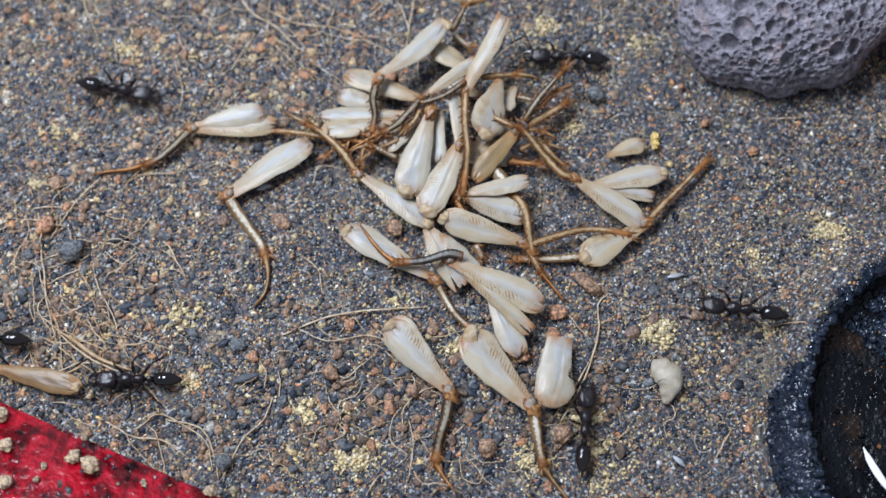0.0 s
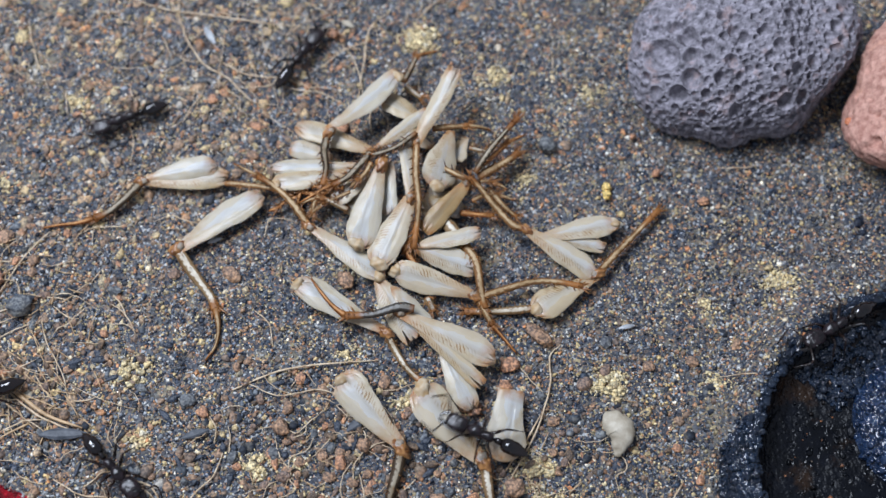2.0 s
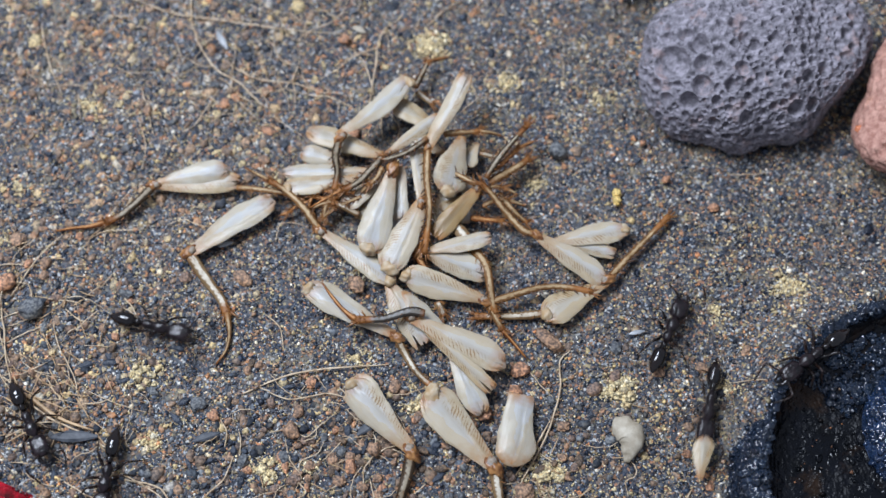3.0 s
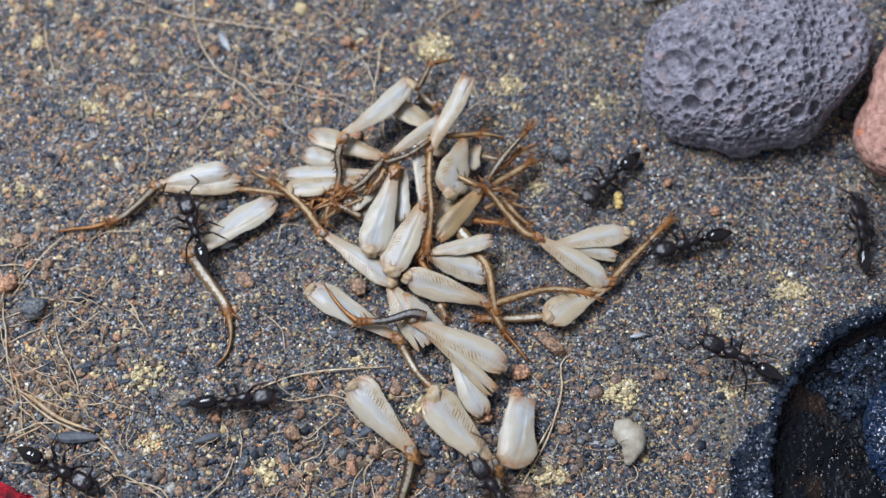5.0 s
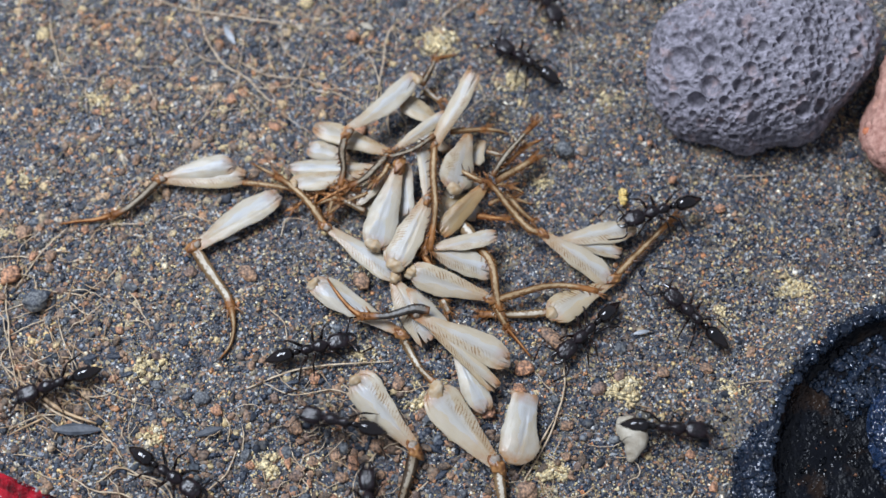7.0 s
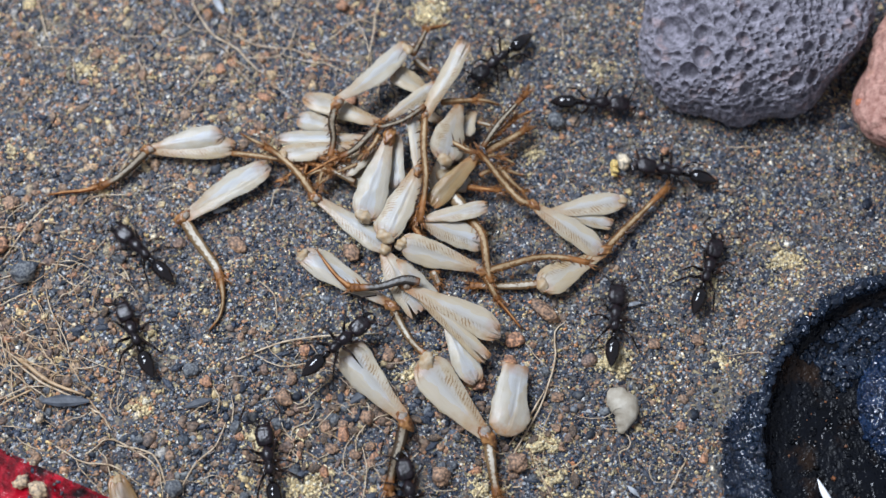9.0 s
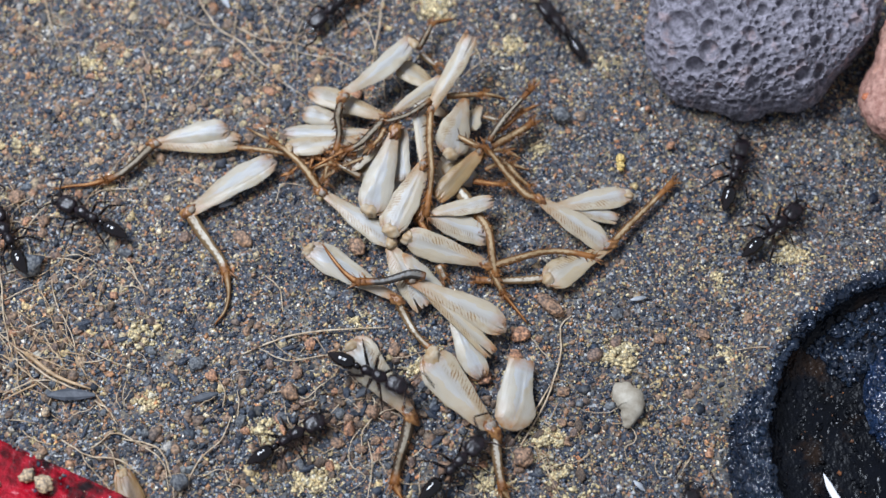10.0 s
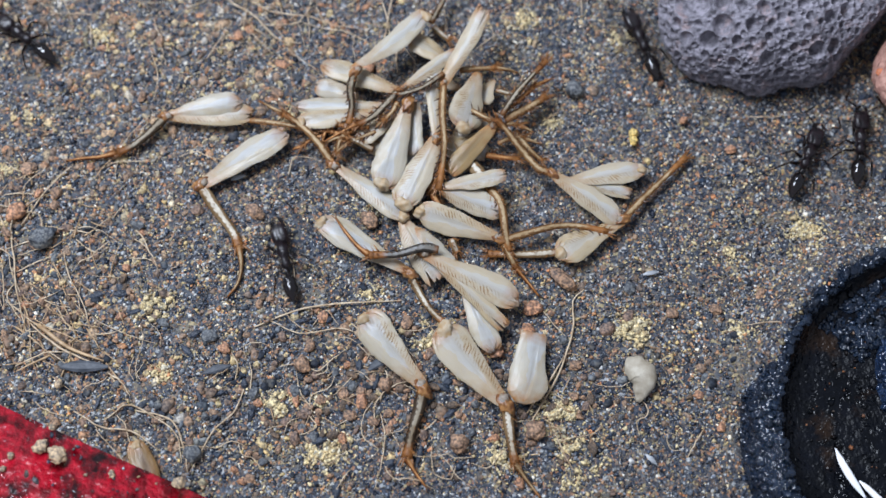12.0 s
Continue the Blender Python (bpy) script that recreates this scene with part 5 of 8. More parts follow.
cricket_leg("ivory femur shell split at its broad end", (24.62, 1.28, 1.70), (13.89, -0.45, 1.30), 3.0, "spindle", 6, 0.1, cap=False, hip_joint=True, lobe_at=(22.7, -1.89, 1.4), lobe_width=0.55)
cricket_leg("spined brown shin leading to a slender femur", shin=[(12.6, 0.5, 2.4), (11.02, 1.14, 2.40), (8.79, 3.57, 3.00), (6.99, 5.85, 3.60), (5.68, 7.11, 4.00)], spines=6)
cricket_leg("slender ivory femur lying across another", (21.32, -5.90, 1.80), (12.88, 0.36, 2.40), 2.7, "narrow", 6, 0.15, hip_joint=False)
cricket_leg("pear-shaped ivory femur with a hairy rust shin", (13.46, -10.24, 1.70), (21.65, -5.52, 1.60), 3.5, "spindle", -6, -0.3, shin=[(21.65, -5.52, 1.60), (24.15, -2.79, 1.30), (26.82, -0.05, 1.10), (30.33, 3.57, 0.80)], shin_mat=TIBIA, shin_width=0.42, spines=14)
cricket_leg("straw-coloured shin leading to a femur", shin=[(13.49, -9.87, 1.50), (10.73, -10.07, 1.20), (7.90, -10.08, 1.00), (4.70, -9.93, 0.80)], shin_mat=TIBIA_PALE, shin_width=0.5)
cricket_leg("amber-and-straw cricket shin with short spines", shin=[(5.94, -8.91, 2.40), (8.93, -7.97, 2.50), (12.89, -6.73, 2.20), (16.14, -6.54, 1.90), (19.68, -7.26, 1.80)], shin_mat=TIBIA, shin_width=0.45, spines=10)

# the pile's lower half
cricket_leg("ivory cricket hind leg with a frayed hip", (-4.15, -4.86, 2.30), (6.24, -8.46, 2.20), 3.2, "spindle", 8, 0.15, shin=[(6.24, -8.46, 2.20), (7.36, -10.54, 1.70), (8.20, -12.04, 1.30)], toe=[(8.20, -12.04, 1.30), (9.26, -13.24, 0.90), (11.00, -15.30, 0.40)])
cricket_leg("long ivory femur narrowing to a grey knee", (-5.57, -5.74, 2.20), (-14.99, 1.47, 2.00), 3.0, "spindle", 5, -0.1, shin=[(-14.99, 1.47, 2.00), (-16.95, 4.31, 2.40), (-19.38, 6.79, 2.60), (-21.70, 8.50, 2.40)], shin_mat=TIBIA, spines=8, toe=[(-21.70, 8.50, 2.40), (-23.28, 9.51, 2.00), (-25.04, 10.69, 1.60)])
cricket_leg("ivory femur under a dark grey shin", (-16.60, -6.17, 1.70), (-5.07, -12.91, 1.70), 3.1, "spindle", 0, 0.2, shin=[(-5.07, -12.73, 1.60), (-4.08, -14.81, 1.20), (-2.51, -17.35, 1.20), (-0.42, -19.52, 1.50)], shin_mat=TIBIA_PALE)
cricket_leg("dark grey cricket shin with a forked rust foot", shin=[(-1.54, -10.37, 3.40), (-3.43, -10.14, 3.60), (-6.58, -10.93, 3.30), (-10.10, -10.97, 3.00)], shin_mat=TIBIA_GREY, shin_width=0.55, toe=[(-10.10, -10.97, 3.00), (-11.69, -9.60, 2.90), (-13.16, -7.81, 2.90), (-14.34, -6.11, 3.00)])
cricket_leg("broad pearly femur with split tips", (8.11, -16.64, 2.6), (-3.48, -10.43, 2.8), 3.3, "spindle", -6, 0.2, hip_joint=False, lobe_at=(6.58, -19.69, 2.2), lobe_width=0.60)
cricket_leg(SHELL + " under a broad one", (5.37, -22.49, 1.50), (1.54, -13.86, 1.70), 3.1, "spindle", 0, 0.1, cap=False)
cricket_leg("pale femur shell with faint dots", (-1.69, -13.73, 1.50), (-6.29, -5.51, 2.00), 3.2, "cut", 0, 0.1, cap=False)
cricket_leg(SHELL, (0.98, -13.64, 1.70), (-4.41, -6.95, 2.20), 2.7, "cut", 10, 0.0, cap=False)
cricket_leg("small bright white femur shell", (6.75, -0.14, 3.60), (-1.43, -1.91, 3.00), 2.1, "cut", 0, 0.1, cap=False)
cricket_leg("bluish-white spindle femur shell", (6.00, -4.90, 2.40), (-1.58, -1.90, 2.60), 2.8, "cut", 0, 0.1, cap=False)
cricket_leg("brown jointed cricket shin, upright", shin=[(4.89, -1.75, 2.60), (6.30, -4.02, 2.50), (6.80, -7.89, 2.70), (7.23, -9.97, 1.80)], shin_mat=TIBIA, shin_width=0.55, spines=4)
cricket_leg("straw-coloured knee and shin", shin=[(2.04, 2.33, 2.20), (3.90, -0.11, 2.40), (5.32, -2.29, 2.40), (5.60, -3.83, 2.00)], shin_mat=TIBIA_PALE, shin_width=0.75)
cricket_leg(SHIN, shin=[(-3.04, -1.12, 2.00), (-1.73, -3.37, 1.80), (-0.43, -5.37, 1.60)], shin_mat=RUST, shin_width=0.42)
cricket_leg("short straw-coloured leg stub", shin=[(0.00, -8.25, 1.60), (0.43, -9.02, 1.20), (0.86, -9.86, 0.80)], shin_mat=TIBIA_PALE, shin_width=0.5)

# the pile's heart
cricket_leg("long pearly femur pointing to the ground", (-8.60, -1.99, 3.20), (-5.54, 8.84, 4.60), 3.9, "spindle", 8, 0.1)
cricket_leg("ivory femur with rows of dark chevrons", (-5.99, -4.36, 3.00), (-1.59, 4.71, 4.00), 3.6, "narrow", -4, 0.1, hip_joint=True)
cricket_leg(SHELL, (-4.51, 2.79, 2.60), (-4.56, 9.72, 3.60), 2.1, "narrow", 0, 0.0, cap=False)
cricket_leg("pale narrow femur with a spined brown shin", (-2.64, 11.74, 4.80), (-1.88, 3.90, 4.40), 1.7, "narrow", 0, 0.0, shin=[(-1.02, 11.54, 5.20), (-1.16, 7.35, 5.20), (-0.86, 2.87, 4.60), (-1.57, -2.37, 3.20)], shin_mat=TIBIA, shin_width=0.45, spines=12)
cricket_leg("pearly white femur with a yellowed hip", (1.60, 6.09, 3.60), (3.56, 13.90, 3.80), 4.0, "spindle", 10, 0.0, cap=False, hip_joint=True)
cricket_leg("translucent brownish femur with dots", (0.00, 0.11, 3.00), (5.54, 6.65, 3.60), 2.5, "narrow", 0, 0.1, mat=HONEY_FEMUR)
cricket_leg(SHELL, (0.80, 3.85, 2.00), (4.26, 6.16, 2.20), 2.8, "spindle", 0, 0.0, cap=False)
cricket_leg("arched ivory femur above a dark spined shin", (-3.16, 22.01, 4.40), (-12.37, 13.38, 4.80), 2.9, "spindle", 6, -0.9, shin=[(-12.51, 13.38, 4.80), (-12.99, 10.96, 4.40), (-12.74, 8.93, 3.90), (-13.16, 6.67, 3.20)], shin_mat=TIBIA_DARK, shin_width=0.48, spines=8)
cricket_leg("narrow ivory femur with a broken open end", (4.00, 21.03, 7.00), (-1.02, 11.54, 5.20), 2.1, "stick", 0, 0.0)
cricket_leg(SHELL, (-5.13, 19.31, 2.80), (0.07, 15.29, 3.20), 3.1, "spindle", 0, 0.0, cap=False)
cricket_leg("pale femur with dark spines along it", (0.44, 16.05, 5.40), (-6.13, 10.89, 5.20), 1.7, "narrow", 0, 0.0, shin=[(-1.02, 12.71, 5.80), (-3.57, 10.85, 5.60), (-6.12, 10.08, 5.20), (-6.86, 10.26, 5.00)], shin_mat=TIBIA_DARK, shin_width=0.36, spines=12)
cricket_leg(SHELL, (-16.63, 15.52, 2.60), (-6.51, 11.39, 3.20), 2.7, "narrow", 0, 0.0, cap=False)
cricket_leg("glossy white cricket femur shell", (-17.63, 12.81, 2.00), (-12.02, 10.96, 2.40), 2.5, "spindle", 0, 0.0, cap=False)
cricket_leg("ivory femur shell with fine ribs", (-20.01, 9.74, 2.20), (-8.55, 9.52, 3.00), 1.9, "narrow", 0, 0.0, cap=False)
cricket_leg("ivory femur with dark chevrons and rust end", (-19.57, 7.20, 2.40), (-9.49, 8.54, 3.00), 2.6, "spindle", 0, 0.1)
cricket_leg(SHELL, (-11.89, 5.29, 2.00), (-6.18, 8.31, 2.80), 2.4, "spindle", 0, 0.0, cap=False)
cricket_leg(SHELL, (-6.93, 6.51, 1.80), (-10.57, 4.18, 1.60), 2.2, "spindle", 0, 0.0, cap=False)
cricket_leg("dark spined shin with a rust foot", shin=[(-6.58, 10.83, 5.00), (-8.17, 9.08, 4.60), (-10.13, 7.27, 4.00), (-11.98, 6.58, 3.40)], shin_mat=TIBIA_DARK, shin_width=0.5, spines=8, toe=[(-11.98, 6.58, 3.40), (-13.83, 5.89, 2.80), (-16.42, 4.65, 2.00)])
cricket_leg("rust-brown foot tangled in the pile", shin=[(-9.95, 3.69, 2.00), (-11.62, 4.47, 2.40), (-13.46, 5.18, 2.60)], shin_mat=TIBIA_PALE, shin_width=0.45, toe=[(-13.46, 5.18, 2.60), (-14.95, 5.04, 2.20), (-17.04, 4.39, 1.50)])
cricket_leg("rust-brown foot tangled in the pile", shin=[(-12.73, 5.89, 2.80), (-14.37, 5.75, 2.40), (-16.12, 6.42, 2.00)], shin_mat=RUST, shin_width=0.35, toe=[(-16.12, 6.42, 2.00), (-16.47, 4.98, 1.60), (-15.58, 3.72, 1.20)])
cricket_leg("straw shin ending in rust bristles", shin=[(-26.10, 7.99, 1.40), (-23.83, 7.65, 1.60), (-20.97, 7.15, 1.80), (-17.95, 6.25, 2.00)], shin_mat=TIBIA, shin_width=0.38, spines=6)
cricket_leg("amber shin with a thin foot", shin=[(6.27, 6.49, 3.60), (4.09, 7.60, 3.80), (2.27, 8.65, 3.80), (0.59, 9.40, 3.60)], shin_mat=TIBIA, shin_width=0.36, spines=6)
cricket_leg("dark fuzzy shin raised off the ground", shin=[(6.45, 8.03, 3.40), (8.14, 10.41, 4.20), (10.01, 12.66, 4.60), (12.29, 15.31, 4.60)], shin_mat=TIBIA_DARK, shin_width=0.4, spines=8)
cricket_leg(SHIN, shin=[(6.92, 7.76, 2.60), (8.93, 8.90, 2.60), (10.82, 10.14, 2.40), (12.35, 11.39, 2.20)], shin_mat=TIBIA, shin_width=0.55, spines=6)
cricket_leg(SHIN, shin=[(8.17, 6.42, 2.00), (9.61, 4.49, 1.80), (10.85, 3.31, 1.40), (11.82, 2.68, 1.00)], shin_mat=TIBIA, shin_width=0.4, spines=4)
cricket_leg("thin brown shin with a curved foot", shin=[(1.04, 14.02, 4.20), (3.41, 14.37, 4.00), (5.80, 14.66, 3.60)], shin_mat=TIBIA, shin_width=0.42, toe=[(5.80, 14.66, 3.60), (7.53, 14.62, 3.20), (8.66, 14.41, 2.80)])
cricket_leg("brown shin and foot above the pile", shin=[(-2.74, 21.94, 2.40), (-1.45, 24.61, 2.60), (-0.92, 25.96, 2.40)], shin_mat=TIBIA_DARK, shin_width=0.4, toe=[(-0.92, 25.96, 2.40), (0.46, 26.55, 2.00), (1.86, 27.15, 1.60)])
cricket_leg("short straw-coloured cricket shin", shin=[(-2.44, 21.64, 2.00), (-1.22, 20.54, 1.80), (-0.15, 19.79, 1.60)], shin_mat=TIBIA_PALE, shin_width=0.42)
cricket_leg("short rust shin near the pile", shin=[(4.46, 3.14, 1.80), (6.44, 2.90, 1.60), (8.87, 2.92, 1.20)], shin_mat=RUST, shin_width=0.4, spines=4)
cricket_leg("thin amber shin near the pile", shin=[(5.81, 12.11, 2.40), (7.52, 11.72, 2.20), (9.03, 11.91, 1.80)], shin_mat=TIBIA_PALE, shin_width=0.3)
def scrap(k, a, b, c, d):
    cricket_leg("rust-brown shin scrap tangled in the pile", shin=[a, b, c], shin_mat=RUST if k % 2 else TIBIA, shin_width=0.26 + 0.05 * (k % 3), spines=7, toe=[c, ((c[0] + d[0]) / 2, (c[1] + d[1]) / 2, (c[2] + d[2]) / 2), d])


scrap(0, (-9.65, 5.80, 3.00), (-11.39, 5.09, 2.80), (-13.16, 4.47, 2.40), (-14.94, 3.22, 1.60))
scrap(1, (-10.52, 6.27, 3.20), (-13.03, 6.44, 3.00), (-14.83, 6.95, 2.60), (-16.80, 6.74, 2.00))
scrap(2, (-13.48, 5.98, 2.60), (-14.35, 4.56, 2.20), (-14.64, 3.22, 1.60), (-13.50, 2.52, 1.00))
scrap(3, (-16.46, 5.61, 2.00), (-17.95, 5.31, 1.60), (-19.31, 4.44, 1.00), (-20.37, 4.25, 0.70))
scrap(4, (6.00, 4.56, 2.20), (7.63, 5.36, 2.20), (9.41, 5.54, 1.80), (11.50, 5.00, 1.20))
scrap(5, (7.06, 9.10, 3.20), (8.69, 10.14, 3.40), (10.82, 12.38, 3.20), (12.96, 13.57, 2.80))
scrap(6, (5.41, 5.89, 2.80), (7.17, 6.83, 3.20), (8.95, 6.86, 2.80), (10.58, 6.16, 2.20))
scrap(7, (-1.01, 1.95, 4.00), (-1.44, 0.17, 3.60), (-2.30, -1.52, 2.80), (-2.88, -2.52, 2.20))
scrap(8, (-6.85, 9.14, 4.80), (-7.57, 7.88, 4.40), (-8.75, 6.88, 3.80), (-9.64, 6.27, 3.20))
cricket_leg("brown jointed shin hanging from a femur", shin=[(-2.31, -0.97, 2.60), (-2.60, 1.20, 3.00), (-1.16, 3.94, 3.60)], shin_mat=RUST, shin_width=0.4, spines=6)

for a, b, w in [((-11.92, 5.01, 2.4), (-6.88, 8.12, 3.0), 2.6), ((1.29, 2.31, 1.6), (0.11, 6.02, 1.8), 2.2), ((3.03, 4.07, 1.6), (0.4, 6.67, 1.8), 2.0), ((-10.63, 4.0, 1.5), (-7.01, 5.01, 1.8), 1.9), ((4.63, 6.7, 1.8), (3.46, 9.24, 2.2), 2.2), ((-2.74, -1.12, 1.5), (-4.06, 1.71, 1.8), 2.0), ((-14.46, 10.69, 1.60), (-9.16, 8.04, 2.00), 2.6), ((-6.96, 8.13, 1.80), (-10.61, 5.79, 1.60), 2.4), ((4.47, 3.07, 1.40), (1.18, 5.70, 1.80), 2.6), ((-3.31, 15.49, 2.00), (1.19, 11.95, 2.40), 2.4), ((2.60, -2.79, 1.30), (4.79, -0.57, 1.60), 2.2), ((-6.13, 1.79, 1.60), (-3.22, 4.72, 2.20), 2.6), ((3.42, 10.59, 1.80), (5.69, 13.81, 2.00), 2.4)]:
    cricket_leg("ivory femur shell buried in the pile", a, b, w, "spindle", 0, 0.1, cap=False)

# legs that the ants carry off
CARRIED = cricket_leg("ivory femur piece carried by an ant", (-3.2, 0, 0), (2.0, 0, 0), 2.2, "spindle", 0, 0.1, cap=False)
DRAGGED = cricket_leg("brownish cricket leg dragged by an ant", (0, 0, 0), (-11.5, 0.4, 0), 2.7, "spindle", 0, 0.1, shin=[(-11.5, 0.4, 0), (-14, 1.6, 0.2), (-17, 2.6, 0), (-20, 3.0, -0.3)], shin_mat=TIBIA_PALE, mat=TAN_FEMUR)
CREAM = grain_material("cream_crumb", [(0.0, (0.66, 0.60, 0.47)), (0.5, (0.60, 0.52, 0.38))], 0.6, 0.1)
CRUMB = loose_grain("cream_crumb", "pale cream crumb of food that an ant carries", "crumb", (0, 0, 0), (1.0, 0.8, 0.8), CREAM, seed=5)


# ---- ants ----
FEET = [(1.25, 0.55, 3.6, 2.9), (0.35, 0.6, 0.3, 3.7), (-0.6, 0.55, -3.6, 3.4)]


def head_shape(x, a):
    """A shallow furrow down the brow and a fuller cheek on either side."""
    return 1 - 0.13 * math.exp(-((a - math.pi / 2) / 0.22) ** 2) + 0.07 * (math.exp(-((a - 0.95) / 0.35) ** 2) + math.exp(-((a - 2.19) / 0.35) ** 2))


def build_ant():
    ant = thing("ant", "glossy black ant with a long pointed abdomen", "ant", "ants")
    up = 1.75
    head = part("head", mesh_from("head", *lathe([(-1.34, 0.24, 0.22, 0), (-1.30, 0.66, 0.40, 0), (-1.12, 0.94, 0.54, 0), (-0.6, 1.06, 0.64, 0), (0.1, 1.08, 0.64, 0), (0.7, 1.04, 0.54, 0), (1.05, 0.90, 0.42, -0.05), (1.22, 0.64, 0.32, -0.05), (1.34, 0.40, 0.22, -0.05)], 24, head_shape), ANT_DULL), ant, at=(3.55, 0, up - 0.1))
    for s in (-1, 1):
        v, f = ico(2)
        eye = fast_mesh("eye", v * np.array([0.24, 0.16, 0.22]), f, ANT)
        eye.shade_smooth()
        part("eye", eye, head, at=(0.35, s * 0.98, 0.24))
        v, f = tube([(1.05, s * 0.55, -0.12), (1.6, s * 0.62, -0.2), (2.05, s * 0.35, -0.28), (2.25, s * 0.05, -0.3)], [0.30, 0.28, 0.18, 0.05], 8, 4, 0.6)
        part("mandible", mesh_from("mandible", v, f, ANT), head)
        v, f = tube([(1.0, s * 0.35, 0.25), (1.6, s * 1.3, 0.8), (2.0, s * 2.2, 0.9), (2.5, s * 2.35, 0.55), (3.4, s * 2.0, 0.05), (4.1, s * 1.7, -0.4)], [0.13, 0.12, 0.13, 0.12, 0.13, 0.10], 6, 4)
        part("antenna", mesh_from("antenna", v, f, ANT_LEG), head)
    part("thorax", mesh_from("thorax", *lathe([(-1.55, 0.22, 0.3, -0.1), (-1.45, 0.45, 0.55, -0.05), (-1.0, 0.64, 0.68, 0.05), (-0.5, 0.56, 0.60, 0.05), (-0.14, 0.50, 0.50, 0.0), (-0.06, 0.42, 0.40, 0.0), (0.04, 0.50, 0.52, 0.04), (0.35, 0.68, 0.66, 0.1), (0.85, 0.80, 0.74, 0.1), (1.3, 0.74, 0.64, 0.05), (1.65, 0.48, 0.44, 0.0), (1.9, 0.24, 0.24, -0.05), (2.4, 0.18, 0.18, -0.05)], 20), ANT_DULL), ant, at=(0.3, 0, up))
    part("petiole", mesh_from("petiole", *lathe([(-0.65, 0.16, 0.16, -0.2), (-0.45, 0.34, 0.5, 0.0), (-0.1, 0.42, 0.62, 0.08), (0.25, 0.36, 0.45, 0.0), (0.5, 0.18, 0.2, -0.15)], 16), ANT), ant, at=(-1.75, 0, up))
    part("gaster", mesh_from("gaster", *lathe([(0.05, 0.2, 0.2, -0.15), (-0.05, 0.55, 0.5, -0.1), (-0.4, 0.82, 0.76, -0.05), (-0.9, 0.92, 0.86, 0.0), (-1.22, 0.90, 0.84, 0.0), (-1.30, 0.85, 0.79, 0.0), (-1.45, 0.90, 0.83, 0.0), (-2.0, 0.88, 0.78, -0.05), (-2.35, 0.76, 0.68, -0.08), (-2.42, 0.71, 0.63, -0.08), (-2.9, 0.52, 0.46, -0.15), (-3.3, 0.28, 0.26, -0.2), (-3.55, 0.08, 0.08, -0.25), (-3.75, 0.02, 0.02, -0.25)], 24), ANT), ant, at=(-2.2, 0, up - 0.05))
    for x, y, fx, fy in FEET:
        for s in (-1, 1):
            ex, ey = fx - x, s * (fy - y)
            d = Vector((ex, ey, 0))
            knee, ankle, foot = d * 0.48 + Vector((0, 0, 1.02)), d * 0.80 + Vector((0, 0, -0.62)), d + Vector((0, 0, -1.38))
            v, f = tube([(0, 0, 0), d * 0.16 + Vector((0, 0, 0.12)), d * 0.34 + Vector((0, 0, 0.72)), knee], [0.24, 0.21, 0.19, 0.12], 7, 4)
            leg = part("leg", mesh_from("leg", v, f, ANT_LEG), ant, at=(x, y * s, up - 0.4))
            v, f = tube([knee + Vector((0, 0, 0.03)), knee * 0.6 + ankle * 0.4, ankle], [0.11, 0.14, 0.09], 7, 4)
            part("tibia", mesh_from("tibia", v, f, ANT_LEG), leg)
            v, f = tube([ankle, ankle * 0.5 + foot * 0.5 + Vector((0, 0, -0.1)), foot], [0.07, 0.055, 0.035], 6, 4)
            part("tarsus", mesh_from("tarsus", v, f, ANT_LEG), leg)
    return ant


ANTS = [build_ant()]
for k in range(13):
    ANTS.append(copy_thing(ANTS[0], pose(0, 0.2 + 0.02 * k, 0)))


# ---- single coarse grains bedded in the ground ----
GRAIN_MESHES = []
for k in range(14):
    r = np.random.default_rng(820 + k)
    v, f = ico(1)
    v = v * (1 + r.normal(size=(len(v), 1)) * 0.18) * r.uniform(0.6, 1.25, 3)
    GRAIN_MESHES.append(fast_mesh("grain", v, f, (COARSE, BROWN, TANS, GRAVEL, COARSE, SLATE, ORANGE)[k % 7]))
for i in range(280):
    x, y = (rng.uniform(-56, -6), rng.uniform(4, 34)) if i % 3 else (rng.uniform(-58, -30), rng.uniform(-20, 8))
    size = float(np.exp(rng.normal(-0.75, 0.25)))
    grain = part("grain", GRAIN_MESHES[int(rng.integers(0, 14))], GROUND_SHEET, at=(x, y, float(ground_z(x, y)) + 0.05 * size))
    grain.rotation_euler = (rng.normal(0, 0.3), rng.normal(0, 0.3), rng.uniform(0, 6.28))
    grain.scale = (size, size, size * 0.6)


# ---- what moves ----
def crawl(ant, rows):
    """Rows of seconds, x, y, height (mm) and heading (degrees); the legs step in two threes with the way gone."""
    walk(ant, [(t, pose(x * MM, y * MM, z * MM, 0, 0, a)) for t, x, y, z, a in rows])
    gone, phases = 0.0, []
    for i, row in enumerate(rows):
        if i:
            gone += math.hypot(row[1] - rows[i - 1][1], row[2] - rows[i - 1][2]) + 0.03 * abs(row[4] - rows[i - 1][4])
        phases.append(gone / 7.0 * 2 * math.pi)
    legs = [c for c in ant.children if c.name.startswith("leg")]
    for i, leg in enumerate(legs):
        at = leg.location.copy()
        s = 1 if i % 2 else -1
        off = math.pi * ((i // 2 + i) % 2)
        walk(leg, [(row[0], pose(*at, 7 * s * max(0, math.cos(p + off)), 0, -s * 17 * math.sin(p + off))) for row, p in zip(rows, phases)])


def carry(ob, rows):
    walk(ob, [(t, pose(x * MM, y * MM, z * MM, 0, 0, a)) for t, x, y, z, a in rows])


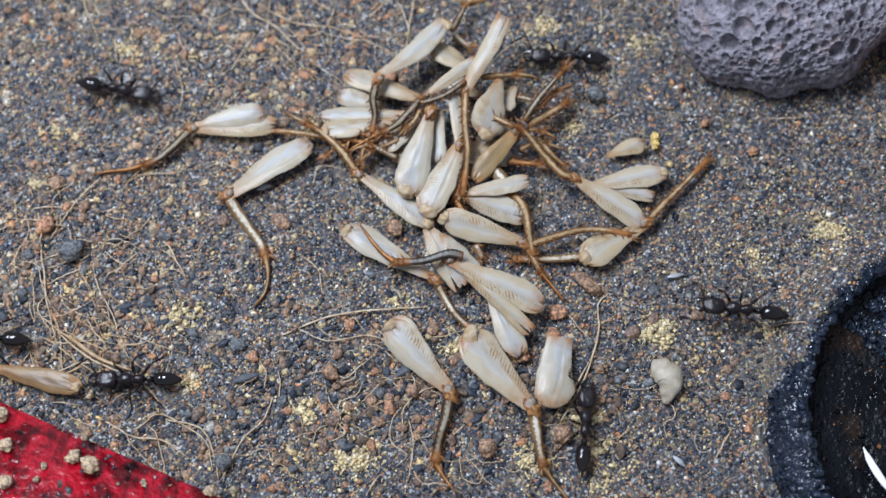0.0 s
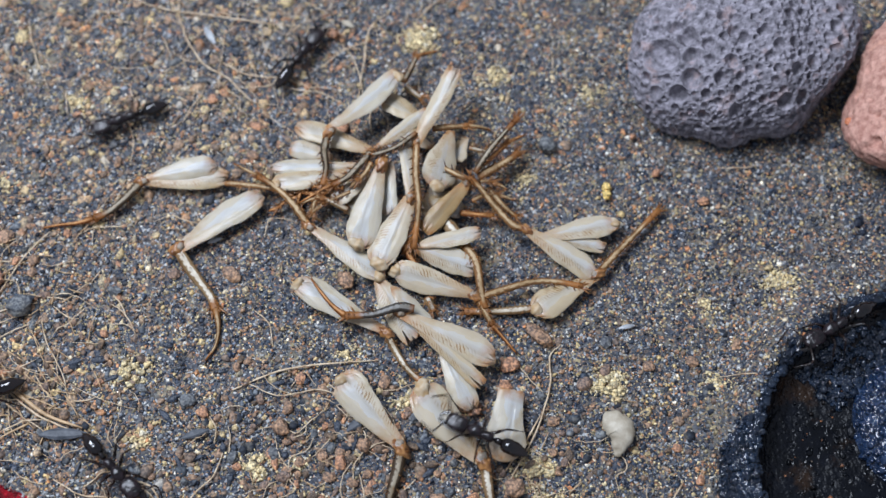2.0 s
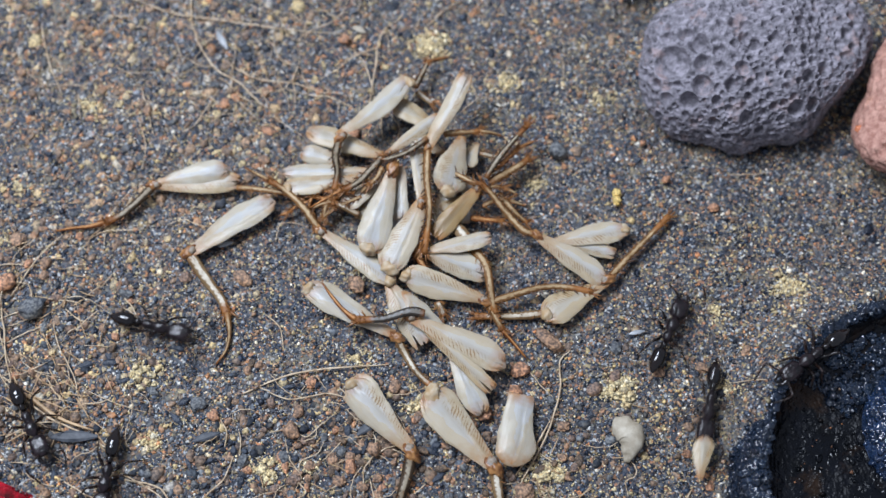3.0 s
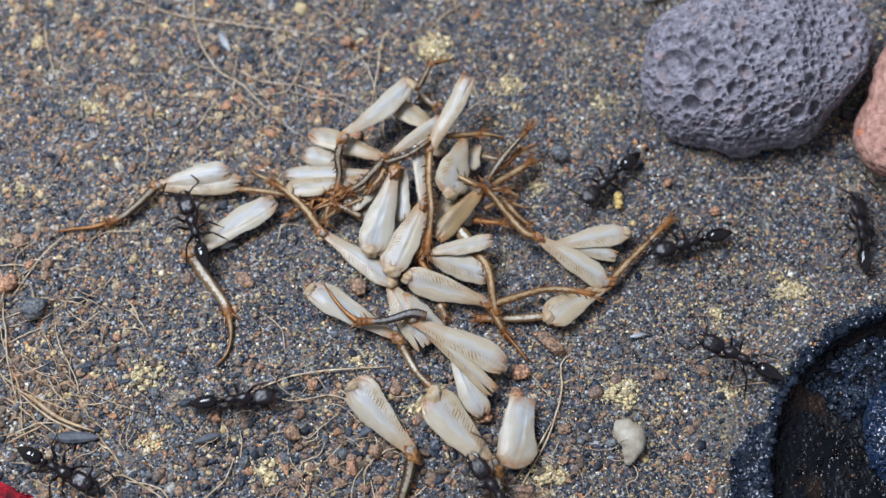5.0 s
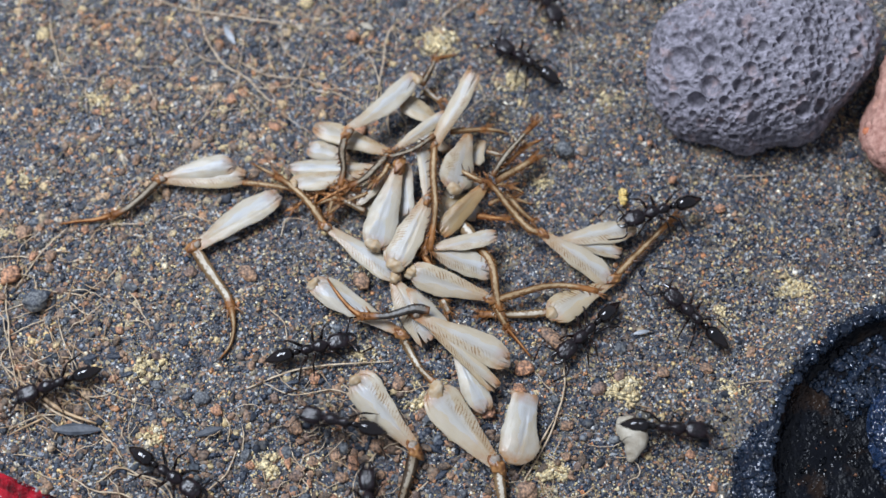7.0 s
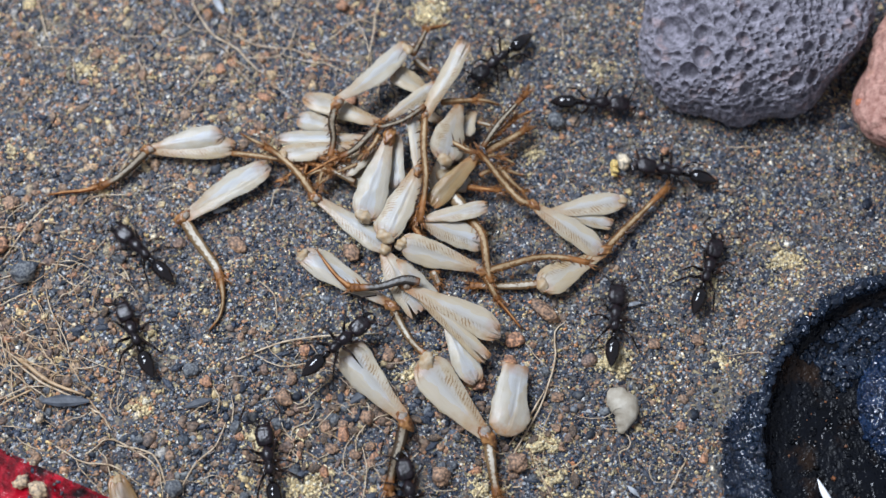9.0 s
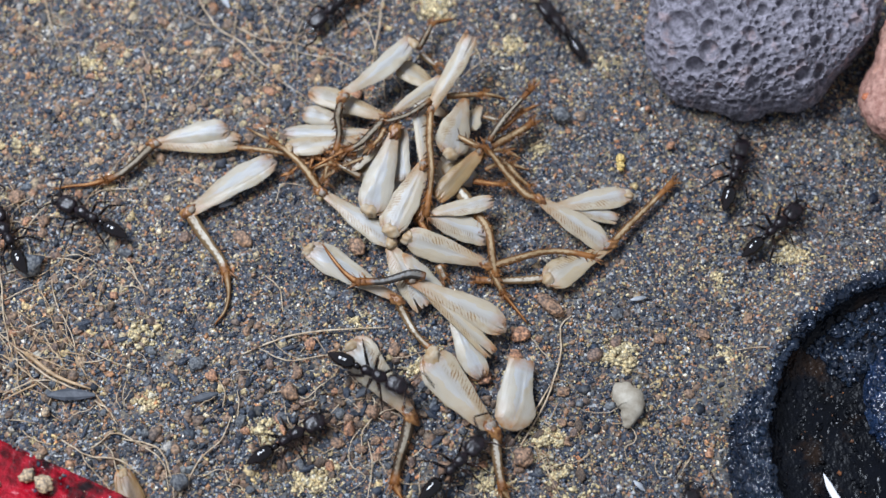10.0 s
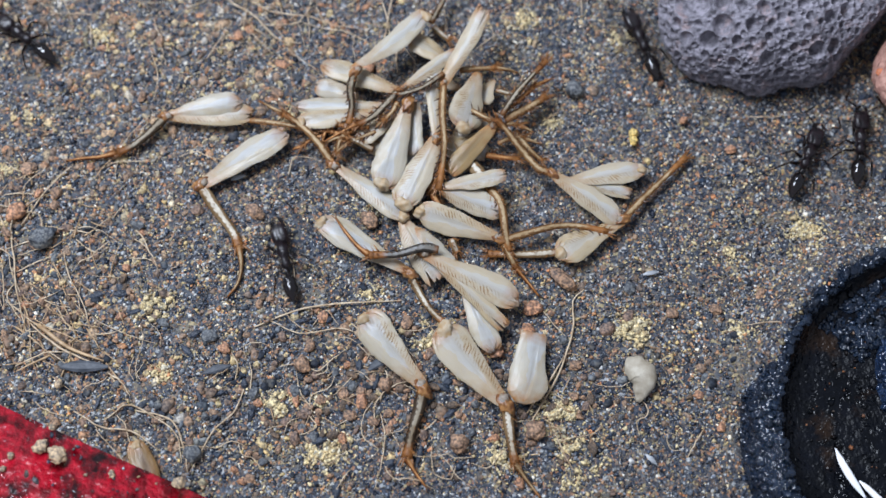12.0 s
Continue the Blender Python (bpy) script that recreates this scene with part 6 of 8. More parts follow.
def motions():
    crawl(ANTS[0], [
        (0, -47.27, 14.28, 0.0, -12.3), (0.1, -45.04, 15.78, 0.0, 8.9), (0.2, -41.90, 18.39, 0.0, 20.1), (0.3, -38.71, 20.51, 0.0, 14.0),
        (0.4, -36.10, 20.75, 0.0, 6.6), (0.5, -33.55, 20.49, 0.0, -0.5), (0.6, -31.48, 19.60, 0.0, -11.3), (0.7, -29.39, 18.28, 0.0, -20.3),
        (0.8, -27.68, 17.61, 0.0, -22.0), (0.9, -26.11, 17.32, 0.0, -17.9), (1, -25.17, 17.28, 0.0, -11.8), (1.1, -23.64, 18.10, 0.0, -2.5),
        (1.2, -21.89, 18.66, 0.0, -2.5), (1.3, -20.56, 18.53, 0.3, -5.6), (1.4, -20.05, 17.03, 1.7, -7.3), (1.5, -21.00, 17.88, 0.3, -2.1),
        (1.6, -22.88, 18.18, 0.0, 11.1), (1.7, -23.24, 17.44, 0.0, 33.6), (1.8, -22.40, 18.14, 0.0, 49.6), (1.9, -18.66, 23.07, 0.0, 48.7),
        (2, -16.79, 26.68, 0.0, 57.2), (2.1, -15.47, 30.30, 0.0, 64.8), (2.2, -14.73, 33.86, 0.0, 71.1), (2.3, -13.57, 36.74, 0.0, 70.2),
        (2.6, -9.45, 53.31, 0.0, 73.8), (3, -4.70, 68.56, 0.0, 76.2), (3.5, 0.05, 83.80, 0.0, 78.6), (4, 0.28, 81.76, 0.0, 91.8),
        (4.5, 0.51, 79.71, 0.0, 105.0), (4.9, 0.73, 77.67, 0.0, 118.2), (5.4, 0.96, 75.62, 0.0, 131.4), (5.9, 1.19, 73.57, 0.0, 144.6),
        (6.4, 1.42, 71.53, 0.0, 157.8), (6.9, 1.65, 69.48, 0.0, 171.0), (7.4, 1.88, 67.44, 0.0, 184.2), (7.8, 2.11, 65.39, 0.0, 197.4),
        (8.3, 2.34, 63.34, 0.0, 210.6), (8.8, 2.57, 61.30, 0.0, 223.8), (9.2, -2.51, 46.74, 0.0, 226.9), (9.7, -7.59, 32.17, 0.0, 229.9),
        (9.9, -12.37, 30.66, 0.0, 216.1), (10, -13.78, 29.32, 0.0, 223.3), (10.1, -14.78, 27.80, 0.0, 218.5), (10.2, -16.75, 25.55, 0.0, 221.9),
        (10.3, -19.44, 22.69, 0.0, 240.1), (10.4, -21.35, 20.90, 0.0, 256.9), (10.5, -21.88, 20.16, 0.0, 267.0), (10.6, -21.88, 19.81, 0.0, 269.0),
        (10.7, -22.04, 19.57, 0.0, 264.1), (10.8, -22.44, 18.84, 0.0, 263.3), (10.9, -23.26, 18.52, 0.0, 260.2), (11, -23.90, 19.38, 0.0, 250.4),
        (11.1, -24.55, 19.76, 0.0, 236.9), (11.2, -24.65, 20.08, 0.0, 225.6), (11.3, -25.93, 21.58, 0.0, 212.7), (11.4, -26.86, 23.22, 0.0, 200.3),
        (11.5, -25.90, 25.59, 0.0, 174.1), (11.6, -24.99, 26.49, 0.0, 164.7), (11.7, -24.96, 27.89, 0.0, 152.8), (11.9, -28.39, 35.16, 0.0, 142.4),
        (12, -29.94, 37.19, 0.0, 142.4)])
    crawl(ANTS[1], [
        (0, -28.01, 59.83, 0.0, -96.1), (0.5, -27.37, 53.01, 0.0, -96.1), (1, -26.72, 46.18, 0.0, -96.1), (1.3, -25.39, 35.75, 0.0, -103.0),
        (1.4, -25.34, 32.10, 0.0, -108.7), (1.5, -25.72, 28.60, 0.0, -116.7), (1.6, -27.74, 24.71, 0.0, -123.5), (1.7, -30.50, 22.41, 0.0, -134.5),
        (1.8, -33.71, 20.90, 0.0, -142.8), (1.9, -36.85, 18.99, 0.0, -149.2), (2, -39.59, 17.68, 0.0, -158.0), (2.1, -43.83, 16.68, 0.0, -163.2),
        (2.2, -49.47, 13.77, 0.0, -150.2), (2.3, -53.74, 10.23, 0.0, -141.2), (2.4, -57.40, 6.62, 0.0, -137.7), (2.6, -64.90, -0.61, 0.0, -142.0),
        (2.8, -65.52, -1.32, 0.0, -189.2), (3, -66.14, -2.04, 0.0, -236.4), (3.2, -66.76, -2.76, 0.0, -283.5), (3.5, -61.17, -1.83, 0.0, -311.8),
        (3.8, -55.58, -0.90, 0.0, -340.0), (4.1, -45.96, -0.27, 0.0, -323.4), (4.4, -36.35, 0.36, 0.0, -306.9), (4.8, -30.48, 0.03, 1.7, -257.9),
        (4.9, -30.86, 0.80, 1.7, -252.4), (5, -31.14, 1.55, 1.7, -250.0), (5.1, -31.25, 2.12, 1.4, -255.1), (5.2, -30.53, 1.44, 1.7, -259.3),
        (5.3, -29.29, -1.17, 1.5, -290.3), (5.4, -26.92, -4.13, 0.2, -332.0), (5.5, -25.19, -5.90, 0.0, -355.4), (5.6, -25.02, -8.12, 0.0, -388.9),
        (5.7, -25.61, -8.89, 0.0, -405.3), (5.8, -26.97, -9.42, 0.0, -417.5), (5.9, -29.72, -11.92, 0.0, -441.6), (6, -32.89, -14.54, 0.0, -469.4),
        (6.1, -34.93, -18.72, 0.0, -467.1), (6.2, -36.07, -19.17, 0.0, -471.5), (6.3, -38.03, -18.53, 0.0, -505.4),
        (6.4, -42.54, -18.07, 0.0, -527.0), (6.5, -46.51, -18.76, 0.0, -525.1), (6.6, -49.00, -19.94, 0.0, -520.5),
        (6.7, -49.58, -20.23, 0.0, -515.7), (6.8, -49.38, -19.70, 0.0, -520.6), (6.9, -48.48, -19.65, 0.0, -518.5), (7, -47.32, -19.29, 0.0, -519.7),
        (7.2, -45.70, -15.92, 0.0, -556.5), (7.6, -43.78, -17.54, 0.0, -581.7), (8, -41.86, -19.16, 0.0, -606.9), (8.4, -38.57, -18.47, 0.0, -608.7),
        (8.8, -35.27, -17.77, 0.0, -610.5), (8.9, -35.67, -17.18, 0.0, -612.9), (9, -36.47, -16.89, 0.0, -602.9), (9.1, -38.24, -16.31, 0.0, -586.4),
        (9.2, -41.45, -14.47, 0.0, -578.0), (9.3, -44.43, -12.67, 0.0, -577.8), (9.4, -46.86, -11.87, 0.0, -574.1),
        (9.5, -48.25, -11.06, 0.0, -575.2), (9.6, -50.01, -9.93, 0.0, -581.6), (9.7, -51.58, -8.61, 0.0, -585.0), (9.8, -53.50, -6.48, 0.0, -589.1),
        (9.9, -54.27, -5.12, 0.0, -595.0), (10, -54.33, -4.58, 0.0, -599.6), (10.1, -55.11, -3.73, 0.0, -599.7), (10.2, -55.92, -2.91, 0.0, -597.4),
        (10.3, -57.20, -1.98, 0.0, -596.8), (10.5, -61.38, 1.49, 0.0, -591.9), (11, -65.09, 19.75, 0.0, -587.1), (11.2, -62.57, 18.74, 0.0, -581.3),
        (11.5, -58.69, 29.27, 0.0, -611.2), (11.8, -62.43, 36.78, 0.0, -602.6), (12, -65.25, 41.12, 0.0, -597.3)])
    crawl(ANTS[2], [
        (0, 12.57, 18.30, 0.0, 175.9), (0.1, 12.67, 18.48, 0.0, 169.1), (0.2, 15.07, 19.29, 0.0, 157.1), (0.3, 16.02, 20.96, 0.0, 143.0),
        (0.4, 14.63, 24.92, 0.0, 125.9), (0.5, 12.34, 29.53, 0.0, 117.8), (0.6, 10.80, 34.23, 0.0, 112.6), (0.9, 4.35, 51.79, 0.0, 115.6),
        (1.4, 10.08, 50.05, 0.0, 154.2), (1.9, 15.82, 48.31, 0.0, 192.9), (2.4, 21.55, 46.57, 0.0, 231.6), (2.9, 27.29, 44.82, 0.0, 270.2),
        (3.2, 25.31, 32.41, 0.0, 273.1), (3.3, 24.29, 35.33, 0.0, 234.6), (3.5, 22.38, 40.76, 0.0, 163.1), (3.6, 21.36, 43.69, 0.0, 124.5),
        (4.1, 10.62, 55.86, 0.0, 132.1), (4.5, -0.11, 68.04, 0.0, 139.7), (5, -10.85, 80.21, 0.0, 147.2), (5.5, -13.35, 77.63, 0.0, 159.2),
        (6, -15.84, 75.05, 0.0, 171.2), (6.5, -18.34, 72.46, 0.0, 183.1), (7, -20.84, 69.88, 0.0, 195.1), (7.5, -23.34, 67.29, 0.0, 207.0),
        (8, -25.83, 64.71, 0.0, 219.0), (8.5, -28.33, 62.13, 0.0, 230.9), (9, -30.83, 59.54, 0.0, 242.9), (9.5, -33.32, 56.96, 0.0, 254.9),
        (10, -35.82, 54.38, 0.0, 266.8), (10.5, -38.32, 51.79, 0.0, 278.8), (10.9, -35.70, 28.47, 0.0, 280.1), (11, -34.91, 24.20, 0.0, 282.9),
        (11.1, -34.53, 22.53, 0.0, 284.6), (11.2, -35.72, 22.86, 0.0, 287.5), (11.3, -37.15, 23.76, 0.0, 289.9), (11.4, -36.10, 25.92, 0.0, 288.2),
        (11.5, -34.93, 28.20, 0.0, 285.1), (11.7, -31.71, 35.89, 0.0, 278.7), (12, -31.13, 44.25, 0.0, 278.5)])
    crawl(ANTS[3], [
        (0, 32.31, -17.72, 2.1, 171.7), (0.1, 31.79, -15.14, 0.3, 147.5), (0.2, 31.96, -7.80, 0.0, 106.2), (0.3, 29.47, -1.09, 0.0, 115.9),
        (0.4, 27.58, 2.02, 0.0, 128.2), (0.5, 26.79, 4.03, 0.0, 140.6), (0.6, 25.38, 5.02, 0.0, 150.9), (0.7, 24.48, 5.40, 0.0, 152.6),
        (0.8, 26.34, 4.83, 0.0, 143.1), (0.9, 29.51, 2.37, 0.0, 116.3), (1, 32.30, 0.63, 0.0, 76.0), (1.1, 36.21, -0.30, 0.0, 24.8),
        (1.2, 41.44, -1.67, 0.0, -7.3), (1.3, 44.11, -2.04, 0.0, -9.0), (1.4, 49.82, -1.99, 0.0, -1.6), (1.5, 53.65, -1.43, 0.0, 4.0),
        (1.6, 57.01, -1.29, 0.0, 1.9), (1.8, 68.71, -2.18, 0.0, -5.7), (1.9, 70.03, -5.78, 2.0, -50.9), (2, 71.35, -9.37, 4.1, -96.1),
        (2.1, 69.24, -8.64, 3.9, -146.3), (2.2, 67.12, -7.90, 3.8, -196.4), (2.3, 63.76, -6.61, 3.4, -183.0), (2.4, 61.04, -5.14, 1.8, -176.7),
        (2.5, 58.58, -3.74, 0.2, -171.5), (2.6, 51.39, -3.67, 0.0, -170.2), (2.7, 44.19, -5.87, 0.0, -150.2), (2.8, 39.88, -9.75, 0.0, -127.9),
        (2.9, 35.46, -16.11, 0.0, -107.8), (3, 33.19, -21.64, 0.0, -104.0), (3.1, 30.35, -25.81, 0.0, -112.2), (3.2, 26.87, -29.18, 0.0, -123.6),
        (3.5, 20.41, -37.88, 0.0, -124.1), (4, 19.91, -43.02, 0.0, -104.3), (4.5, 19.41, -48.17, 0.0, -84.6), (5, 18.91, -53.31, 0.0, -64.8),
        (5.5, 19.65, -52.92, 0.0, -49.9), (6, 20.38, -52.53, 0.0, -35.0), (6.5, 21.11, -52.14, 0.0, -20.1), (7, 21.85, -51.74, 0.0, -5.1),
        (7.5, 22.58, -51.35, 0.0, 9.8), (8, 23.31, -50.96, 0.0, 24.7), (8.5, 24.05, -50.57, 0.0, 39.6), (9, 24.78, -50.17, 0.0, 54.5),
        (9.5, 25.51, -49.78, 0.0, 69.4), (9.8, 27.78, -43.75, 0.0, 73.8), (10.2, 30.05, -37.72, 0.0, 78.2), (10.3, 31.02, -34.98, 0.0, 77.5),
        (10.4, 32.02, -32.20, 0.0, 75.8), (10.5, 32.66, -29.49, 0.4, 74.9), (10.6, 35.07, -25.12, 2.6, 67.8), (10.7, 38.08, -19.41, 3.5, 66.2),
        (10.8, 39.89, -14.59, 3.1, 66.6), (10.9, 42.48, -9.82, 1.6, 61.2), (11, 45.75, -5.93, 0.2, 51.2), (11.1, 50.02, -2.64, 0.0, 39.2),
        (11.2, 53.44, 0.11, 0.0, 33.9), (11.3, 54.57, 1.64, 0.0, 42.8), (11.4, 53.44, 2.52, 0.0, 59.3), (11.5, 52.11, 5.58, 0.0, 84.5),
        (11.6, 52.88, 8.42, 0.0, 88.1), (11.7, 52.99, 8.87, 0.0, 90.1), (11.8, 53.27, 7.62, 0.0, 91.0), (11.9, 52.97, 6.35, 0.0, 86.4),
        (12, 52.69, 5.03, 0.0, 80.0)])
    crawl(ANTS[4], [
        (0, -41.59, -25.31, 0.0, 179.5), (0.3, -40.97, -24.30, 0.0, 177.8), (0.5, -40.05, -24.05, 0.0, 174.8), (0.7, -38.95, -24.91, 0.0, 176.2),
        (1, -37.46, -26.57, 0.0, 176.1), (1.1, -36.59, -26.59, 0.0, 181.4), (1.2, -35.81, -26.72, 0.0, 190.1), (1.3, -35.44, -27.27, 0.0, 211.6),
        (1.4, -35.97, -28.43, 0.0, 263.1), (1.5, -36.32, -29.52, 0.0, 272.4), (1.6, -36.57, -30.89, 0.0, 282.8), (1.7, -36.85, -30.96, 0.0, 287.3),
        (1.8, -36.74, -30.39, 0.0, 293.9), (1.9, -36.93, -29.70, 0.0, 310.0), (2, -37.79, -29.02, 0.0, 313.4), (2.1, -38.77, -29.53, 0.0, 306.4),
        (2.2, -40.25, -29.55, 0.0, 289.0), (2.3, -40.69, -29.52, 0.0, 281.6), (2.5, -39.08, -30.08, 0.0, 278.7), (2.8, -39.23, -29.80, 0.0, 272.2),
        (3, -39.66, -29.62, 0.0, 263.0), (3.2, -40.67, -30.19, 0.0, 253.5), (3.6, -40.85, -36.01, 0.0, 261.1), (4.1, -36.05, -40.51, 0.0, 293.9),
        (4.5, -31.25, -45.02, 0.0, 326.7), (5, -26.45, -49.53, 0.0, 359.6), (5.4, -21.92, -46.73, 0.0, 383.2), (5.8, -17.38, -43.93, 0.0, 406.8),
        (6.3, -12.85, -41.13, 0.0, 430.3), (6.7, -8.32, -38.33, 0.0, 453.9), (7, -8.61, -34.48, 0.0, 454.0), (7.2, -5.63, -32.22, 0.3, 445.7),
        (7.3, -5.57, -34.15, 0.2, 473.8), (7.4, -5.46, -38.38, 0.1, 535.7), (7.5, -5.34, -42.60, 0.0, 597.5), (7.6, -5.29, -44.53, 0.0, 625.6),
        (7.9, -4.47, -42.94, 0.0, 569.2), (8.3, -3.65, -41.35, 0.0, 512.8), (8.6, -2.83, -39.76, 0.0, 456.4), (8.9, -2.56, -36.77, 0.0, 464.6),
        (9, -2.39, -36.63, 0.0, 462.6), (9.2, -0.50, -35.02, 0.0, 440.2), (9.5, 2.45, -33.15, 0.1, 417.6), (9.7, 0.65, -32.82, 0.0, 409.2),
        (9.8, 0.52, -33.00, 0.0, 410.2), (9.9, 1.12, -33.11, 0.1, 409.8), (10, 1.92, -33.68, 0.8, 404.4), (10.1, 3.04, -33.85, 1.3, 395.7),
        (10.2, 4.50, -33.72, 1.7, 393.5), (10.3, 6.14, -33.45, 1.8, 396.0), (10.4, 9.27, -31.93, 0.4, 395.3), (10.5, 12.59, -28.48, 0.9, 394.1),
        (10.6, 15.28, -25.08, 1.3, 404.7), (10.7, 18.76, -21.95, 0.2, 405.2), (10.8, 21.93, -20.51, 0.0, 401.1), (10.9, 26.89, -19.28, 0.0, 388.2),
        (11, 30.59, -18.29, 0.0, 382.8), (11.1, 34.13, -15.96, 0.0, 382.0), (11.2, 37.44, -12.64, 0.0, 400.7), (11.3, 40.18, -9.57, 0.0, 416.2),
        (11.4, 43.26, -4.14, 0.0, 423.0), (11.5, 43.73, -1.01, 0.0, 435.6), (11.6, 43.90, 2.40, 0.0, 444.5), (11.7, 44.81, 4.58, 0.0, 440.7),
        (11.8, 45.65, 4.63, 0.0, 433.1), (11.9, 46.00, 4.01, 0.0, 429.0), (12, 45.57, 2.87, 0.0, 424.8)])
    crawl(ANTS[5], [
        (0, 12.79, -31.47, 0.0, 83.7), (0.1, 12.72, -29.45, 0.3, 92.3), (0.2, 12.20, -28.18, 1.9, 98.8), (0.3, 12.45, -26.74, 2.2, 106.8),
        (0.4, 12.59, -26.15, 2.2, 109.5), (0.5, 12.59, -25.66, 2.3, 110.7), (0.6, 12.19, -24.79, 2.3, 111.6), (0.7, 11.73, -24.31, 2.3, 114.8),
        (0.8, 11.34, -23.64, 2.3, 121.5), (0.9, 10.32, -22.66, 2.2, 127.4), (1, 10.05, -21.76, 2.2, 130.3), (1.1, 10.20, -21.27, 2.2, 129.9),
        (1.2, 10.41, -21.15, 2.2, 132.4), (1.3, 10.34, -21.42, 2.2, 142.6), (1.4, 8.52, -22.50, 2.2, 154.6), (1.5, 7.27, -22.93, 2.2, 156.4),
        (1.6, 5.61, -24.12, 2.3, 163.1), (1.7, 4.90, -25.16, 2.3, 166.8), (1.8, 4.59, -26.59, 2.2, 170.2), (1.9, 5.29, -26.92, 2.2, 164.3),
        (2, 6.65, -26.43, 2.3, 154.0), (2.1, 8.90, -26.25, 2.2, 123.1), (2.2, 11.46, -25.61, 1.9, 96.2), (2.3, 13.73, -23.09, 0.3, 86.2),
        (2.4, 16.58, -21.58, 0.0, 67.2), (2.5, 20.03, -19.37, 0.0, 47.2), (2.6, 22.06, -17.85, 0.0, 34.5), (2.7, 25.32, -16.79, 0.0, 31.0),
        (2.8, 26.64, -15.84, 0.0, 34.6), (2.9, 28.14, -14.16, 0.0, 48.2), (3, 28.88, -12.68, 0.0, 63.6), (3.1, 30.09, -9.89, 0.0, 72.5),
        (3.2, 31.95, -7.57, 0.0, 79.3), (3.7, 34.51, 4.85, 0.0, 83.1), (3.9, 32.74, 5.90, 0.0, 41.2), (4, 29.45, 7.83, 0.0, -36.7),
        (4.2, 27.67, 8.87, 0.0, -78.6), (4.5, 27.15, 7.93, 0.0, -76.2), (4.8, 26.62, 6.99, 0.0, -73.8), (4.9, 24.76, 8.50, 0.0, -110.2),
        (5, 22.61, 9.06, 0.0, -138.4), (5.1, 21.48, 10.51, 0.0, -154.7), (5.2, 20.13, 11.94, 0.0, -171.3), (5.3, 18.26, 12.70, 0.0, -179.8),
        (5.4, 17.34, 13.09, 0.0, -184.0), (5.5, 17.31, 13.28, 0.0, -186.9), (5.6, 17.73, 13.20, 0.0, -186.0), (5.7, 20.02, 12.55, 0.0, -165.3),
        (5.8, 21.41, 11.12, 0.0, -144.9), (6, 20.79, 9.68, 0.0, -133.8), (6.1, 20.02, 9.46, 0.0, -136.9), (6.2, 19.82, 9.52, 0.0, -143.2),
        (6.3, 20.08, 9.57, 0.0, -147.7), (6.4, 20.61, 11.26, 0.0, -163.1), (6.5, 20.45, 13.94, 0.0, -186.3), (6.6, 18.27, 15.92, 0.0, -196.5),
        (6.7, 15.96, 19.55, 0.0, -199.2), (6.8, 13.85, 22.35, 0.0, -205.3), (6.9, 12.39, 24.57, 0.0, -213.4), (7, 11.41, 26.21, 0.0, -216.3),
        (7.2, 12.98, 25.03, 0.0, -199.5), (7.6, 11.20, 24.60, 0.0, -178.0), (8, 9.80, 23.80, 0.0, -158.0), (8.4, 9.30, 22.80, 0.0, -148.8),
        (8.8, 9.02, 22.04, 0.0, -141.1), (8.9, 8.84, 22.11, 0.0, -140.0), (9, 8.95, 21.97, 0.1, -139.8), (9.1, 8.87, 22.52, 0.6, -153.0),
        (9.2, 10.30, 25.60, 0.1, -189.8), (9.3, 9.09, 27.33, 0.0, -196.1), (9.4, 4.92, 29.30, 0.0, -196.0), (9.5, 2.94, 31.30, 0.0, -200.6),
        (9.7, -3.16, 38.18, 0.0, -201.2), (10.1, -11.20, 46.84, 0.0, -205.9), (10.5, -19.24, 55.50, 0.0, -210.5), (11, -28.22, 60.66, 0.0, -210.4),
        (11.5, -37.20, 65.82, 0.0, -210.3), (12, -46.18, 70.97, 0.0, -210.2)])
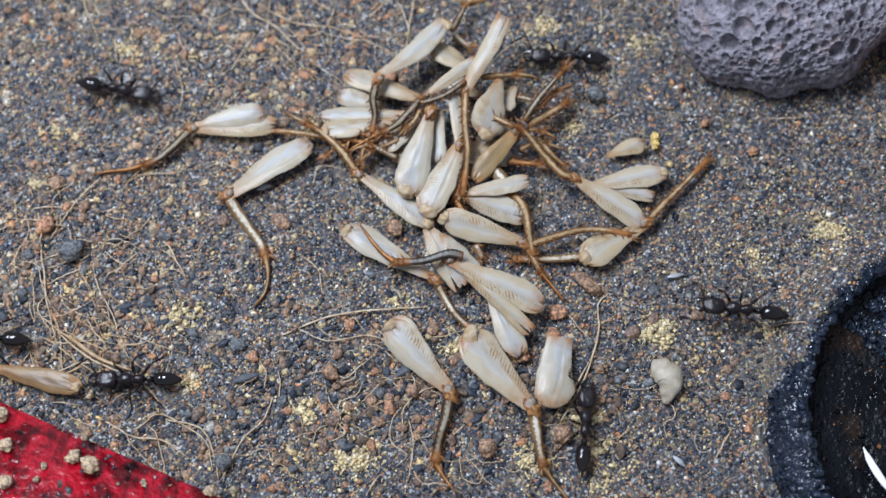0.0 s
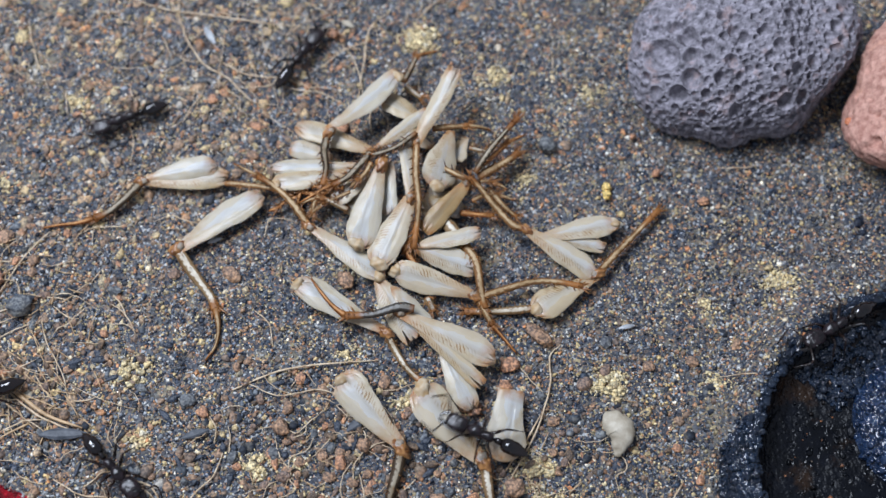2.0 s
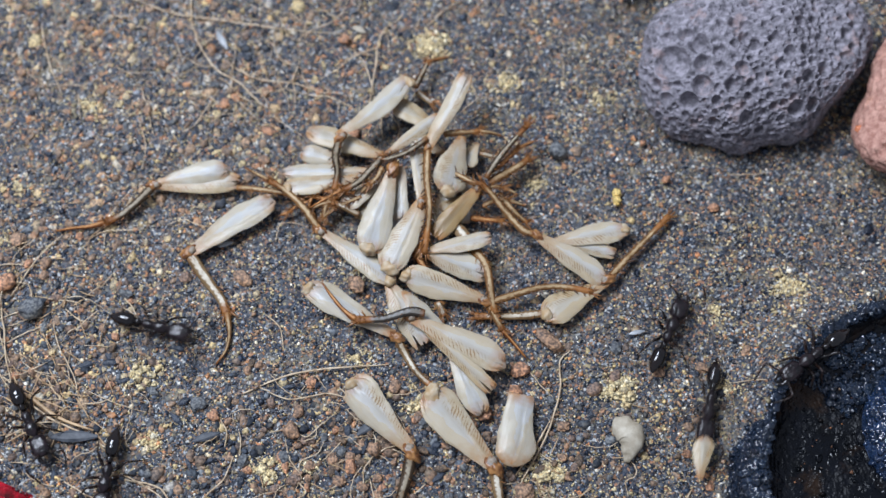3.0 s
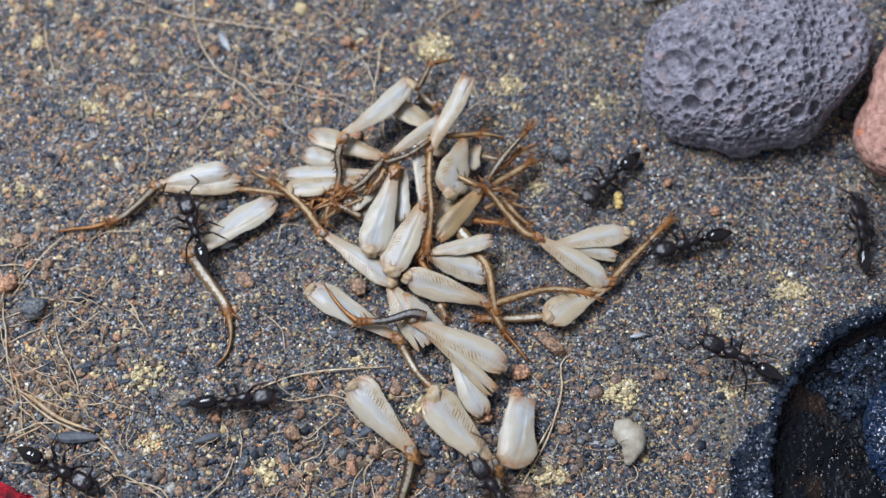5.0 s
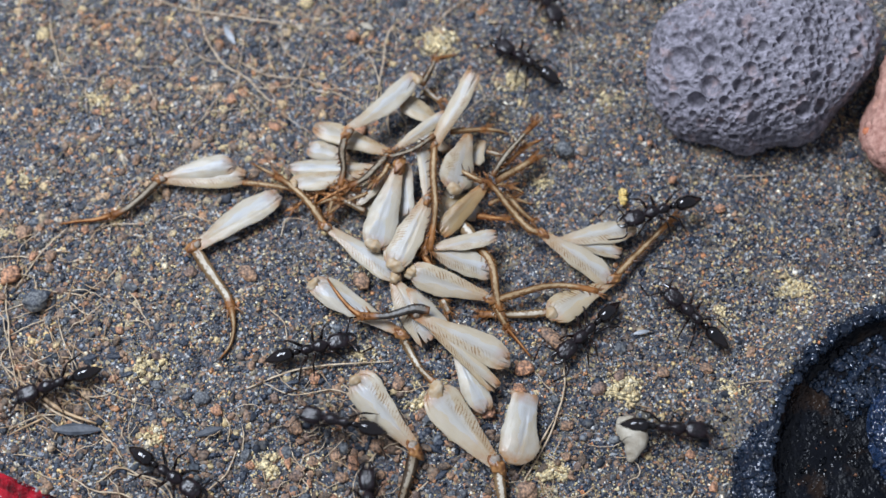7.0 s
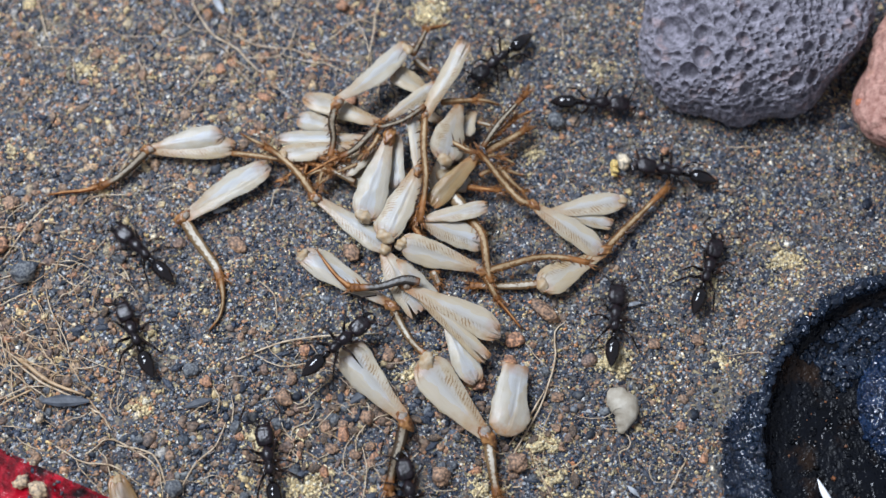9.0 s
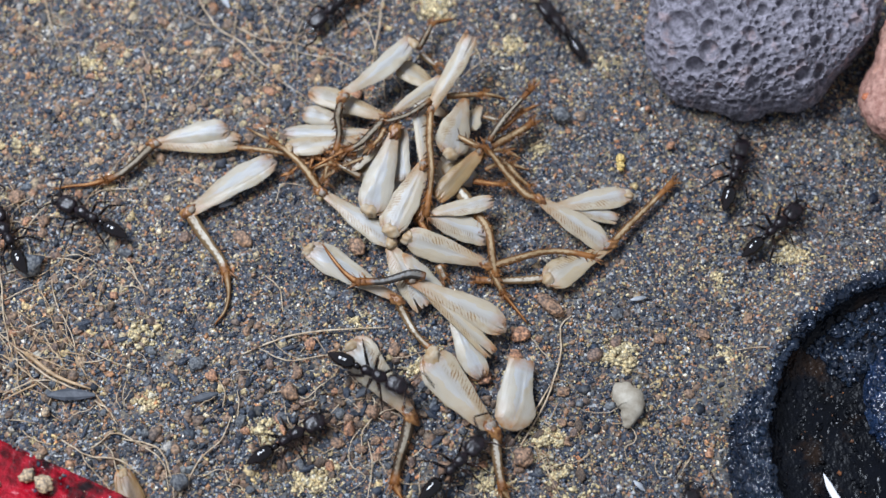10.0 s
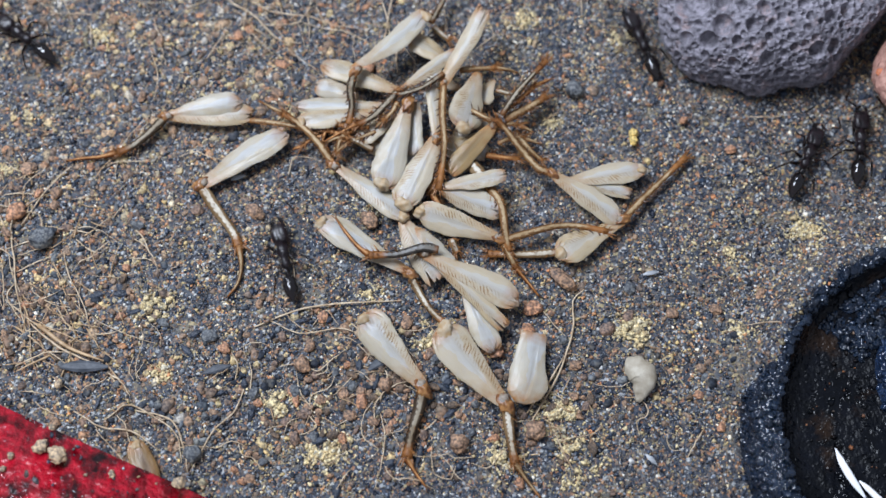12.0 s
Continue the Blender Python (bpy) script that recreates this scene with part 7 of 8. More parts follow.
    crawl(ANTS[6], [
        (0, -60.67, -19.88, 0.0, 176.6), (0.5, -59.45, -19.59, 0.0, 176.5), (1, -58.24, -19.30, 0.0, 176.4), (1.5, -57.23, -18.34, 0.0, 169.2),
        (2, -54.72, -20.23, 0.0, 201.4), (2.5, -54.71, -20.47, 0.0, 225.6), (2.8, -52.24, -21.73, 0.0, 262.1), (3, -49.78, -22.98, 0.0, 298.6),
        (3.2, -49.63, -23.14, 0.0, 303.9), (3.6, -48.59, -25.26, 0.0, 311.4), (4, -47.55, -27.39, 0.0, 318.9), (4.4, -47.01, -28.08, 0.0, 324.6),
        (4.8, -46.47, -28.77, 0.0, 330.2), (5, -45.86, -28.74, 0.0, 333.1), (5.5, -46.12, -28.51, 0.0, 341.5), (5.6, -45.52, -28.08, 0.0, 347.3),
        (5.8, -43.35, -27.09, 0.0, 355.0), (6, -36.54, -27.96, 0.0, 353.2), (6.1, -35.06, -28.39, 0.0, 349.0), (6.2, -34.41, -28.83, 0.0, 345.7),
        (6.4, -33.26, -29.01, 0.0, 341.8), (6.5, -33.24, -29.53, 0.0, 336.3), (6.7, -32.89, -29.98, 0.0, 329.1), (7, -32.76, -30.16, 0.0, 327.8),
        (7.2, -33.23, -29.24, 0.0, 338.7), (7.5, -30.51, -26.14, 0.0, 381.1), (7.8, -27.80, -23.04, 0.0, 423.5), (8.1, -27.84, -18.02, 0.0, 448.5),
        (8.4, -27.88, -13.00, 0.0, 473.5), (8.8, -31.68, -8.18, 0.0, 487.3), (8.9, -34.82, -7.36, 0.0, 494.7), (9, -36.49, -5.80, 0.0, 496.8),
        (9.1, -38.41, -4.00, 0.0, 491.9), (9.2, -39.84, -2.29, 0.0, 490.8), (9.3, -40.58, -1.56, 0.0, 482.6), (9.4, -40.74, -0.49, 0.0, 469.5),
        (9.5, -40.84, -0.78, 0.0, 473.5), (9.6, -40.46, -1.87, 0.0, 488.4), (9.7, -40.47, -2.42, 0.0, 499.8), (9.8, -41.37, -2.14, 0.0, 511.6),
        (9.9, -43.41, -2.01, 0.0, 512.4), (10, -44.29, -1.85, 0.0, 511.0), (10.1, -43.79, -1.01, 0.0, 501.2), (10.2, -43.17, -0.59, 0.0, 491.3),
        (10.3, -43.31, -0.39, 0.0, 484.3), (10.4, -44.05, 0.75, 0.0, 477.8), (10.5, -44.98, 2.02, 0.0, 473.1), (10.6, -45.43, 3.27, 0.0, 472.9),
        (10.7, -45.50, 4.53, 0.0, 468.8), (10.8, -45.57, 5.69, 0.0, 463.9), (10.9, -45.41, 6.87, 0.0, 455.7), (11, -45.77, 9.06, 0.0, 451.7),
        (11.1, -46.45, 10.58, 0.0, 454.8), (11.2, -46.97, 12.98, 0.0, 453.4), (11.3, -47.20, 15.01, 0.0, 452.6), (11.4, -48.38, 16.18, 0.0, 460.8),
        (11.5, -49.11, 16.54, 0.0, 470.6), (11.6, -49.52, 17.45, 0.0, 478.1), (11.7, -50.53, 17.91, 0.0, 485.3), (11.8, -53.05, 18.41, 0.0, 496.3),
        (11.9, -55.19, 19.63, 0.0, 497.3), (12, -56.73, 19.78, 0.0, 502.3)])
    crawl(ANTS[7], [
        (0, -87.37, -3.94, 0.0, 169.7), (0.4, -82.93, -3.02, 0.0, 125.8), (0.9, -78.48, -2.09, 0.0, 81.9), (1.4, -74.04, -1.17, 0.0, 38.0),
        (1.8, -69.60, -0.24, 0.0, -5.8), (2.1, -63.71, -0.69, 0.0, -6.9), (2.4, -57.83, -1.14, 0.0, -7.9), (2.6, -52.89, -3.15, 0.0, -16.4),
        (2.8, -45.64, -6.16, 0.0, -21.2), (2.9, -39.59, -9.41, 0.0, -20.4), (3, -35.69, -10.98, 0.0, -14.8), (3.1, -32.98, -10.79, 0.0, 7.5),
        (3.2, -31.90, -10.47, 0.0, 16.4), (3.6, -30.92, -13.37, 0.0, 11.6), (4, -29.94, -16.27, 0.0, 6.9), (4.4, -29.83, -18.67, 0.0, -0.2),
        (4.8, -29.72, -21.08, 0.0, -7.3), (4.9, -27.48, -20.94, 0.0, -3.3), (5, -24.98, -20.41, 0.0, 5.4), (5.1, -23.06, -18.97, 0.0, 18.9),
        (5.2, -22.05, -17.65, 0.0, 31.3), (5.3, -21.39, -16.89, 0.0, 38.3), (5.4, -20.64, -16.54, 0.0, 38.0), (5.5, -20.03, -15.86, 0.0, 37.7),
        (5.6, -19.83, -15.20, 0.0, 38.7), (5.7, -19.97, -15.21, 0.0, 42.3), (5.8, -20.32, -15.33, 0.0, 48.1), (6, -20.98, -15.62, 0.0, 58.3),
        (6.1, -20.27, -15.83, 0.0, 42.3), (6.2, -18.92, -16.27, 0.0, 26.1), (6.3, -17.71, -16.61, 0.0, 16.8), (6.4, -17.16, -16.74, 0.1, 10.1),
        (6.5, -17.19, -16.64, 0.0, 8.6), (6.6, -17.31, -16.40, 0.0, 7.8), (6.7, -16.70, -15.66, 0.0, 8.7), (6.8, -16.41, -15.05, 0.0, 13.1),
        (6.9, -16.16, -14.96, 0.0, 14.5), (7, -16.26, -14.76, 0.0, 15.5), (7.2, -15.87, -14.42, 0.0, 16.0), (7.6, -14.61, -15.04, 0.0, 20.3),
        (8, -13.34, -15.65, 0.0, 24.7), (8.4, -12.08, -16.70, 1.1, 30.8), (8.8, -10.81, -17.75, 2.2, 36.9), (8.9, -11.10, -18.21, 2.2, 39.8),
        (9, -11.36, -18.55, 2.2, 42.6), (9.1, -12.00, -18.56, 2.1, 42.3), (9.2, -12.23, -19.14, 1.7, 29.1), (9.3, -11.55, -19.73, 2.1, 21.7),
        (9.4, -10.85, -19.53, 2.2, 22.6), (9.5, -10.33, -19.65, 2.2, 19.6), (9.6, -9.87, -20.52, 2.2, 10.4), (9.7, -9.04, -21.07, 2.1, 5.4),
        (9.8, -8.40, -21.46, 2.1, 0.3), (9.9, -7.94, -21.79, 2.1, -7.5), (10, -8.02, -22.65, 2.1, -24.8), (10.1, -7.64, -24.19, 2.1, -39.8),
        (10.2, -7.45, -25.86, 2.1, -54.1), (10.3, -8.52, -26.76, 2.1, -70.8), (10.4, -9.65, -28.00, 1.9, -92.1), (10.5, -11.26, -29.52, 0.4, -112.3),
        (10.6, -13.48, -31.49, 0.0, -128.0), (10.7, -14.95, -33.10, 0.0, -134.8), (10.8, -15.87, -33.64, 0.0, -141.7),
        (10.9, -17.01, -33.31, 0.0, -154.3), (11, -18.31, -32.23, 0.0, -172.5), (11.1, -20.39, -30.46, 0.0, -203.6),
        (11.2, -20.59, -29.15, 0.0, -225.1), (11.3, -20.51, -28.28, 0.0, -240.2), (11.4, -19.69, -26.44, 0.0, -271.4),
        (11.5, -17.91, -24.12, 0.0, -286.8), (11.6, -16.36, -21.49, 0.0, -286.7), (11.7, -16.57, -18.64, 0.0, -278.9),
        (11.8, -16.71, -17.36, 0.0, -275.5), (11.9, -18.37, -14.63, 0.0, -261.0), (12, -20.64, -11.13, 0.0, -255.8)])
    crawl(ANTS[8], [
        (0, 58.69, -16.13, 1.2, 149.8), (0.3, 58.54, -14.81, 1.9, 98.0), (0.5, 58.40, -13.49, 2.5, 46.2), (0.8, 58.25, -12.17, 3.2, -5.6),
        (1, 52.44, -9.99, 4.7, -7.8), (1.1, 52.50, -12.42, 4.7, -43.6), (1.2, 52.55, -14.85, 4.6, -79.5), (1.4, 51.86, -13.35, 4.7, -116.8),
        (1.5, 51.16, -11.85, 4.8, -154.0), (2, 49.59, -14.23, 4.7, -151.4), (2.5, 48.07, -16.19, 3.6, -145.9), (2.8, 45.96, -17.38, 4.7, -145.9),
        (3, 45.03, -17.22, 4.8, -145.9), (3.2, 44.46, -16.66, 4.7, -148.6), (3.6, 43.02, -16.54, 4.6, -171.5), (4, 41.59, -16.42, 4.4, -194.4),
        (4.4, 39.48, -16.81, 4.5, -204.5), (4.8, 37.38, -17.21, 4.7, -214.7), (4.9, 36.70, -17.24, 4.4, -211.7), (5, 36.15, -16.86, 4.4, -209.5),
        (5.1, 35.47, -16.42, 4.1, -202.5), (5.2, 34.97, -16.57, 4.0, -194.2), (5.3, 34.67, -16.83, 4.0, -191.7), (5.5, 34.78, -16.59, 3.9, -202.3),
        (5.6, 35.00, -16.27, 3.9, -213.0), (5.7, 35.20, -15.64, 3.9, -225.6), (5.8, 34.96, -15.38, 3.7, -229.5), (6, 34.42, -14.53, 2.1, -240.3),
        (6.1, 34.04, -13.61, 1.5, -239.3), (6.2, 33.05, -12.95, 0.2, -235.8), (6.3, 32.75, -12.39, 0.0, -237.6), (6.5, 32.93, -11.85, 0.0, -239.1),
        (6.6, 32.81, -11.30, 0.0, -241.5), (6.8, 32.22, -10.63, 0.0, -231.1), (7, 31.58, -10.49, 0.0, -226.3), (7.2, 31.15, -9.62, 0.0, -224.8),
        (7.6, 31.42, -9.41, 0.0, -235.6), (8, 31.70, -9.20, 0.0, -246.4), (8.4, 32.43, -8.45, 0.0, -259.5), (8.8, 33.15, -7.71, 0.0, -272.7),
        (8.9, 33.70, -8.08, 0.0, -282.3), (9, 34.44, -8.48, 0.0, -290.9), (9.1, 35.35, -8.60, 0.0, -300.1), (9.2, 36.58, -8.73, 0.0, -312.5),
        (9.3, 37.85, -8.53, 0.0, -319.4), (9.4, 38.59, -7.20, 0.0, -321.5), (9.5, 38.92, -6.00, 0.0, -315.1), (9.6, 39.65, -4.66, 0.0, -312.3),
        (9.7, 40.43, -4.49, 0.0, -315.1), (9.8, 41.45, -4.38, 0.0, -322.8), (9.9, 42.28, -3.78, 0.0, -325.1), (10, 42.56, -3.22, 0.0, -318.8),
        (10.1, 43.01, -2.89, 0.0, -312.8), (10.2, 42.88, -2.08, 0.0, -301.7), (10.3, 42.79, -1.24, 0.0, -293.1), (10.4, 43.08, -0.59, 0.0, -287.6),
        (10.5, 43.77, 0.65, 0.0, -286.6), (10.6, 44.39, 1.77, 0.0, -288.0), (10.7, 43.90, 2.39, 0.0, -283.3), (10.8, 42.50, 3.58, 0.0, -273.0),
        (10.9, 41.14, 3.96, 0.0, -255.7), (11, 40.21, 4.24, 0.0, -244.0), (11.1, 39.47, 5.26, 0.0, -240.9), (11.2, 37.85, 4.82, 0.0, -226.3),
        (11.3, 36.79, 4.87, 0.0, -218.3), (11.4, 35.57, 6.41, 0.0, -224.1), (11.5, 33.83, 7.42, 0.0, -225.7), (11.6, 31.95, 8.87, 0.0, -226.3),
        (11.7, 30.15, 10.97, 0.0, -234.3), (11.8, 29.04, 13.12, 0.0, -244.0), (11.9, 26.91, 16.24, 0.0, -246.5), (12, 25.32, 19.67, 0.0, -250.8)])
    crawl(ANTS[9], [
        (0, 71.81, 1.31, 0.0, 179.4), (0.5, 71.72, 2.31, 0.0, 178.6), (1, 71.63, 3.32, 0.0, 177.8), (1.5, 71.54, 4.32, 0.0, 177.1),
        (2, 71.46, 5.32, 0.0, 176.3), (2.5, 71.37, 6.32, 0.0, 175.6), (3, 71.28, 7.33, 0.0, 174.8), (3.5, 71.19, 8.33, 0.0, 174.0),
        (3.8, 63.32, 7.27, 0.0, 176.8), (4.2, 55.45, 6.21, 0.0, 179.5), (4.5, 46.09, 4.34, 0.0, 185.1), (4.8, 36.72, 2.47, 0.0, 190.8),
        (4.9, 34.43, 1.27, 0.0, 192.8), (5, 32.48, -0.11, 0.0, 195.2), (5.1, 31.74, -1.48, 0.0, 197.5), (5.2, 31.34, -2.17, 0.0, 195.6),
        (5.3, 30.36, -2.43, 0.3, 194.7), (5.4, 27.84, -3.81, 1.7, 200.3), (5.5, 26.58, -4.10, 2.0, 196.4), (5.6, 26.47, -4.25, 2.0, 196.6),
        (6, 26.34, -5.29, 2.0, 196.2), (6.1, 25.98, -5.57, 1.7, 202.4), (6.2, 25.61, -6.45, 0.3, 215.7), (6.3, 25.59, -7.19, 0.0, 224.8),
        (6.4, 25.23, -7.89, 0.0, 225.6), (6.5, 24.62, -10.29, 0.0, 231.0), (6.6, 21.85, -11.85, 0.0, 239.5), (6.7, 20.94, -11.93, 0.0, 237.2),
        (6.8, 20.40, -12.46, 0.0, 232.0), (6.9, 19.03, -12.16, 0.0, 221.6), (7, 18.10, -12.46, 0.0, 222.2), (7.2, 17.80, -13.98, 0.0, 236.4),
        (7.6, 16.94, -14.14, 0.1, 191.9), (8, 16.08, -14.30, 0.1, 147.4), (8.4, 17.55, -15.04, 0.1, 139.0), (8.8, 19.01, -15.78, 0.0, 130.6),
        (8.9, 21.36, -15.92, 0.0, 102.3), (9, 22.53, -14.87, 0.0, 83.0), (9.1, 24.26, -13.78, 0.0, 75.6), (9.2, 24.46, -10.45, 0.0, 76.4),
        (9.3, 25.34, -7.72, 0.0, 74.9), (9.4, 26.65, -6.30, 0.0, 73.2), (9.5, 28.66, -4.78, 0.0, 65.8), (9.6, 31.45, -1.92, 0.0, 67.6),
        (9.7, 34.60, 0.96, 0.0, 63.5), (9.8, 37.62, 3.51, 0.0, 59.4), (9.9, 39.00, 4.62, 0.0, 58.5), (10, 38.25, 4.65, 0.0, 71.9),
        (10.1, 36.71, 5.57, 0.0, 92.2), (10.2, 34.36, 5.61, 0.0, 119.8), (10.3, 31.73, 5.92, 0.0, 142.5), (10.4, 29.10, 8.66, 0.0, 144.8),
        (10.5, 27.06, 10.44, 0.0, 141.6), (10.6, 25.34, 12.98, 0.0, 140.0), (10.7, 24.99, 15.79, 0.0, 125.9), (10.8, 25.45, 19.18, 0.0, 107.3),
        (10.9, 25.94, 22.01, 0.0, 97.5), (11, 26.07, 25.54, 0.0, 92.5), (11.1, 26.36, 27.31, 0.0, 93.9), (11.3, 25.21, 32.53, 0.0, 98.6),
        (11.6, 21.75, 44.44, 0.0, 105.0), (12, 18.35, 55.78, 0.0, 105.0)])
    crawl(ANTS[10], [
        (0, 68.77, -28.07, 2.9, 169.5), (0.5, 68.88, -26.81, 2.6, 167.4), (1, 68.99, -25.54, 2.3, 165.2), (1.5, 69.10, -24.28, 2.0, 163.1),
        (1.9, 69.22, -23.02, 1.7, 160.9), (2.4, 69.33, -21.76, 1.4, 158.8), (2.9, 69.44, -20.50, 1.1, 156.6), (3.4, 69.56, -19.24, 0.8, 154.5),
        (3.8, 64.57, -15.78, 1.6, 159.3), (4.2, 59.59, -12.32, 2.5, 164.2), (4.6, 47.63, -8.16, 4.8, 142.4), (4.7, 50.19, -6.11, 2.4, 86.4),
        (4.8, 52.76, -4.05, 0.0, 30.4), (4.9, 54.39, -2.65, 0.2, 46.0), (5, 54.14, 0.59, 1.2, 88.1), (5.1, 52.40, 4.47, 0.2, 120.4),
        (5.2, 48.44, 6.50, 0.0, 146.5), (5.3, 44.77, 7.41, 0.0, 161.4), (5.4, 40.45, 7.41, 0.0, 170.9), (5.5, 38.01, 7.48, 0.0, 167.4),
        (5.6, 34.79, 7.65, 0.0, 173.1), (5.7, 33.56, 7.13, 0.0, 177.9), (5.8, 32.61, 6.13, 0.0, 185.5), (6, 31.19, 4.60, 0.3, 197.5),
        (6.1, 29.66, 3.47, 1.7, 199.4), (6.2, 29.16, 2.88, 2.0, 202.0), (6.3, 28.93, 3.33, 1.7, 196.1), (6.4, 28.38, 4.46, 0.3, 189.7),
        (6.5, 28.34, 4.47, 0.0, 190.0), (6.7, 27.75, 3.56, 1.3, 190.5), (6.9, 27.62, 3.09, 2.0, 193.3), (7, 27.85, 3.11, 2.0, 197.5),
        (7.2, 30.70, 5.81, 0.0, 193.7), (7.6, 31.25, 5.47, 0.0, 190.0), (8, 31.79, 5.13, 0.0, 186.3), (8.4, 31.78, 5.11, 0.0, 178.2),
        (8.8, 31.77, 5.10, 0.0, 170.1), (8.9, 31.56, 5.23, 0.0, 170.7), (9, 31.09, 5.45, 0.0, 166.9), (9.1, 28.58, 8.11, 0.0, 155.6),
        (9.2, 24.44, 9.42, 0.0, 161.2), (9.3, 21.67, 10.05, 0.0, 174.7), (9.4, 21.04, 10.02, 0.0, 177.8), (9.5, 20.90, 9.84, 0.0, 176.8),
        (9.6, 20.71, 9.70, 0.0, 179.6), (9.7, 21.54, 10.90, 0.0, 165.0), (9.8, 21.78, 13.33, 0.0, 141.3), (9.9, 19.72, 20.19, 0.0, 120.7),
        (10, 16.55, 25.75, 0.0, 123.3), (10.1, 13.99, 29.55, 0.0, 121.8), (10.3, 6.34, 39.75, 0.0, 130.0), (10.6, -2.54, 52.13, 0.0, 139.4),
        (11, -11.42, 64.50, 0.0, 148.8), (11.5, -20.64, 69.58, 0.0, 157.7), (12, -29.86, 74.66, 0.0, 166.6)])
    crawl(ANTS[11], [
        (0, -0.11, -58.60, 0.0, 89.2), (0.5, 0.83, -56.74, 0.0, 91.8), (0.9, 1.78, -54.88, 0.0, 94.4), (1.4, 2.73, -53.02, 0.0, 97.1),
        (1.8, 3.67, -51.16, 0.0, 99.7), (2.3, 4.62, -49.29, 0.0, 102.4), (2.8, 5.57, -47.43, 0.0, 105.0), (3.2, 6.52, -45.57, 0.0, 107.6),
        (3.7, 7.46, -43.71, 0.0, 110.3), (4.1, 8.41, -41.85, 0.0, 112.9), (4.6, 9.36, -39.99, 0.0, 115.6), (5, 6.73, -32.48, 2.1, 124.0),
        (5.2, 4.44, -29.15, 2.2, 126.0), (5.5, 3.42, -28.65, 2.3, 130.8), (5.6, 3.37, -28.93, 2.1, 134.5), (5.7, 2.02, -28.95, 1.6, 147.7),
        (5.8, -0.62, -28.30, 2.0, 163.2), (5.9, -1.27, -27.24, 2.1, 153.5), (6, -1.67, -26.38, 2.1, 143.2), (6.1, -1.91, -25.49, 2.1, 139.9),
        (6.2, -1.87, -25.29, 2.1, 132.6), (6.3, -1.80, -25.74, 2.1, 106.3), (6.4, -0.86, -25.47, 2.4, 104.6), (6.5, -1.03, -25.69, 2.4, 110.0),
        (6.6, -1.83, -26.67, 2.1, 135.3), (6.7, -3.97, -26.17, 2.1, 150.5), (6.8, -6.28, -24.77, 2.1, 158.2), (6.9, -9.36, -24.39, 2.0, 162.9),
        (7, -12.16, -24.37, 1.8, 166.8), (7.1, -16.03, -25.35, 0.3, 182.1), (7.2, -19.95, -27.51, 0.0, 205.0), (7.6, -26.98, -36.03, 0.0, 220.7),
        (7.8, -25.77, -36.83, 0.0, 184.7), (8, -23.52, -38.32, 0.0, 117.8), (8.2, -22.31, -39.12, 0.0, 81.8), (8.5, -20.89, -35.84, 0.0, 90.0),
        (8.8, -19.48, -32.57, 0.0, 98.1), (9, -19.20, -32.57, 0.0, 102.6), (9.1, -20.45, -31.46, 0.0, 106.0), (9.2, -20.53, -30.87, 0.0, 102.3),
        (9.3, -20.57, -30.89, 0.0, 99.7), (9.4, -21.60, -30.67, 0.0, 99.6), (9.5, -22.76, -30.33, 0.0, 109.3), (9.6, -23.08, -31.20, 0.0, 116.2),
        (9.7, -22.73, -31.54, 0.0, 113.9), (9.8, -20.78, -31.24, 0.0, 95.7), (9.9, -17.46, -30.12, 0.0, 52.5), (10, -17.70, -30.20, 0.0, 32.1),
        (10.1, -16.97, -31.55, 0.0, 9.0), (10.2, -14.15, -33.25, 0.0, -6.3), (10.3, -11.03, -34.90, 0.0, -9.4), (10.4, -8.74, -36.83, 0.0, -16.4),
        (10.6, -2.09, -42.35, 0.0, -25.9), (11, 4.39, -48.52, 0.0, -25.7), (11.5, 10.87, -54.70, 0.0, -25.5), (12, 13.36, -58.73, 0.0, -25.3)])
    crawl(ANTS[12], [
        (0, 9.24, -61.60, 0.0, 87.8), (0.5, 9.47, -59.78, 0.0, 86.4), (1, 9.71, -57.96, 0.0, 85.0), (1.5, 9.94, -56.13, 0.0, 83.7),
        (2, 10.18, -54.31, 0.0, 82.3), (2.5, 10.41, -52.49, 0.0, 80.9), (3, 10.65, -50.67, 0.0, 79.5), (3.5, 10.88, -48.85, 0.0, 78.2),
        (4, 11.12, -47.02, 0.0, 76.8), (4.5, 11.35, -45.20, 0.0, 75.4), (5, 11.59, -43.38, 0.0, 74.0), (5.5, 11.82, -41.56, 0.0, 72.7),
        (6, 12.06, -39.74, 0.0, 71.3), (6.3, 15.57, -33.51, 0.0, 72.5), (6.5, 17.43, -27.71, 0.0, 76.1), (6.6, 18.19, -24.98, 0.0, 77.6),
        (6.7, 20.09, -23.68, 0.0, 68.3), (6.8, 21.12, -24.67, 0.0, 47.6), (6.9, 24.23, -24.38, 0.0, 13.5), (7, 27.32, -24.64, 0.0, -4.9),
        (7.2, 33.05, -24.88, 4.1, 13.7), (7.6, 44.80, -20.99, 4.8, 22.3), (8, 58.82, -14.99, 1.2, 24.0), (8.4, 68.43, -15.09, 2.9, 12.1),
        (8.8, 78.05, -15.18, 4.7, 0.1), (9.3, 80.48, -15.54, 4.0, 0.1), (9.7, 82.91, -15.89, 3.3, 0.2), (10.2, 85.34, -16.24, 2.7, 0.2),
        (10.6, 87.77, -16.59, 2.0, 0.3), (11.1, 90.21, -16.94, 1.3, 0.3), (11.5, 92.64, -17.29, 0.7, 0.4), (12, 95.07, -17.64, 0.0, 0.4)])
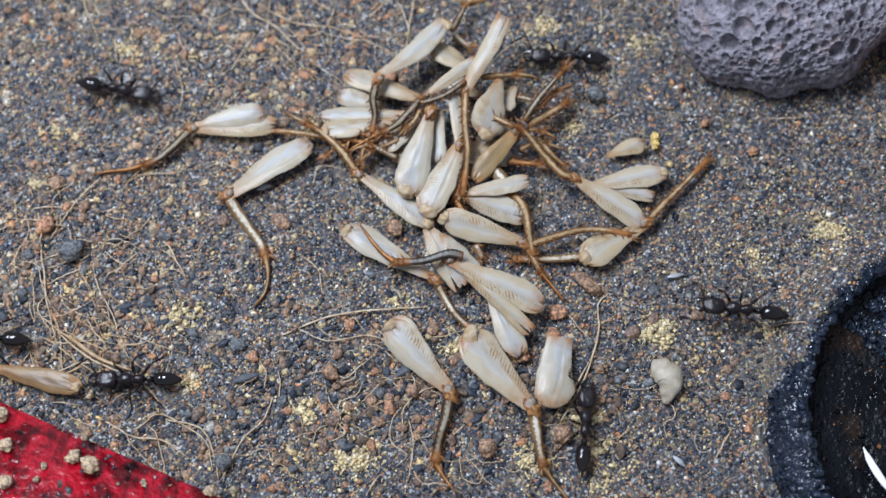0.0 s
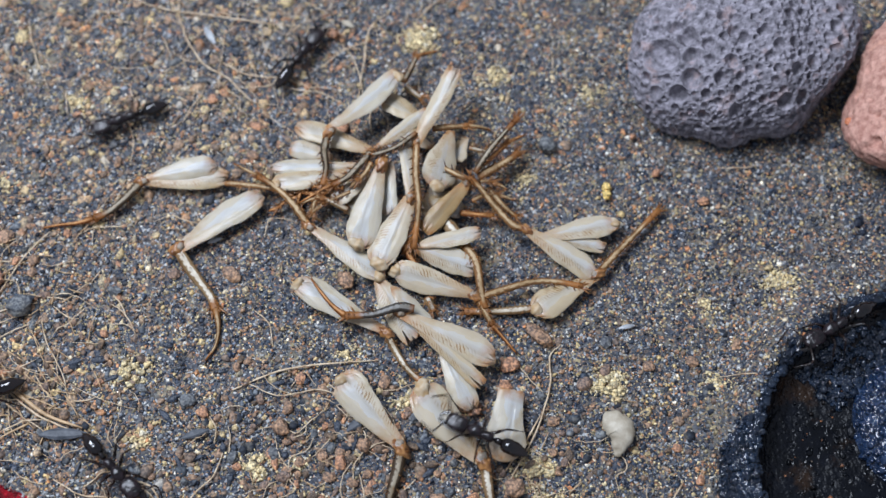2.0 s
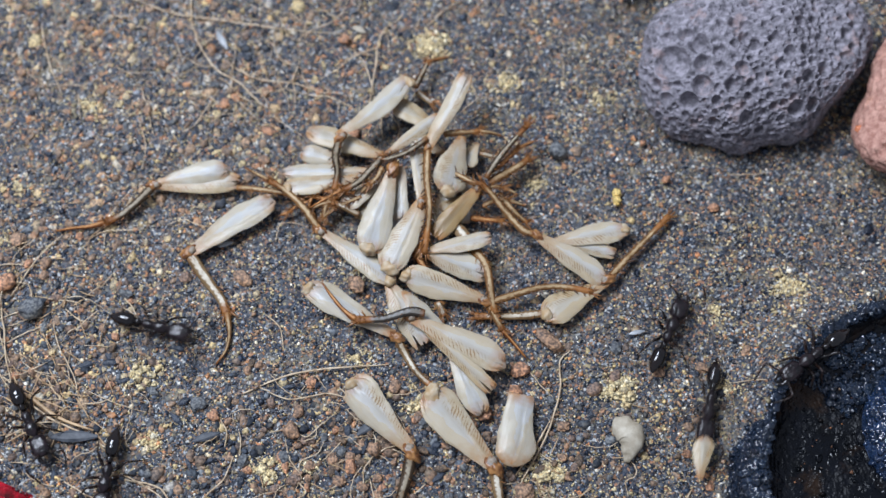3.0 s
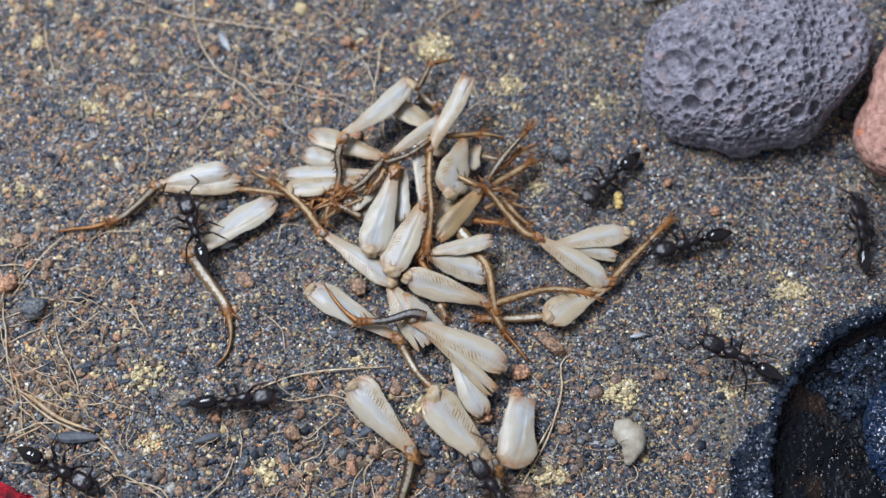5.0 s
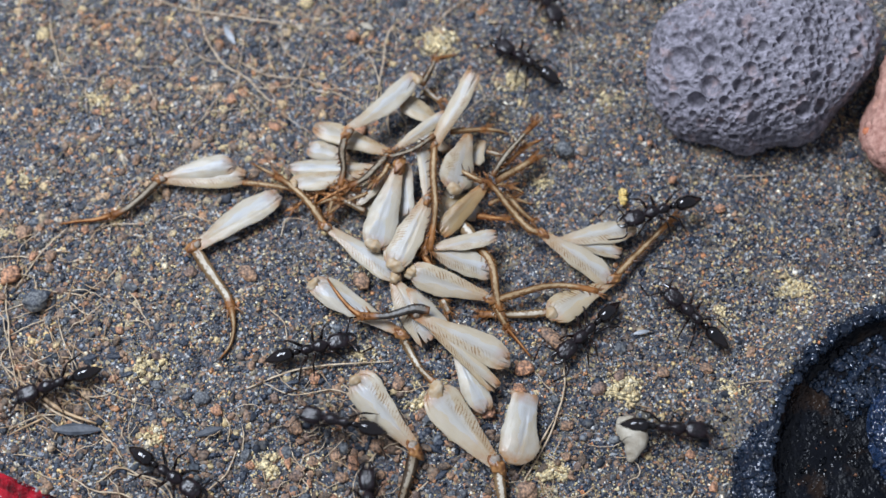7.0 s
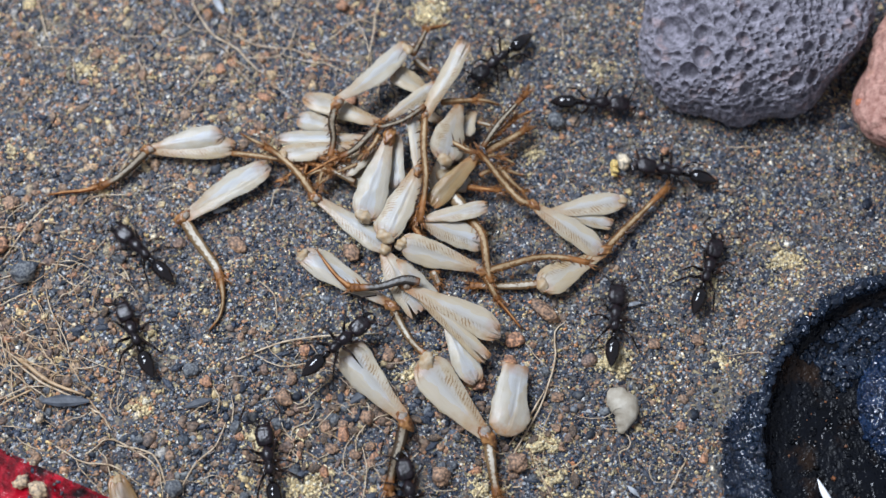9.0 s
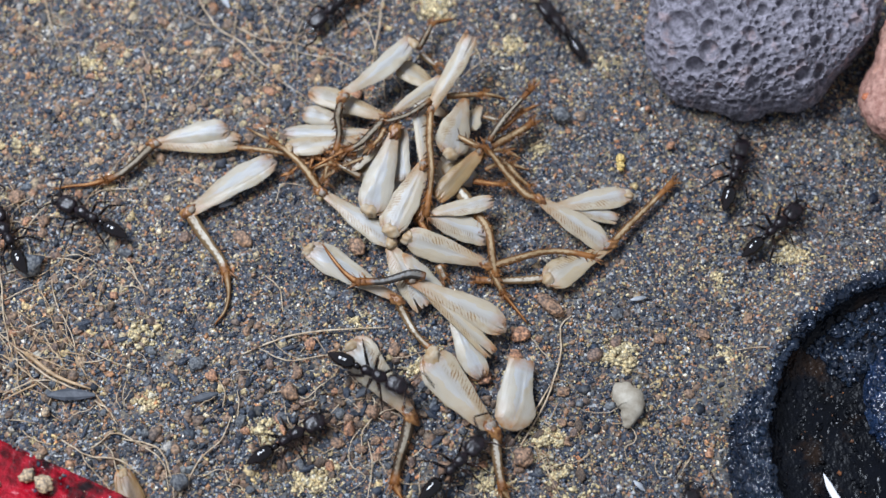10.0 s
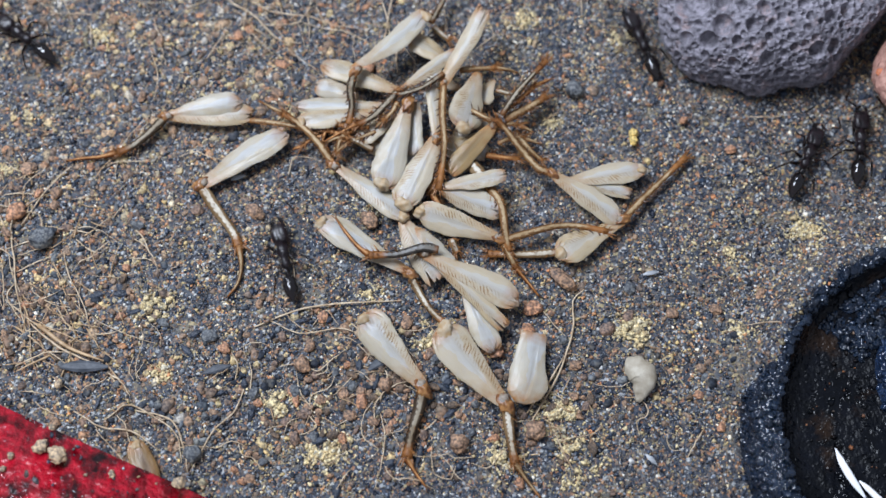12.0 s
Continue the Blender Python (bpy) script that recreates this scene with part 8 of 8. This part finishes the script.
    crawl(ANTS[13], [
        (0, 13.39, 68.87, 0.0, -99.7), (0.5, 13.44, 67.80, 0.0, -99.3), (1, 13.50, 66.72, 0.0, -99.0), (1.5, 13.55, 65.64, 0.0, -98.7),
        (2, 13.61, 64.56, 0.0, -98.3), (2.5, 13.67, 63.49, 0.0, -98.0), (3, 13.72, 62.41, 0.0, -97.6), (3.5, 13.78, 61.33, 0.0, -97.3),
        (4, 13.84, 60.25, 0.0, -96.9), (4.5, 13.89, 59.18, 0.0, -96.6), (5, 13.95, 58.10, 0.0, -96.3), (5.5, 14.00, 57.02, 0.0, -95.9),
        (6, 14.06, 55.94, 0.0, -95.6), (6.5, 13.21, 38.88, 0.0, -102.4), (6.8, 12.64, 37.30, 0.0, -80.5), (7, 13.77, 36.80, 0.0, -61.2),
        (7.2, 17.57, 37.69, 0.0, -43.2), (7.5, 20.60, 30.50, 0.0, -60.8), (7.8, 21.40, 23.31, 0.0, -78.4), (8.1, 20.40, 18.90, 0.0, -57.2),
        (8.4, 18.60, 14.48, 0.0, -36.1), (8.8, 20.93, 12.64, 0.0, -32.5), (8.9, 20.29, 14.21, 0.0, -18.3), (9, 21.17, 15.37, 0.0, -2.2),
        (9.1, 23.05, 17.05, 0.0, 14.8), (9.2, 23.73, 19.77, 0.0, 33.4), (9.3, 24.34, 22.12, 0.0, 55.2), (9.4, 25.25, 24.58, 0.0, 69.5),
        (9.5, 25.96, 26.88, 0.0, 78.4), (9.6, 26.65, 30.12, 0.0, 82.4), (9.7, 26.72, 32.20, 0.0, 84.1), (9.9, 25.73, 38.68, 0.0, 90.9),
        (10.2, 24.59, 49.06, 0.0, 93.1), (10.5, 23.44, 59.44, 0.0, 95.3), (11, 20.91, 66.23, 0.0, 96.0), (11.5, 18.37, 73.02, 0.0, 96.8),
        (12, 15.83, 79.81, 0.0, 97.5)])
    carry(CARRIED, [(0, 22.08, 5.88, 1.0, -159.6), (0.4, 22.05, 6.04, 1.0, -158.6), (0.6, 21.36, 5.63, 1.0, -160.4), (0.7, 20.83, 5.58, 1.2, -162.2), (0.8, 22.40, 6.89, 1.8, -161.8), (0.9, 27.68, 6.02, 2.2, -236.4), (1, 33.50, 5.19, 2.4, -295.4), (1.1, 39.86, 1.00, 2.4, -351.1), (1.2, 45.15, -3.51, 2.4, -377.2), (1.3, 47.02, -4.12, 2.2, -364.0), (1.5, 57.18, -1.19, 2.2, -358.5), (1.8, 72.14, -2.80, 2.2, -369.2), (2, 72.95, -12.29, 2.2, -456.7), (2.2, 66.83, -6.08, 2.2, -546.1), (2.4, 57.76, -5.30, 2.2, -538.3), (2.5, 55.42, -4.92, 2.2, -532.6), (2.6, 46.05, -4.62, 2.2, -530.7), (2.7, 38.23, -9.07, 2.2, -496.8), (2.8, 36.62, -13.85, 2.2, -482.4), (2.9, 33.53, -21.55, 2.2, -466.1), (3, 32.03, -26.00, 2.2, -461.5), (3.1, 29.22, -28.89, 2.2, -481.9), (3.2, 23.99, -32.78, 2.2, -486.7), (3.5, 18.06, -40.90, 2.2, -482.9), (12, 19.05, -64.83, 2.2, -491.9)])
    carry(DRAGGED, [(0, -48.59, -26.21, 1.2, -12.8), (0.3, -48.77, -24.86, 1.2, -18.5), (0.6, -47.49, -24.1, 1.3, -17.9), (0.9, -48.05, -25.41, 1.3, -12.2), (1.1, -46.68, -26.99, 1.3, -0.4), (1.2, -43.82, -28.83, 1.3, 7.0), (1.3, -42.73, -31.59, 1.3, 24.6), (1.4, -38.85, -31.73, 1.3, 142.1), (1.5, -36.3, -35.04, 0.9, 128.0), (1.8, -37.3, -34.04, 0.9, 118.0), (12, -37.3, -34.04, 0.9, 118.0)])
    carry(CRUMB, [(0, 21.82, 0.37, 0.0, 0.0), (7.7, 21.82, 0.37, 0.0, 0.0), (8.2, 24.6, 4.6, 1.2, 0.0), (8.5, 25.4, 6.0, 1.2, 0.0), (8.8, 25.9, 6.1, 1.2, 0.0), (8.9, 25.24, 6.26, 1.2, 0.0), (9, 24.86, 6.90, 1.2, 0.0), (9.1, 22.75, 10.76, 1.2, 0.0), (9.2, 18.38, 11.48, 1.2, 0.0), (9.3, 15.30, 10.65, 1.2, 0.0), (9.4, 14.64, 10.27, 1.2, 0.0), (9.5, 14.51, 10.20, 1.2, 0.0), (9.6, 14.32, 9.75, 1.2, 0.0), (9.7, 15.35, 12.55, 1.2, 0.0), (9.8, 16.79, 17.33, 1.2, 0.0), (9.9, 16.45, 25.70, 1.2, 0.0), (10, 13.04, 31.10, 1.2, 0.0), (10.1, 10.62, 34.99, 1.2, 0.0), (10.3, 2.22, 44.65, 1.2, 0.0), (11, -16.89, 67.82, 1.2, 0.0), (12, -36.09, 76.14, 1.2, 0.0)])


motions()
